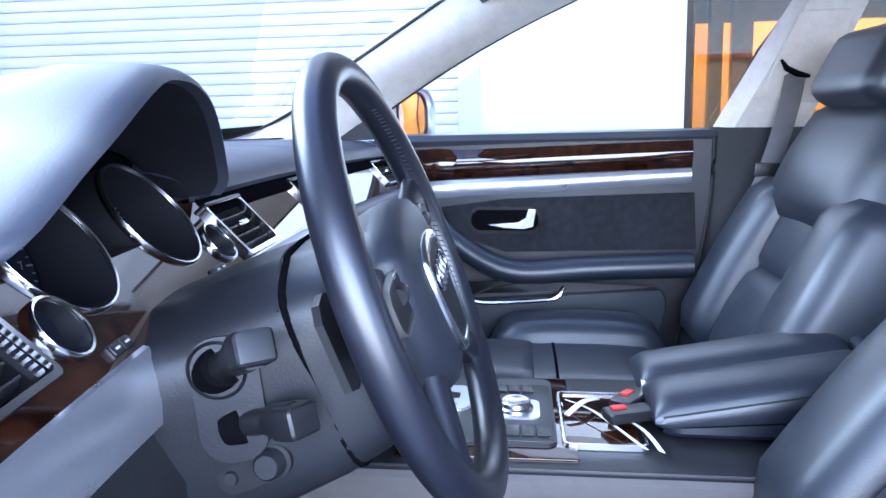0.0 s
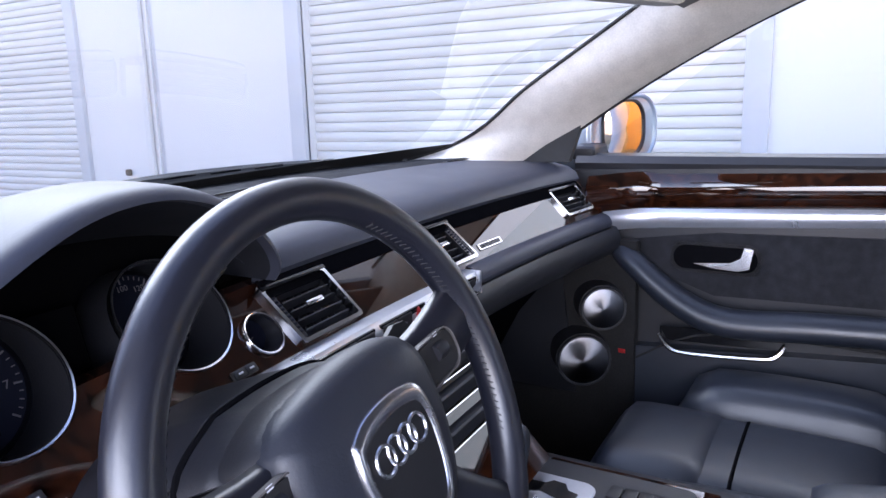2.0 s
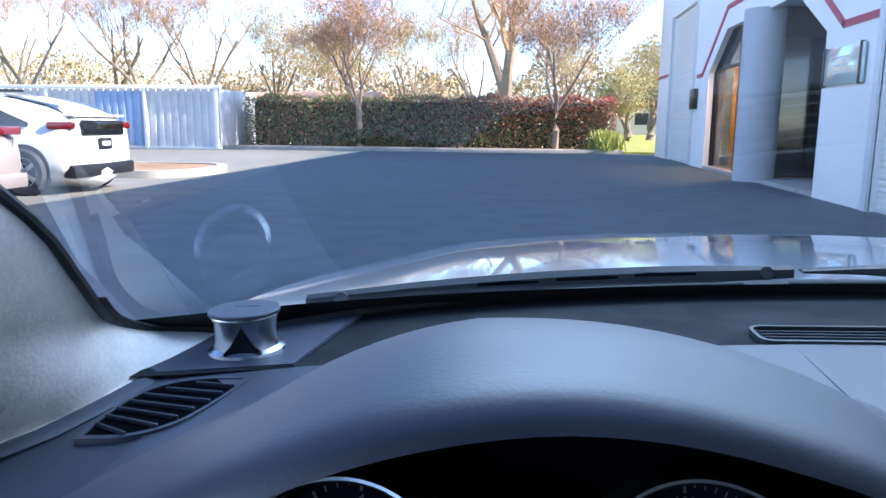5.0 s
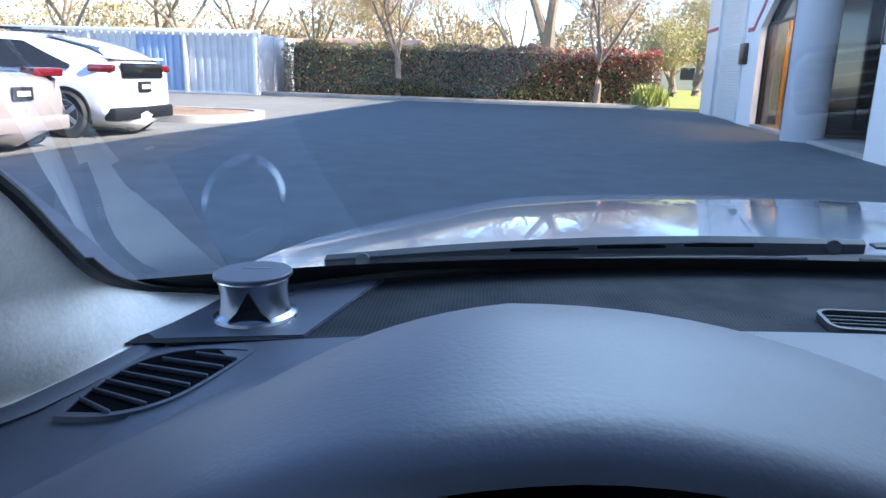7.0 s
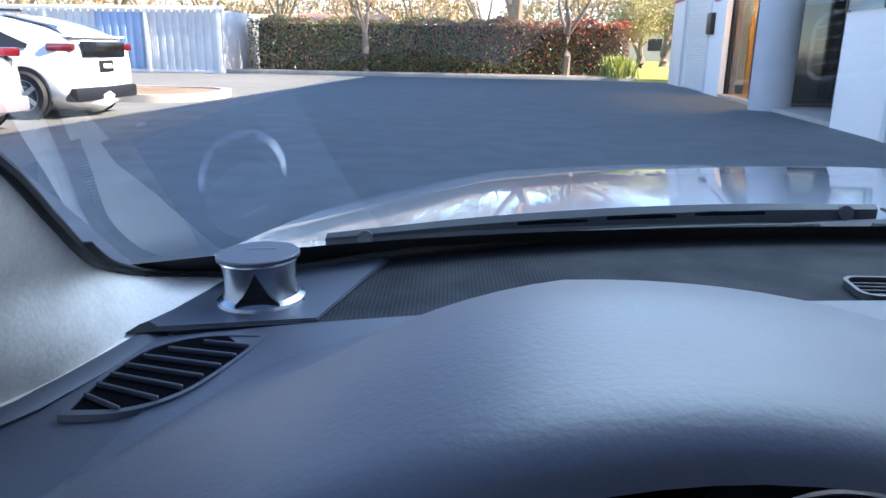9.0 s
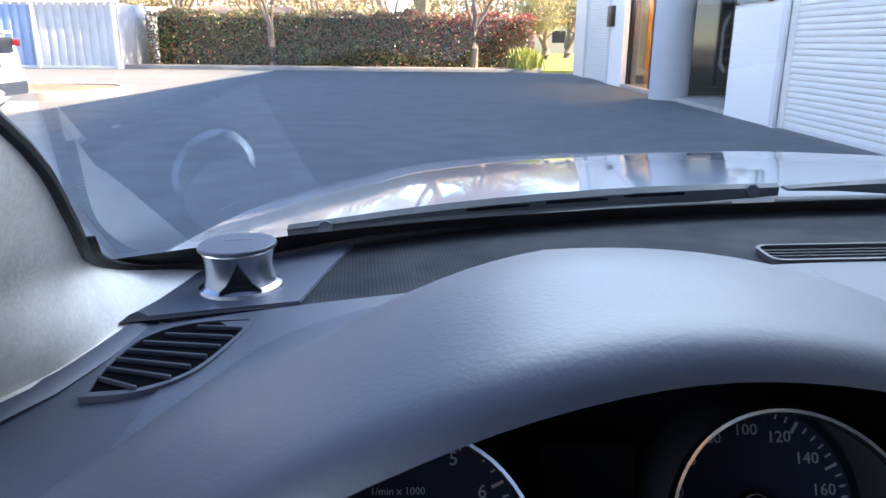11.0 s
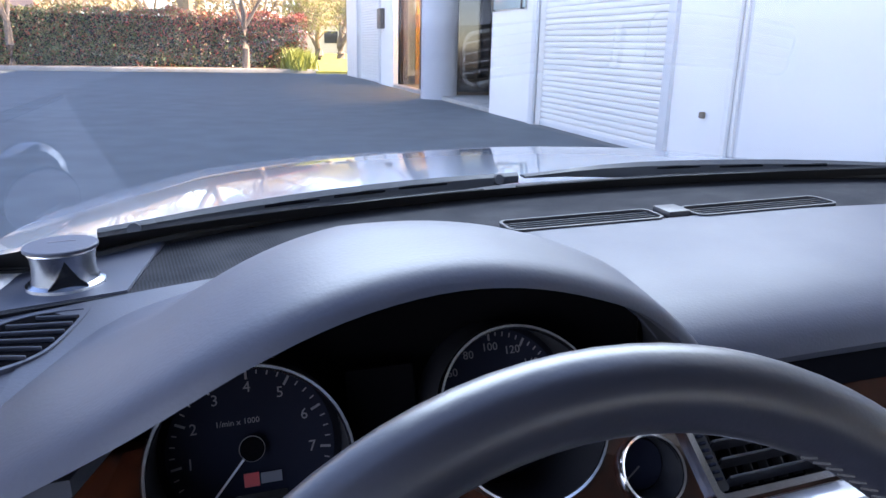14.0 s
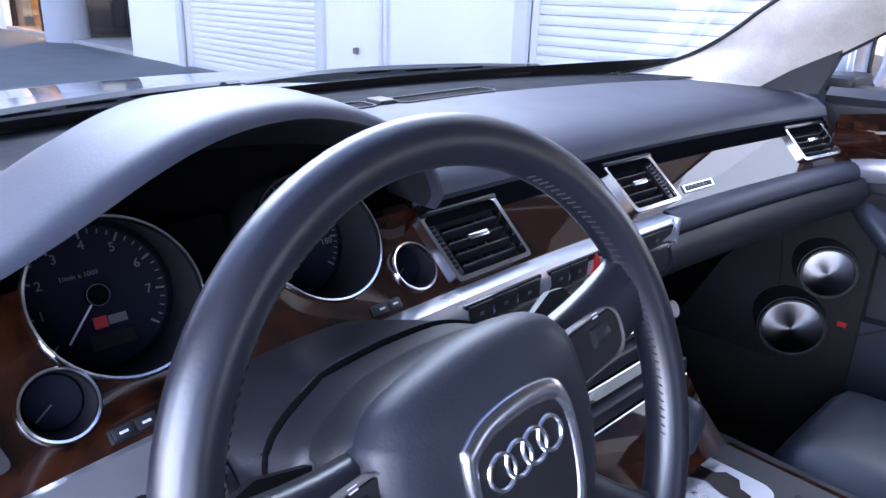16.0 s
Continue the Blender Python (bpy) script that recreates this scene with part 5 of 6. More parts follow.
# centre stack
stack = [(0.004, 0.80), (-0.018, 0.775), (-0.06, 0.70), (-0.11, 0.63), (-0.15, 0.59)]
for seg, material, nm, lb in ((stack[:3], BLACK, "climate_panel", "black climate control panel"), (stack[2:], BURL, "stack_veneer", "burl veneer below the climate panel")):
    part(nm, sheet([[(x, face_y(0.05, 0.815) + dy, z) for dy, z in seg] for x in (-0.09, -0.03, 0.05, 0.11, 0.15)], thick=Vector((0, -0.008, -0.006))), material, dash, lb)
for k, z in enumerate((0.745, 0.715, 0.68)):
    y = face_y(0.05, 0.815) + np.interp(z, [0.59, 0.63, 0.70, 0.768, 0.80], [-0.15, -0.11, -0.06, -0.02, 0.004]) - 0.006
    part("climate_control", box((0.03, y, z), (0.22, 0.02, 0.02), 0.006, 3, Matrix.Rotation(radians(-8), 4, "X")), SOFT, dash, "row of climate controls")
    part("control_trim", box((0.03, y - 0.008, z - 0.013), (0.22, 0.006, 0.003), 0.001, 1), CHROME, dash)
for x in (-0.045, 0.145):
    part("control_knob", lathe([(0, 0.016), (0.011, 0.016), (0.012, 0.0)], 24, Matrix.Translation((x, face_y(0.05, 0.815) - 0.045, 0.735)) @ Matrix.Rotation(radians(60), 4, "X")), CHROME, dash, "chrome temperature knob")

# vents and speaker on the top
dv = spline([Vector((x, y, 0)) for x, y in [(-0.651, 0.300), (-0.6545, 0.330), (-0.653, 0.372), (-0.642, 0.396), (-0.620, 0.4105), (-0.590, 0.4145), (-0.581, 0.408), (-0.590, 0.352), (-0.601, 0.323), (-0.622, 0.305), (-0.651, 0.300)]], 41)[:-1]
DVC = Vector((-0.6195, 0.357, 0))
dvi = [DVC + (p - DVC) * 0.90 for p in dv]
side = part("side_defroster", ring_plate([tuple(p)[:2] for p in dv], [tuple(p)[:2] for p in dvi], 0.0072, Matrix.Translation((0, 0.003, 0.9432))), PAD, dash, "slatted black defroster vent")
# black plate on the uncut pad paints in the shade inside the vent
part("opening", plate([tuple(p)[:2] for p in dvi], 0.001, Matrix.Translation((0, 0.003, 0.9486))), MATT, side)
for k in range(7):
    u = k / 6
    a = Vector((-0.6475 + 0.003 * u + 0.030 * u ** 4, 0.3235 + 0.076 * u - 0.001 * u ** 3, 0.9508))
    b = Vector((-0.6245 + 0.036 * u ** 0.55, 0.3125 + 0.0825 * u ** 1.05, 0.9508))
    a, b = a + (a - b) * 0.10, b + (b - a) * 0.10
    part("slat", box((0, 0, 0), ((b - a).length, 0.0018, 0.0034), 0.0005, 1, Matrix.Translation((a + b) / 2) @ Matrix.Rotation(math.atan2(b.y - a.y, b.x - a.x), 4, "Z")), PAD, side)
for x0, x1 in ((-0.185, 0.005), (0.045, 0.245)):
    cx = (x0 + x1) / 2
    vent = part("windscreen_vent", ring_plate(rounded(x1 - x0, 0.046, 0.012), rounded(x1 - x0 - 0.006, 0.040, 0.010), 0.005, Matrix.Translation((cx, pad_end(cx) + 0.021, 0.949))), SOFT, dash, "slotted windscreen vent")
    # no hole is cut: this black plate is the slot's shade as colour
    part("slot", plate(rounded(x1 - x0 - 0.004, 0.042, 0.010), 0.001, Matrix.Translation((cx, pad_end(cx) + 0.021, 0.9495))), MATT, vent)
    for k in range(4):
        part("vent_bar", box((cx, pad_end(cx) + 0.0085 + 0.0083 * k, 0.9512), (x1 - x0 - 0.008, 0.0020, 0.0016), 0.0006, 1), SOFT, vent)
part("light_sensor", box((0.027, pad_end(0) + 0.022, 0.953), (0.03, 0.036, 0.01), 0.004), SOFT, dash)
part("pad_edge", sheet([[(-p.x - 0.003, p.y, 0.9465), (-p.x + 0.002, p.y, 0.9515), (-p.x + 0.008, p.y, 0.9518), (-p.x + 0.016, p.y, 0.9480)] for p in FOOT[2:]], thick=0.002), PAD, dash, "edge of the pad along the pillar")
part("speaker_plate", plate([(-0.690, 0.408), (-0.556, 0.440), (-0.5365, 0.592), (-0.60, 0.566), (-0.665, 0.505), (-0.705, 0.43)], 0.006, Matrix.Translation((0, 0, 0.9465)), 0.001), PAD, dash, "dark corner plate round the tweeter")
TWEET = mat("polished_alloy", (0.42, 0.44, 0.48), 0.24, 1.0, var=0.03, scale=150)
tm = Matrix.Translation((-0.6085, 0.476, 0.9525)) @ Matrix.Diagonal((0.95, 0.95, 0.75, 1))
tw = part("tweeter", lathe([(0.0, 0.042), (0.0285, 0.042), (0.029, 0.040), (0.0275, 0.034), (0.0265, 0.024), (0.0268, 0.012), (0.0285, 0.006), (0.033, 0.003), (0.034, 0.0)], 56, tm), TWEET, dash, "raised polished tweeter with a dark mouth")
part("tweeter_top", lathe([(0.0, 0.0465), (0.030, 0.0465), (0.031, 0.0455), (0.031, 0.0425), (0.0285, 0.042)], 56, tm), PAD, tw, "dark grey disc")
part("top_print", box((-0.609, 0.484, 0.9876), (0.022, 0.0014, 0.0004), rot=Matrix.Rotation(radians(6), 4, "Z")), DIALPRINT, tw)
part("tweeter_mouth", plate([(-0.0165, 0.005), (-0.008, 0.0035), (0.0, 0.003), (0.008, 0.0035), (0.0165, 0.005), (0.010, 0.013), (0.0045, 0.024), (0.0, 0.034), (-0.0045, 0.024), (-0.010, 0.013)], 0.004, tm @ Matrix.Rotation(radians(14), 4, "Z") @ Matrix.Translation((0, -0.0245, 0)) @ Matrix.Rotation(radians(90), 4, "X")), GLOSS, tw)

# wipers and the scuttle outside the glass
WIPER = mat("satin_black_metal", (0.035, 0.037, 0.042), 0.45, var=0.1, scale=80)


def arm_y(x):
    return 0.745 - 0.30 * x * x


for x0, x1 in ((-0.605, -0.085), (-0.075, 0.525)):
    wp = thing("wiper", "black wiper arm parked at the foot of the windscreen", "wiper", (x0, arm_y(x0), 0.93), group="wipers")
    xs_ = np.linspace(x0, x1, 11)
    rows = []
    for i, x in enumerate(xs_):
        z = 0.9625 - 0.018 * (abs(x) - 0.1)
        h = 0.012 * math.sin(math.pi * min(max(i, 0.6), 9.4) / 10) ** 0.35 * (min(1.0, 0.25 + i / 3.2) if x0 > -0.5 else 1.0)
        rows.append([(x, arm_y(x) - 0.008, z - h), (x, arm_y(x) - 0.009, z + h * 0.5), (x, arm_y(x) - 0.002, z + h), (x, arm_y(x) + 0.008, z + h * 0.6), (x, arm_y(x) + 0.009, z - h)])
    part("arm", caps(sheet(rows, closed=True)), WIPER, wp, sharp=30)
    for k in range(3):
        xa = x0 + (x1 - x0) * (0.40 + 0.165 * k)
        za = 0.9625 - 0.018 * (abs(xa) - 0.1)
        part("slot", box((xa, arm_y(xa) - 0.0072, za + 0.003), (0.072, 0.005, 0.006), 0.002, 1, Matrix.Rotation(-0.6 * xa, 4, "Z") @ Matrix.Rotation(radians(25), 4, "X")), MATT, wp)
    for xa in (x0 + 0.035, x1 - 0.03) if x0 < -0.5 else (x1 - 0.03,):
        part("pivot_cap", lathe([(0, 0.004), (0.007, 0.004), (0.008, 0)], 16, Matrix.Translation((xa, arm_y(xa) - 0.008, 0.9625 - 0.018 * (abs(xa) - 0.1))) @ Matrix.Rotation(radians(75), 4, "X")), SOFT, wp)
    part("blade", tube([(x, y_glass(x) + 0.018, 0.952) for x in np.linspace(x0 - 0.02, x1 - 0.06, 8)], 0.005, 6), RUBBER, wp)
part("scuttle", sheet([[(x, y_glass(x) + dy, z) for dy, z in ((-0.01, 0.940), (0.05, 0.942), (0.11, 0.938))] for x in np.linspace(-0.72, 0.72, 25)], thick=0.004), BLACK, shell, "black plastic scuttle below the wipers")

# ---- steering wheel ----
TURN = 7.0
WC = axes((-0.349, -0.040, 0.859), (1, 0, 0), (0, 0.350, 0.937))
wheel = thing("steering_wheel", "dark leather four-spoke steering wheel with a chrome-framed airbag", "steering wheel", (-0.349, -0.040, 0.859))


def wpt(a, r, z=0.0):
    return WC @ Vector((r * math.cos(a), r * math.sin(a), z))


bm = tube([wpt(a, 0.1885) for a in np.linspace(0, math.tau, 96, endpoint=False)], 0.0162, 20, True, up=WC.to_3x3() @ Vector((0, 0, 1)))
part("rim", bm, RIMLEATHER, wheel, "smooth dark leather rim")
def inner_rim(a, z):
    return wpt(a, 0.1885 - math.sqrt(0.0166 ** 2 - z * z), z)


for a0 in (-20, 116):
    bm = bmesh.new()
    for k in range(42):
        a = radians(a0 + 2.0 * k)
        tube([inner_rim(a, 0.0075), inner_rim(a + 0.010, 0.0050), inner_rim(a + 0.016, 0.0025)], 0.0006, 4, bm=bm)
    part("stitching", bm, THREAD, wheel, "dark cross stitching")


WR = WC
WC = WC @ Matrix.Rotation(radians(TURN), 4, "Z")      # the wheel stands turned a little to the left


def spoke(a_in, r_in, w_in, a_out, w_out, z_in, z_out, nm="spoke"):
    rows = []
    for u in np.linspace(0, 1, 7):
        a = radians(a_in + (a_out - a_in) * u)
        r = r_in + (0.181 - r_in) * u
        w = w_in + (w_out - w_in) * u - 0.008 * math.sin(u * math.pi)
        z = z_in + (z_out - z_in) * u
        c = Vector((r * math.cos(a), r * math.sin(a), z))
        t = Vector((-math.sin(a), math.cos(a), 0))
        rows.append([WC @ (c + t * w * q + Vector((0, 0, h))) for q, h in ((-0.5, -0.004), (-0.4, 0.006), (0, 0.009), (0.4, 0.006), (0.5, -0.004), (0.35, -0.012), (-0.35, -0.012))])
    bm = sheet(rows, closed=True)
    caps(bm)
    return part(nm, bm, RIMLEATHER, wheel, "leather-covered spoke", sharp=85)


for s in (0, 1):
    f = lambda a: 180 - a if s else a
    spoke(f(8), 0.05, 0.075, f(11), 0.062, -0.012, -0.001)
    spoke(f(-50), 0.05, 0.05, f(-47), 0.036, -0.006, 0.0)
    k = -1 if s else 1
    pm = WC @ Matrix.Translation((k * 0.108, 0.018, 0.001))
    pod = part("control_pod", plate(rounded(0.066, 0.036, 0.014), 0.006, pm, 0.002), BLACK, wheel, "black thumb-control pod")
    part("pod_edge", ring_plate(rounded(0.068, 0.038, 0.015), rounded(0.0655, 0.0355, 0.0137), 0.0072, pm), TAUPE, pod, "thin grey edge")
    part("roller", lathe([(0, -0.008), (0.007, -0.008), (0.008, 0), (0.007, 0.008), (0, 0.008)], 20, pm @ Matrix.Translation((0.006, 0.004, 0.005)) @ Matrix.Rotation(math.pi / 2, 4, "Y")), SOFT, pod)
    part("symbol", box((0, 0, 0), (0.006, 0.003, 0.0005), 0, 1, pm @ Matrix.Translation((0.008, 0.018, 0.0065))), WHITE, pod)
    box_m = WC @ Matrix.Translation((k * 0.118, 0.038, -0.0195))
    part("paddle_mark", box((0, 0, 0), (0.008, 0.0014, 0.0004), 0, 1, box_m, box((0, 0, 0), (0.0014, 0.008 if k > 0 else 0.0014, 0.0004), 0, 1, box_m)), WHITE, wheel)
shield = [(-0.086, 0.046), (-0.06, 0.063), (0.0, 0.070), (0.06, 0.063), (0.086, 0.046), (0.093, 0.015), (0.088, -0.03), (0.07, -0.070), (0.038, -0.093), (-0.038, -0.093), (-0.07, -0.070), (-0.088, -0.03), (-0.093, 0.015)]


def pillow(outline, steps, m, cy=0.0):
    rows = [[m @ Vector((x * k, (y - cy) * k + cy, z)) for x, y in outline] for k, z in steps]
    bm = sheet(rows, closed=True)
    return caps(bm)


sh = [tuple(p)[:2] for p in spline([Vector((x, y, 0)) for x, y in shield] + [Vector((*shield[0], 0))], 60)][:-1]
part("airbag_cover", pillow(sh, [(0.94, -0.03), (1.0, -0.012), (0.985, 0.0), (0.93, 0.009), (0.8, 0.015), (0.6, 0.018), (0.3, 0.0195), (0.1, 0.02)], WC), AIRBAG, wheel, "padded airbag cover", sharp=85)
bsh = [(-0.034, 0.030), (-0.02, 0.037), (0, 0.039), (0.02, 0.037), (0.034, 0.030), (0.037, 0.008), (0.031, -0.022), (0.02, -0.040), (0, -0.044), (-0.02, -0.040), (-0.031, -0.022), (-0.037, 0.008)]
bs = [tuple(p * 1.32)[:2] for p in spline([Vector((x, y, 0)) for x, y in bsh] + [Vector((*bsh[0], 0))], 48)][:-1]
bm_f = WC @ Matrix.Translation((0.006, -0.018, 0.0165))
part("badge_frame", sheet([[bm_f @ Vector((x * k, y * k - d * max(0, y) * 4, z)) for x, y in bs] for k, d, z in ((1.0, 0, 0), (0.995, 0, 0.0035), (0.97, 0.004, 0.006), (0.90, 0.012, 0.0068), (0.83, 0.022, 0.006), (0.80, 0.026, 0.003))], closed=True), SATIN, wheel, "satin chrome shield-shaped frame", sharp=60)
part("badge_field", plate([(x * 0.82, y * 0.83) for x, y in bs], 0.003, WC @ Matrix.Translation((0.006, -0.018, 0.0185))), BLACK, wheel)
bm = bmesh.new()
for k in range(4):
    tube([WC @ Vector((0.005 + (k - 1.5) * 0.0148 + 0.0105 * math.cos(a), -0.002 + 0.0105 * math.sin(a), 0.0232)) for a in np.linspace(0, math.tau, 24, endpoint=False)], 0.0016, 6, True, bm=bm, up=WC.to_3x3() @ Vector((0, 0, 1)))
part("emblem", bm, SATIN, wheel, "row of interlocked chrome hoops")

WC = WR
column = thing("steering_column", "dark plastic steering column shroud with stalks", "steering column", (-0.36, 0.08, 0.72))
rows = []
for v, w, zt, zb in ((0.0, 0.098, 0.062, -0.105), (0.02, 0.104, 0.064, -0.115), (0.06, 0.107, 0.066, -0.125), (0.11, 0.115, 0.066, -0.13), (0.18, 0.12, 0.064, -0.13)):
    prof = [(-w * 0.55, zt * 0.93), (0, zt), (w * 0.55, zt * 0.93), (w, zt * 0.45), (w * 1.02, zb * 0.3), (w * 0.9, zb * 0.85), (w * 0.5, zb), (-w * 0.5, zb), (-w * 0.9, zb * 0.85), (-w * 1.02, zb * 0.3), (-w, zt * 0.45)]
    ring_ = spline([Vector((x, y, -0.035 - v)) for x, y in prof + prof[:1]], 56)[:-1]
    rows.append([WC @ q for q in ring_])
bm = sheet(rows, closed=True)
caps(bm)
part("shroud", bm, SOFT, column, sharp=75)
part("seam", tube([WC @ Vector((q.x * 1.0, q.y * 1.0, -0.085)) for q in spline([Vector((x, y, 0)) for x, y in [(-0.107, 0.029), (-0.058, 0.0608), (0, 0.0655), (0.058, 0.0608), (0.107, 0.029)]], 24)], 0.0012, 6), RUBBER, column)
def reach(outline, a):
    """How far a closed outline lies from the origin at the angle a."""
    pol = sorted((math.atan2(y, x), math.hypot(x, y)) for x, y in outline)
    return np.interp(a, [p[0] for p in pol], [p[1] for p in pol], period=math.tau)


front = [tuple(q)[:2] for q in spline([Vector((x, y, 0)) for x, y in [(-0.054, 0.060), (0, 0.065), (0.054, 0.060), (0.098, 0.032), (0.100, -0.03), (0.087, -0.087), (0.047, -0.104), (-0.047, -0.104), (-0.087, -0.087), (-0.100, -0.03), (-0.098, 0.032), (-0.054, 0.060)]], 60)][:-1]
rows = []
for mix, k, z in ((0.0, 0.985, -0.006), (0.1, 1.0, -0.012), (0.35, 1.015, -0.020), (0.7, 1.01, -0.030), (1.0, 1.0, -0.044)):
    rows.append([WC @ (Vector((math.cos(a), math.sin(a), 0)) * k * ((1 - mix) * reach(sh, a - radians(TURN)) + mix * reach(front, a)) + Vector((0, 0, z))) for a in np.linspace(-math.pi, math.pi, 64, endpoint=False)])
part("hub_cowl", sheet(rows, closed=True), SOFT, column, "smooth cowl between column and wheel", sharp=85)
part("stalk_plate", plate(rounded(0.052, 0.098, 0.022), 0.003, axes((-0.468, 0.086, 0.791), (0.12, -0.95, 0.1), (0, 0.35, 0.937))), SOFT, column, "plate carrying the stalks")
for (bx, by, bz), (ex, ey, ez), nm in (((-0.464, 0.094, 0.814), (-0.525, 0.045, 0.85), 1), ((-0.460, 0.078, 0.770), (-0.489, 0.03, 0.785), 2)):
    b, e = Vector((bx, by, bz)), Vector((ex, ey, ez))
    st = part("stalk", tube([b, b.lerp(e, 0.5), b.lerp(e, 0.6), e], [0.012, 0.0095, 0.013, 0.014], 14), BLACK, column, "black control stalk")
    part("socket", tube([b.lerp(e, -0.1), b.lerp(e, 0.12)], [0.021, 0.016], 24), MATT, st)
    part("collar", lathe([(0.0235, 0.004), (0.0215, 0.007), (0.0195, 0.004)], 28, axes(tuple(b + Vector((-0.002, 0, 0))), (0.12, -0.95, 0.1), (0, 0.35, 0.937))), BLACK, st)
    part("end_cap", box((0, 0, 0), (0.028, 0.026, 0.024), 0.005, 3, Matrix.Translation(e) @ (e - b).to_track_quat("Y", "Z").to_matrix().to_4x4()), BLACK, st)
ad = axes((-0.459, 0.072, 0.7315), (0.05, -0.92, 0.38), (0.16, 0.38, 0.92))
adjust = part("adjuster_plate", plate(rounded(0.062, 0.026, 0.0125), 0.006, ad), BLACK, column, "oval plate with the column adjuster")
part("adjuster_knob", lathe([(0, 0.018), (0.009, 0.018), (0.011, 0.015), (0.0125, 0.005)], 24, ad @ Matrix.Translation((0.015, 0, 0))), SOFT, adjust)
part("adjuster_button", lathe([(0, 0.010), (0.005, 0.010), (0.006, 0.005)], 20, ad @ Matrix.Translation((-0.019, 0, 0))), SOFT, adjust)
shroud_w = lambda v: np.interp(v, [0, 0.02, 0.06, 0.11, 0.18], [0.088, 0.098, 0.105, 0.115, 0.12])
part("seam", tube([WC @ Vector((-1.028 * shroud_w(v), 0.002, -0.035 - v)) for v in np.linspace(0.045, 0.178, 8)], 0.0011, 6), RUBBER, column)
gap = [(-0.0566, 0.0605), (0, 0.0655), (0.0566, 0.0605), (0.1045, 0.030), (0.105, -0.0364), (0.0927, -0.103), (0.0515, -0.1215), (-0.0515, -0.1215), (-0.0927, -0.103), (-0.105, -0.0364), (-0.1045, 0.030), (-0.0566, 0.0605)]
# half-sunk black tube carries the groove's shade; the shroud has no gap
part("groove_shade", tube([WC @ q for q in spline([Vector((x * 0.995, y * 0.995, -0.080)) for x, y in gap], 90)[:-1]], 0.0036, 8, True), MATT, column, "black tube painting in the groove's shade behind the wheel's cowl")
for s in (-1, 1):
    blade = [(-0.156, -0.016), (-0.153, 0.036), (-0.144, 0.047), (-0.128, 0.050), (-0.092, 0.038), (-0.090, -0.014), (-0.140, -0.022)]
    blade = [(x, y) for x, y in blade] if s < 0 else [(-x, y) for x, y in reversed(blade)]
    part("shift_paddle", plate(blade, 0.006, WR @ Matrix.Rotation(radians(TURN), 4, "Z") @ Matrix.Translation((0, 0, -0.044))), BLACK, wheel, "dark shift paddle behind the rim")

# ---- passenger's door ----
SPUN = mat("spun_aluminium", (0.25, 0.25, 0.265), 0.34, 1.0, var=0.05, scale=200)
spin = SPUN.node_tree.nodes.new("ShaderNodeTangent")
spin.direction_type, spin.axis = "RADIAL", "X"
SPUN.node_tree.nodes["Principled BSDF"].inputs["Anisotropic"].default_value = 0.9
SPUN.node_tree.links.new(spin.outputs[0], SPUN.node_tree.nodes["Principled BSDF"].inputs["Tangent"])
DX = 0.80
door = thing("passenger_door", "closed passenger's door with burl band and black leather panel", "car door", (DX, -0.2, 0.35))


def dpanel(pts, x=DX, out=0.0, depth=0.02):
    return plate(pts, depth, Matrix(((0, 0, -1, x - out), (1, 0, 0, 0), (0, 1, 0, 0), (0, 0, 0, 1))))


def sill(y):
    return 0.9495 - 0.012 * (y - 0.2)


def dband(za, zb, x_out, bow, mat_, label, y0=0.125, y1=-0.532, nm="band"):
    rows = []
    for u in np.linspace(0, 1, 16):
        y = y0 + (y1 - y0) * u
        a, b = za[0] + (za[1] - za[0]) * u, zb[0] + (zb[1] - zb[0]) * u
        xe = DX - 0.075 * max(0, 1 - u * 6) ** 2
        rows.append([(xe - x_out - bow * math.sin(math.pi * k / 5), y, a + (b - a) * k / 5) for k in range(6)])
    return part(nm, sheet(rows, thick=0.006), mat_, door, label)


ycap = np.linspace(0.20, -0.60, 12)
part("sill_cap", sheet([[(DX + 0.05 - 0.02 * (y > 0.1), y, sill(y) - 0.004), (DX + 0.02, y, sill(y) + 0.004), (DX - 0.01, y, sill(y)), (DX - 0.022, y, sill(y) - 0.014), (DX - 0.018, y, sill(y) - 0.028)] for y in ycap], thick=0.004), SOFT, door, "soft dark sill")
dband((0.838, 0.871), (0.914, 0.938), 0.012, 0.013, BURL, "glossy burl veneer band", y0=0.15, nm="veneer_band")
dband((0.797, 0.840), (0.836, 0.869), 0.014, 0.006, ALU, "satin aluminium band", y0=0.15, nm="metal_band")
part("panel", dpanel([(0.20, 0.35), (0.20, 0.92), (-0.575, 0.945), (-0.575, 0.80), (-0.545, 0.58), (-0.49, 0.35)]), SOFT, door)
part("insert", dpanel([(0.07, 0.73), (0.08, 0.775), (-0.10, 0.80), (-0.54, 0.815), (-0.55, 0.68), (-0.10, 0.67)], DX, 0.02, 0.006), SUEDE, door, "charcoal suede insert")
arm = spline([(DX - 0.03, 0.10, 0.762), (DX - 0.055, 0.06, 0.735), (DX - 0.068, -0.03, 0.668), (DX - 0.075, -0.13, 0.632), (DX - 0.075, -0.30, 0.642), (DX - 0.07, -0.53, 0.651)], 24)
part("armrest", tube(arm, [0.017 + 0.009 * min(1, i / 2) + 0.010 * min(1, i / 12) for i in range(24)], 16, flat=0.8), LEATHER, door, "padded leather armrest")
part("handle_recess", dpanel([(y, z) for y, z in [(a - 0.098, b + 0.748) for a, b in rounded(0.178, 0.066, 0.030, 8)]], DX, 0.022, 0.004), SOFT, door)
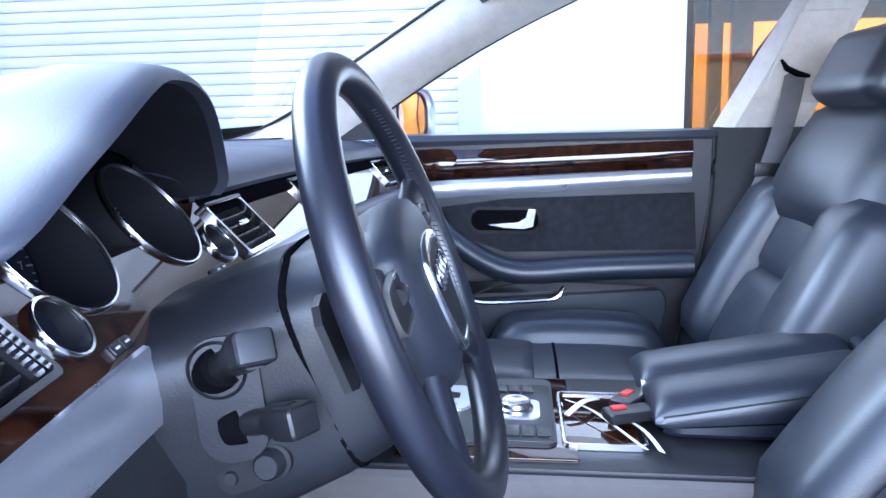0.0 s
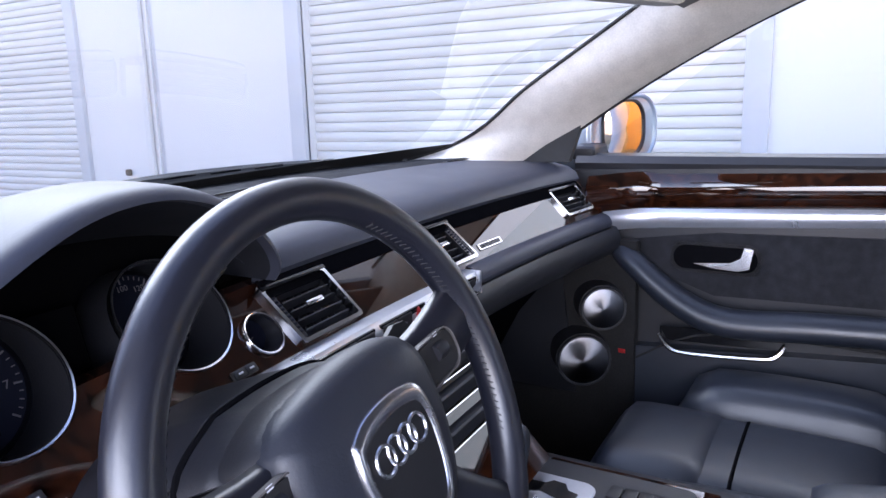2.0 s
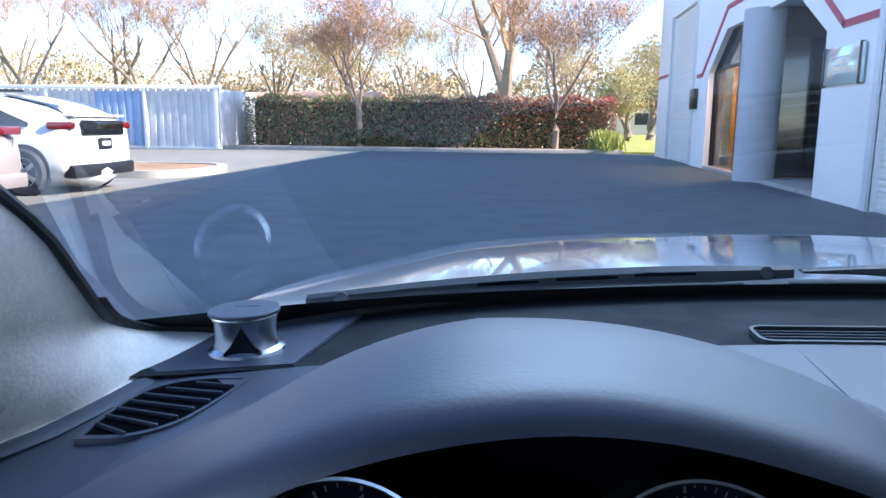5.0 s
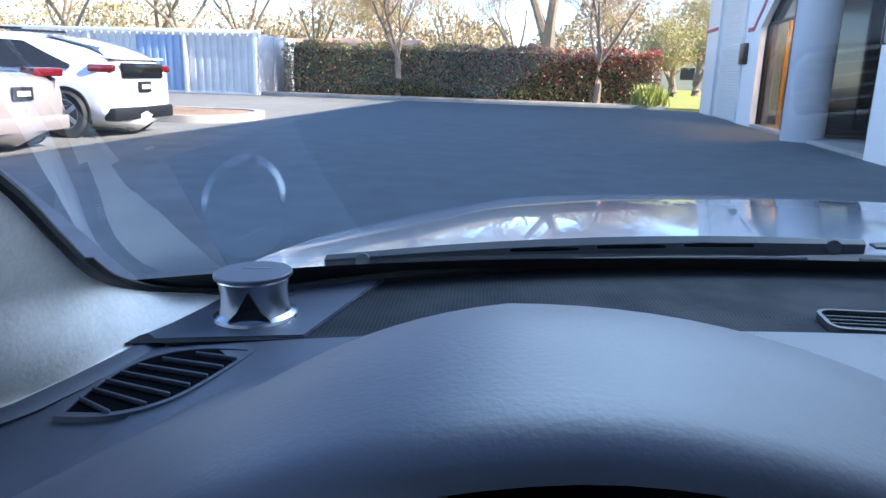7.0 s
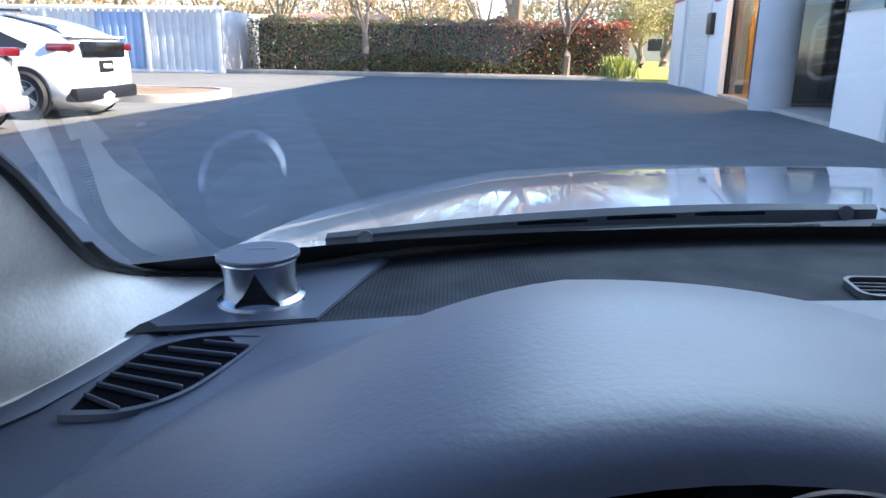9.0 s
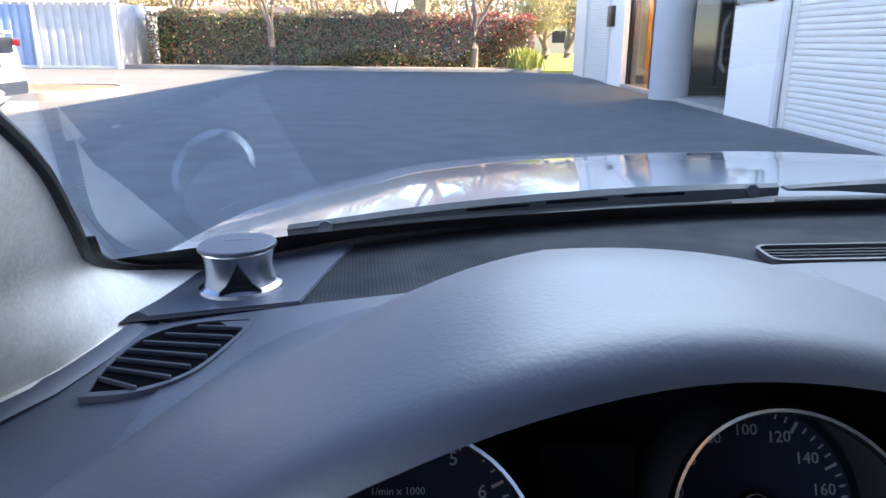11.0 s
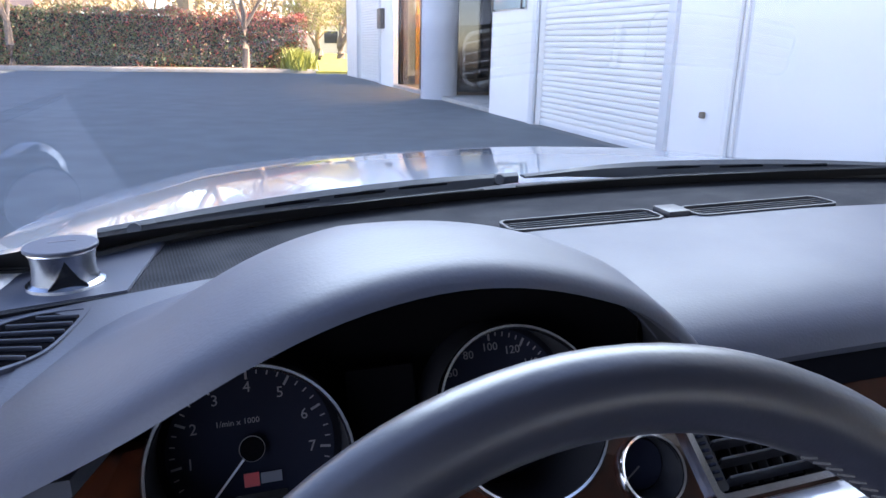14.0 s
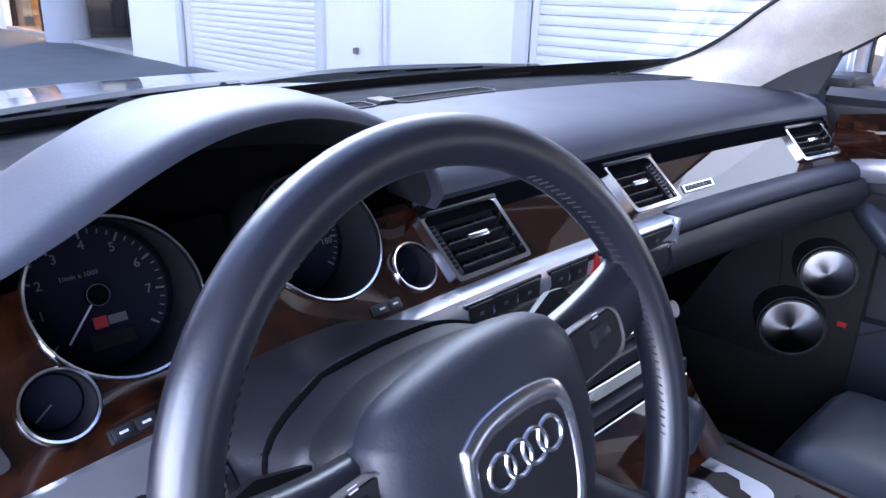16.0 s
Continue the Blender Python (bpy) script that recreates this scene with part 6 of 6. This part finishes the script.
part("recess_floor", dpanel([(y, z) for y, z in [(a - 0.098, b + 0.748) for a, b in rounded(0.162, 0.050, 0.024, 8)]], DX, 0.0225, 0.0045), MATT, door)
part("door_handle", plate([(-0.058, 0.739), (-0.10, 0.731), (-0.145, 0.729), (-0.166, 0.735), (-0.172, 0.776), (-0.155, 0.778), (-0.149, 0.756), (-0.130, 0.745), (-0.09, 0.742)], 0.016, Matrix(((0, 0, -1, DX - 0.03), (1, 0, 0, 0), (0, 1, 0, 0), (0, 0, 0, 1))), 0.004), CHROME, door, "curved chrome handle")
part("lower_pocket", dpanel([(0.08, 0.36), (0.085, 0.545), (-0.47, 0.585), (-0.485, 0.55), (-0.44, 0.36)], DX, 0.02, 0.03), LEATHER, door, "leather-covered door pocket")
part("pocket_lip", tube(spline([(DX - 0.055, 0.0, 0.585), (DX - 0.062, -0.02, 0.56), (DX - 0.065, -0.06, 0.552), (DX - 0.065, -0.19, 0.560), (DX - 0.062, -0.225, 0.568), (DX - 0.055, -0.24, 0.59)], 20), 0.0055, 8), CHROME, door, "slim chrome pocket lip")
part("pocket_slot", dpanel([(0.0, 0.57), (0.0, 0.60), (-0.24, 0.61), (-0.24, 0.58)], DX, 0.05, 0.003), GLOSS, door)
part("reflector", box((DX - 0.045, 0.078, 0.534), (0.03, 0.02, 0.014), 0.002), RED, door, "small red door lamp")
for c, r in (((0.702, 0.108, 0.637), 0.043), ((0.694, 0.147, 0.517), 0.053)):
    sm = axes(c, (0.45, -0.89, 0.0), (0, 0.05, 1))
    sp = part("speaker", lathe([(0, 0.007), (r * 0.1, 0.0068), (r * 0.92, 0.002), (r, 0.001)], 40, sm), SPUN, door, "brushed aluminium speaker grille")
    part("speaker_rim", lathe([(r, -0.01), (r, 0.004), (r + 0.004, 0.004), (r + 0.007, -0.01)], 40, sm), SOFT, sp)
    part("speaker_pod", lathe([(0, -0.004), (r + 0.007, -0.004), (r + 0.010, -0.04), (r + 0.012, -0.085)], 40, sm), SOFT, sp)
part("frame_seal", tube([(DX - 0.004, -0.585, 0.96), (0.745, -0.655, 1.13), (0.68, -0.735, 1.27)], 0.006, 8), RUBBER, door, "black window frame seal")
part("edge_seal", tube(spline([(DX - 0.018, -0.580, 0.945), (DX - 0.018, -0.578, 0.80), (DX - 0.018, -0.548, 0.58), (DX - 0.018, -0.49, 0.36)], 14), 0.005, 8), RUBBER, door)
part("pocket_seam", tube(spline([(DX - 0.05, 0.05, 0.520), (DX - 0.052, -0.10, 0.595), (DX - 0.052, -0.40, 0.60), (DX - 0.052, -0.475, 0.575), (DX - 0.052, -0.472, 0.50), (DX - 0.052, -0.43, 0.40)], 24), 0.0025, 6), RUBBER, door)
pane = part("window_pane", sheet([[(DX + 0.02, 0.18, 0.95), (DX + 0.02, -0.58, 0.955)], [(0.70, -0.22, 1.235), (0.70, -0.64, 1.27)]]), GLASS, door, "clear side window")
pane.visible_shadow = False
part("sail_panel", plate([(0.295, 0.942), (0.188, 0.945), (0.170, 1.0), (0.158, 1.035)], 0.02, Matrix(((0, 0, -1, 0.725), (1, 0, 0, 0), (0, 1, 0, 0), (0, 0, 0, 1)))), RUBBER, door, "black triangle by the door mirror")
part("outer_skin", sheet([[(a, y, z) for a, z in ((0.845, 0.945), (0.90, 0.90), (0.94, 0.72), (0.93, 0.45), (0.90, 0.32))] for y in (0.42, -0.58)], thick=0.01), PAINT, door)

rear_door = thing("rear_door", "closed rear door with a dark panel", "car door", (DX, -1.1, 0.35))
part("panel", dpanel([(-0.60, 0.35), (-0.60, 0.945), (-1.6, 0.96), (-1.6, 0.35)]), SOFT, rear_door)
part("outer_skin", sheet([[(a, y, z) for a, z in ((0.845, 0.945), (0.90, 0.90), (0.94, 0.72), (0.93, 0.45), (0.90, 0.32))] for y in (-0.6, -1.74)], thick=0.01), PAINT, rear_door)
part("window_pane", sheet([[(DX + 0.02, -0.75, 0.955), (DX + 0.02, -1.6, 0.96)], [(0.70, -0.78, 1.27), (0.70, -1.4, 1.25)]]), GLASS, rear_door).visible_shadow = False
part("outer_skin", sheet([[(-a, y, z) for a, z in ((0.845, 0.945), (0.90, 0.90), (0.94, 0.72), (0.93, 0.45), (0.90, 0.32))] for y in (-0.8, -1.74)], thick=0.01), PAINT, rear_door)

# centre pillar with the belt
post = thing("centre_pillar", "pale grey centre pillar lining over a black lower cover", "pillar", (0.76, -0.68, 0.4))
part("upper_lining", sheet([[(0.80, -0.585, 0.965), (0.765, -0.62, 0.965), (0.76, -0.70, 0.965), (0.80, -0.78, 0.965)], [(0.74, -0.66, 1.13), (0.705, -0.69, 1.13), (0.70, -0.75, 1.13), (0.735, -0.82, 1.13)], [(0.68, -0.735, 1.28), (0.65, -0.75, 1.28), (0.645, -0.81, 1.28), (0.67, -0.86, 1.28)]], thick=0.01), PILLAR, post, "pale grey upper lining")
part("lower_cover", sheet([[(0.82, -0.45 - 0.13 * min(1, max(0, (z - 0.35) / 0.3)), z), (0.765, -0.60, z), (0.755, -0.70, z), (0.80, -0.78, z)] for z in (0.964, 0.35)], thick=0.01), RUBBER, post)
gm = axes((0.7005, -0.735, 1.10), (0, -1, 0), (-0.34, 0, 0.94))
part("guide_panel", plate([(-0.030, 0.105), (-0.022, 0.110), (0.070, 0.112), (0.076, 0.104), (0.054, -0.080), (0.046, -0.088), (-0.070, -0.076), (-0.077, -0.066)], 0.006, gm, 0.002), PILLAR, post, "pale height-adjuster panel")
part("belt_slot", tube([gm @ Vector(p) for p in ((-0.050, 0.010, 0.008), (-0.036, -0.008, 0.010), (-0.012, -0.020, 0.010), (0.014, -0.026, 0.009))], [0.003, 0.006, 0.007, 0.004], 10), MATT, post, "curved dark belt slot")
belt = thing("seat_belt", "dark grey seat belt hanging from the centre pillar", "seat belt", (0.68, -0.6, 0.5))
bpts = spline([(0.704, -0.722, 1.082), (0.690, -0.706, 1.0), (0.676, -0.672, 0.88), (0.662, -0.612, 0.72), (0.655, -0.565, 0.6)], 14)
part("webbing", sheet([[p + Vector((0.002, 0.022, 0)), p + Vector((-0.004, 0, 0)), p + Vector((0.002, -0.022, 0))] for p in bpts], thick=0.0015), BELT, belt)
part("tongue", box((0.674, -0.668, 0.875), (0.012, 0.06, 0.03), 0.005), BLACK, belt)


# ---- seats ----
def seat(name, label, cx, y_front, y_back, recline=0.45):
    st = thing(name, label, "car seat", (cx, y_back + 0.2, 0.25), group="front seats")
    L = y_front - y_back
    w = 0.26

    def cushion(x0, x1, ya, yb, zt, thick, bulge, nm, label=""):
        rows = []
        for v in np.linspace(0, 1, 12):
            y = ya + (yb - ya) * v
            e = min(1, min(v, 1 - v) * 4.5)
            row = []
            for u in np.linspace(0, 1, 12):
                f = min(1, min(u, 1 - u) * 4.5)
                x = x0 + (x1 - x0) * u
                row.append((x, y, zt - thick * (1 - math.sqrt(max(0, 1 - (1 - f) ** 2)) * math.sqrt(max(0, 1 - (1 - e) ** 2))) + bulge * math.sin(u * math.pi) * math.sin(v * math.pi)))
            rows.append(row)
        part(nm, sheet(rows, thick=0.02), LEATHER, st, label, sharp=60)

    up = 0.02 if cx > 0 else 0.0
    cushion(cx - 0.17, cx + 0.17, y_front - 0.02, y_back, 0.495 + up, 0.10, 0.012, "cushion_rear")
    cushion(cx - 0.165, cx + 0.165, y_front + 0.03, y_front - 0.20, 0.505 + up, 0.12, 0.010, "cushion_front", "thigh support")
    for s in (-1, 1):
        at, half = (0.235, 0.088) if s * cx > 0 else (0.205, 0.055)      # the bolster by the door is the broader one
        cushion(cx + s * at - half, cx + s * at + half, y_front - 0.05, y_back, 0.518 + up, 0.10, 0.015, "cushion_bolster", "raised side bolster")
    part("cushion_base", box((cx, (y_front + y_back) / 2, 0.37), (0.5, L, 0.14), 0.03), SOFT, st)
    part("valance", box((cx, (y_front + y_back) / 2, 0.29), (0.44, L * 0.9, 0.08), 0.01), BLACK, st)
    v = 0.185 / (L - 0.02)
    seam = []
    for x in np.linspace(-0.150, 0.150, 21):
        u = x / 0.34 + 0.5
        f = min(1, min(u, 1 - u) * 4.5)
        seam.append((cx + x, y_front - 0.205, 0.4945 + up - 0.10 * (1 - math.sqrt(1 - (1 - f) ** 2)) + 0.012 * math.sin(u * math.pi) * math.sin(v * math.pi)))
    part("cushion_seam", tube(seam, 0.003, 8), MATT, st)
    # backrest
    bm_ = Matrix.Translation((cx, y_back - 0.10, 0.47)) @ Matrix.Rotation(recline, 4, "X") @ Matrix.Diagonal((1, 1, 0.86, 1))

    def back(x0, x1, z0, z1, out, thick, bulge, nm, label=""):
        rows = []
        for v in np.linspace(0, 1, 14):
            z = z0 + (z1 - z0) * v
            e = math.sqrt(max(0, 1 - (1 - min(1, min(v, 1 - v) * 7)) ** 2))
            row = []
            for u in np.linspace(0, 1, 12):
                f = math.sqrt(max(0, 1 - (1 - min(1, min(u, 1 - u) * 5)) ** 2))
                taper = 1 - 0.16 * max(0, v - 0.55)
                row.append(bm_ @ Vector(((x0 + (x1 - x0) * u) * taper, out - thick * (1 - e * f) + bulge * math.sin(u * math.pi) * math.sin(v * math.pi), z)))
            rows.append(row)
        part(nm, sheet(rows, thick=0.02), LEATHER, st, label, sharp=60)

    back(-0.165, 0.165, 0.02, 0.25, 0.058, 0.08, 0.012, "lumbar_pad")
    back(-0.165, 0.165, 0.245, 0.46, 0.052, 0.08, 0.010, "back_pad")
    back(-0.262, 0.262, 0.375, 0.66, 0.078, 0.12, 0.020, "shoulder_pad")
    for s in (-1, 1):
        back(s * 0.205 - 0.07, s * 0.205 + 0.07, 0.0, 0.47, 0.094, 0.13, 0.014, "back_bolster", "deep side bolster")
    part("backrest_shell", box((0, 0, 0), (0.5, 0.10, 0.62), 0.04, 3, bm_ @ Matrix.Translation((0, -0.05, 0.31))), SOFT, st)
    head = part("headrest", box((0, 0, 0), (0.27, 0.11, 0.165), 0.045, 4, bm_ @ Matrix.Translation((0, 0.10, 0.715))), LEATHER, st, "leather headrest")
    for s in (-1, 1):
        part("post", tube([bm_ @ Vector((s * 0.07, 0.0, 0.6)), bm_ @ Vector((s * 0.07, 0.01, 0.72))], 0.006, 8), CHROME, head)
    return st


seat("front_seat", "black leather passenger seat with deep side bolsters", 0.42, 0.0, -0.48)
seat("front_seat", "black leather driver's seat beside the console", -0.37, 0.0, -0.385, 0.62)

# ---- centre console ----
cons = thing("centre_console", "dark console with gear gate, controls and burl tray", "console", (0.05, -0.3, 0.25))
part("housing", sheet([[(-0.125, y, 0.30), (-0.122, y, 0.50), (-0.118, y, 0.545), (-0.105, y, 0.558), (0.20, y, 0.558), (0.215, y, 0.545), (0.22, y, 0.30)] for y in (0.10, -0.1, -0.3, -0.85)], thick=0.01), TAUPE, cons, "soft console sides")
part("top_rim", box((0.05, -0.38, 0.556), (0.325, 0.95, 0.010), 0.004), SOFT, cons, "soft black console rim")
part("top", box((0.05, -0.09, 0.560), (0.29, 0.24, 0.012), 0.004), BURL, cons, "burl-framed control top")
part("top_plate", plate([(x + 0.0575, y - 0.073) for x, y in rounded(0.245, 0.222, 0.016)], 0.004, Matrix.Translation((0, 0, 0.5665)), 0.0015), SOFT, cons, "dark plate round the gate and controls")
gate = part("gear_gate", plate(rounded(0.098, 0.118, 0.02), 0.006, Matrix.Translation((0.085, -0.002, 0.568)), 0.002), ALU, cons, "satin aluminium gear gate")
part("gate_slot", plate([(-0.012, -0.045), (0.006, -0.045), (0.010, -0.030), (0.024, -0.022), (0.026, -0.004), (0.016, 0.004), (0.014, 0.045), (-0.010, 0.045), (-0.014, 0.020), (-0.006, 0.004), (-0.014, -0.020)], 0.002, Matrix.Translation((0.092, 0.002, 0.5732))), GLOSS, gate)
for k, ch in enumerate("NDS"):
    letters(ch, 0.008, Matrix.Translation((0.056, 0.005 - 0.022 * k, 0.5743)), BLACK, gate)
lever = thing("gear_lever", "black leather gear lever with a rounded grip", "gear lever", (0.07, 0.03, 0.57))
part("stem", tube([(0.07, 0.03, 0.56), (0.08, 0.045, 0.60)], 0.012, 12), CHROME, lever)
part("grip", tube(spline([(0.08, 0.045, 0.592), (0.095, 0.055, 0.625), (0.12, 0.06, 0.645)], 8), [0.018, 0.022, 0.026, 0.028, 0.029, 0.028, 0.024, 0.012], 16), LEATHER, lever)
panel = part("control_panel", box((0.045, -0.128, 0.5675), (0.205, 0.105, 0.010), 0.003), SOFT, cons, "grey media control panel")
part("knob_seat", plate(rounded(0.070, 0.070, 0.012), 0.0025, Matrix.Translation((0.045, -0.128, 0.572))), ALU, panel)
part("rotary_knob", lathe([(0, 0.0125), (0.014, 0.0125), (0.0165, 0.0140), (0.0195, 0.0140), (0.0215, 0.0125), (0.0225, 0.006), (0.0255, 0.004), (0.0265, 0.0)], 40, Matrix.Translation((0.045, -0.128, 0.574))), SATIN, panel, "chrome rotary knob")
part("small_knob", lathe([(0, 0.012), (0.008, 0.012), (0.010, 0.010), (0.011, 0.0)], 24, Matrix.Translation((-0.026, -0.085, 0.572))), CHROME, panel, "small chrome knob")
for k in range(4):
    part("key", box((-0.03, -0.105 - 0.0205 * k + 0.001, 0.574), (0.03, 0.018, 0.004), 0.0015), BLACK, panel)
    part("key", box((0.125, -0.085 - 0.0205 * k, 0.574), (0.03, 0.018, 0.004), 0.0015), BLACK, panel)
tray = part("ash_tray", box((0.035, -0.245, 0.562), (0.18, 0.10, 0.012), 0.004), BURL, cons, "burl tray lid")
part("tray_frame", ring_plate(rounded(0.186, 0.111, 0.01), rounded(0.180, 0.105, 0.008), 0.0085, Matrix.Translation((0.035, -0.247, 0.562))), SATIN, tray)
# a front shoulder of the console that rises into the dash, and the carpet below its edge
part("shoulder", sheet([[(-0.125, y, 0.30), (-0.122, y, z - 0.06), (-0.116, y, z - 0.014), (-0.102, y, z), (0.20, y, z), (0.214, y, z - 0.014), (0.22, y, 0.30)] for y, z in ((0.098, 0.557), (0.16, 0.60), (0.22, 0.66), (0.30, 0.70), (0.42, 0.72))], thick=0.01), TAUPE, cons, "soft console side below the dash")
part("tunnel_carpet", sheet([[(-0.129, y, 0.25), (-0.130, y, z - 0.012), (-0.127, y, z)] for y, z in ((0.42, 0.60), (0.281, 0.522), (0.23, 0.497), (0.182, 0.481), (0.09, 0.472), (-0.011, 0.47), (-0.4, 0.468))], thick=0.004), CARPET, cons, "dark carpet on the tunnel")


def arm_line(y):
    """Seam and lower edge of the armrest's padding at y."""
    return np.interp(y, [-0.86, -0.62, -0.56, -0.32], [0.656, 0.650, 0.642, 0.597]), np.interp(y, [-0.86, -0.575, -0.32], [0.614, 0.604, 0.583])


rest = part("armrest", sheet([[(0.090 + sx * 0.116 * k, y, z) for sx, z in ((-0.93, 0.566), (-1, 0.574), (-1.0, arm_line(y)[1] - 0.004), (1.0, arm_line(y)[1] - 0.004), (1, 0.574), (0.93, 0.566))] for y, k in ((-0.330, 0.86), (-0.336, 0.94), (-0.352, 0.99), (-0.40, 1.0), (-0.62, 1.0), (-0.85, 1.0))], closed=True), LEATHER, cons, "padded black leather armrest", sharp=40)
for x0, x1 in ((-0.030, 0.087), (0.210, 0.0905)):
    rows = []
    for v in (0.0, 0.004, 0.012, 0.025, 0.045, 0.08, 0.16, 0.3, 0.5, 0.7, 0.85, 0.93, 0.97, 0.99, 1.0):
        y = -0.314 - 0.30 * v
        zs, zb = arm_line(y)
        e = math.sqrt(max(0.0, 1 - (1 - min(1.0, v / 0.08)) ** 2)) if v < 0.5 else math.sqrt(max(0.0, 1 - (1 - min(1.0, (1 - v) / 0.06)) ** 2))
        o = x1 - x0
        lift = 0.024 * e
        side = [(0.012 * (1 - e), zb + 0.006 * (1 - e)), (-0.022, (zb + zs) / 2), (0.0 + 0.02 * (1 - e), zs - 0.002), (0.012, zs), (0.035, zs + 0.30 * lift), (0.11, zs + 0.68 * lift), (0.25, zs + 0.92 * lift), (0.45, zs + lift), (0.68, zs + lift), (0.85, zs + 0.86 * lift), (0.95, zs + 0.55 * lift), (1.0, zs + 0.15 * lift), (1.0, zb)]
        rows.append([(x0 + o * u, y, z) for u, z in side])
    bm = sheet(rows, closed=True)
    caps(bm)
    bmesh.ops.recalc_face_normals(bm, faces=bm.faces)
    lid = part("lid", bm, LEATHER, rest, "padded leather lid", sharp=50)
    part("seam", tube([(x0 + (x1 - x0) * 0.006, y, arm_line(y)[0] + 0.0005) for y in np.linspace(-0.325, -0.60, 14)], 0.0013, 6), RUBBER, lid)
part("hinge_pad", box((0.09, -0.74, 0.643), (0.235, 0.235, 0.055), 0.02, 4), LEATHER, rest, "leather pad behind the lids")
part("release_button", box((0.088, -0.317, 0.598), (0.016, 0.008, 0.018), 0.003), CHROME, rest, "chrome release button")
keys = thing("key_fob", "black car key with a red button on the console tray", "key", (0.05, -0.29, 0.575))
part("case", box((0, 0, 0), (0.035, 0.07, 0.016), 0.006, 3, Matrix.Translation((0.06, -0.295, 0.588)) @ Matrix.Rotation(radians(55), 4, "Z")), BLACK, keys)
part("red_button", box((0, 0, 0), (0.012, 0.022, 0.004), 0.0015, 2, Matrix.Translation((0.062, -0.29, 0.597)) @ Matrix.Rotation(radians(55), 4, "Z")), RED, keys)
part("case", box((0, 0, 0), (0.035, 0.07, 0.016), 0.006, 3, Matrix.Translation((0.005, -0.285, 0.588)) @ Matrix.Rotation(radians(20), 4, "Z")), BLACK, keys)
part("red_button", box((0, 0, 0), (0.012, 0.022, 0.004), 0.0015, 2, Matrix.Translation((0.006, -0.27, 0.597)) @ Matrix.Rotation(radians(20), 4, "Z")), RED, keys)
for pts in ([(0.075, -0.205, 0.578), (0.03, -0.235, 0.583), (-0.02, -0.265, 0.579), (-0.07, -0.295, 0.573)], [(0.085, -0.25, 0.578), (0.05, -0.225, 0.586), (0.02, -0.20, 0.578)], [(0.02, -0.27, 0.582), (-0.03, -0.30, 0.58), (-0.075, -0.315, 0.572)]):
    part("strap", sheet([[p + Vector((0.003, 0.0035, 0)), p - Vector((0.003, 0.0035, 0))] for p in spline(pts, 10)], thick=0.0015), WHITE, keys, "white lanyard strap")

# ---- mirrors ----
rear_mirror = thing("rearview_mirror", "grey-framed interior mirror on the windscreen", "mirror", (0.06, -0.08, 1.25))
mm = axes((0.058, -0.095, 1.235), (0.90, -0.42, -0.02), (0.02, 0.1, 1.0))
part("frame", pillow([(x, y) for x, y in rounded(0.235, 0.085, 0.025, 6)], [(0.8, -0.03), (0.95, -0.02), (1.0, -0.005), (0.985, 0.004), (0.93, 0.005)], mm), PILLAR, rear_mirror, "pale grey frame")
part("glass", plate(rounded(0.215, 0.068, 0.02, 6), 0.002, mm @ Matrix.Translation((0, 0, 0.0045))), MIRROR, rear_mirror, "mirror glass")
part("stem", tube([(0.06, -0.08, 1.25), (0.04, 0.02, 1.29)], 0.014, 12), PILLAR, rear_mirror)
sensor = thing("sensor_pod", "pale grey sensor cover behind the mirror", "sensor", (0.03, 0.08, 1.235))
part("cover", box((0, 0, 0), (0.07, 0.10, 0.035), 0.012, 3, Matrix.Translation((0.03, 0.075, 1.248)) @ Matrix.Rotation(radians(-25), 4, "X")), PILLAR, sensor)
outm = thing("door_mirror", "silver door mirror on the passenger's side", "mirror", (0.98, 0.12, 0.95))
om = axes((0.978, 0.165, 0.992), (0.94, -0.34, 0), (0, 0.03, 1))
part("housing", pillow(rounded(0.285, 0.166, 0.068, 6), [(0.35, -0.085), (0.75, -0.07), (0.95, -0.04), (1.0, -0.006), (0.985, 0.004), (0.95, 0.010), (0.90, 0.012), (0.86, 0.008)], om @ Matrix.Translation((0.014, 0, 0))), PAINT, outm, "silver mirror housing")
part("glass", pillow(rounded(0.158, 0.124, 0.045, 6), [(1.0, 0.0055)] + [(k / 8, 0.0062 + 0.0030 * (1 - (k / 8) ** 2)) for k in range(8, 0, -1)], om @ Matrix.Translation((0.012, 0.002, 0.003))), MIRROR, outm, "mirror glass")
part("glass_rim", ring_plate(rounded(0.168, 0.134, 0.050, 6), rounded(0.157, 0.123, 0.045, 6), 0.006, om @ Matrix.Translation((0.012, 0.002, 0.007))), BLACK, outm)
part("arm", box((0.84, 0.19, 0.955), (0.10, 0.06, 0.03), 0.012, 3), BLACK, outm)

# ---- floor ----
floor = thing("cabin_floor", "dark carpeted cabin floor", "floor", (0, -0.4, 0.22), kind="structure")
part("carpet", box((0, -0.6, 0.23), (1.56, 2.2, 0.03)), CARPET, floor)
part("bulkhead", box((0, 0.60, 0.5), (1.5, 0.04, 0.6)), CARPET, floor)
part("rear_bulkhead", box((0, -1.72, 0.6), (1.5, 0.06, 0.75)), LEATHER, floor)
part("parcel_shelf", box((0, -2.0, 0.97), (1.4, 0.6, 0.03)), PAD, floor)
for s in (-1, 1):
    part("kick_panel", box((s * 0.755, 0.33, 0.45), (0.03, 0.56, 0.66), 0.01), CARPET, floor)
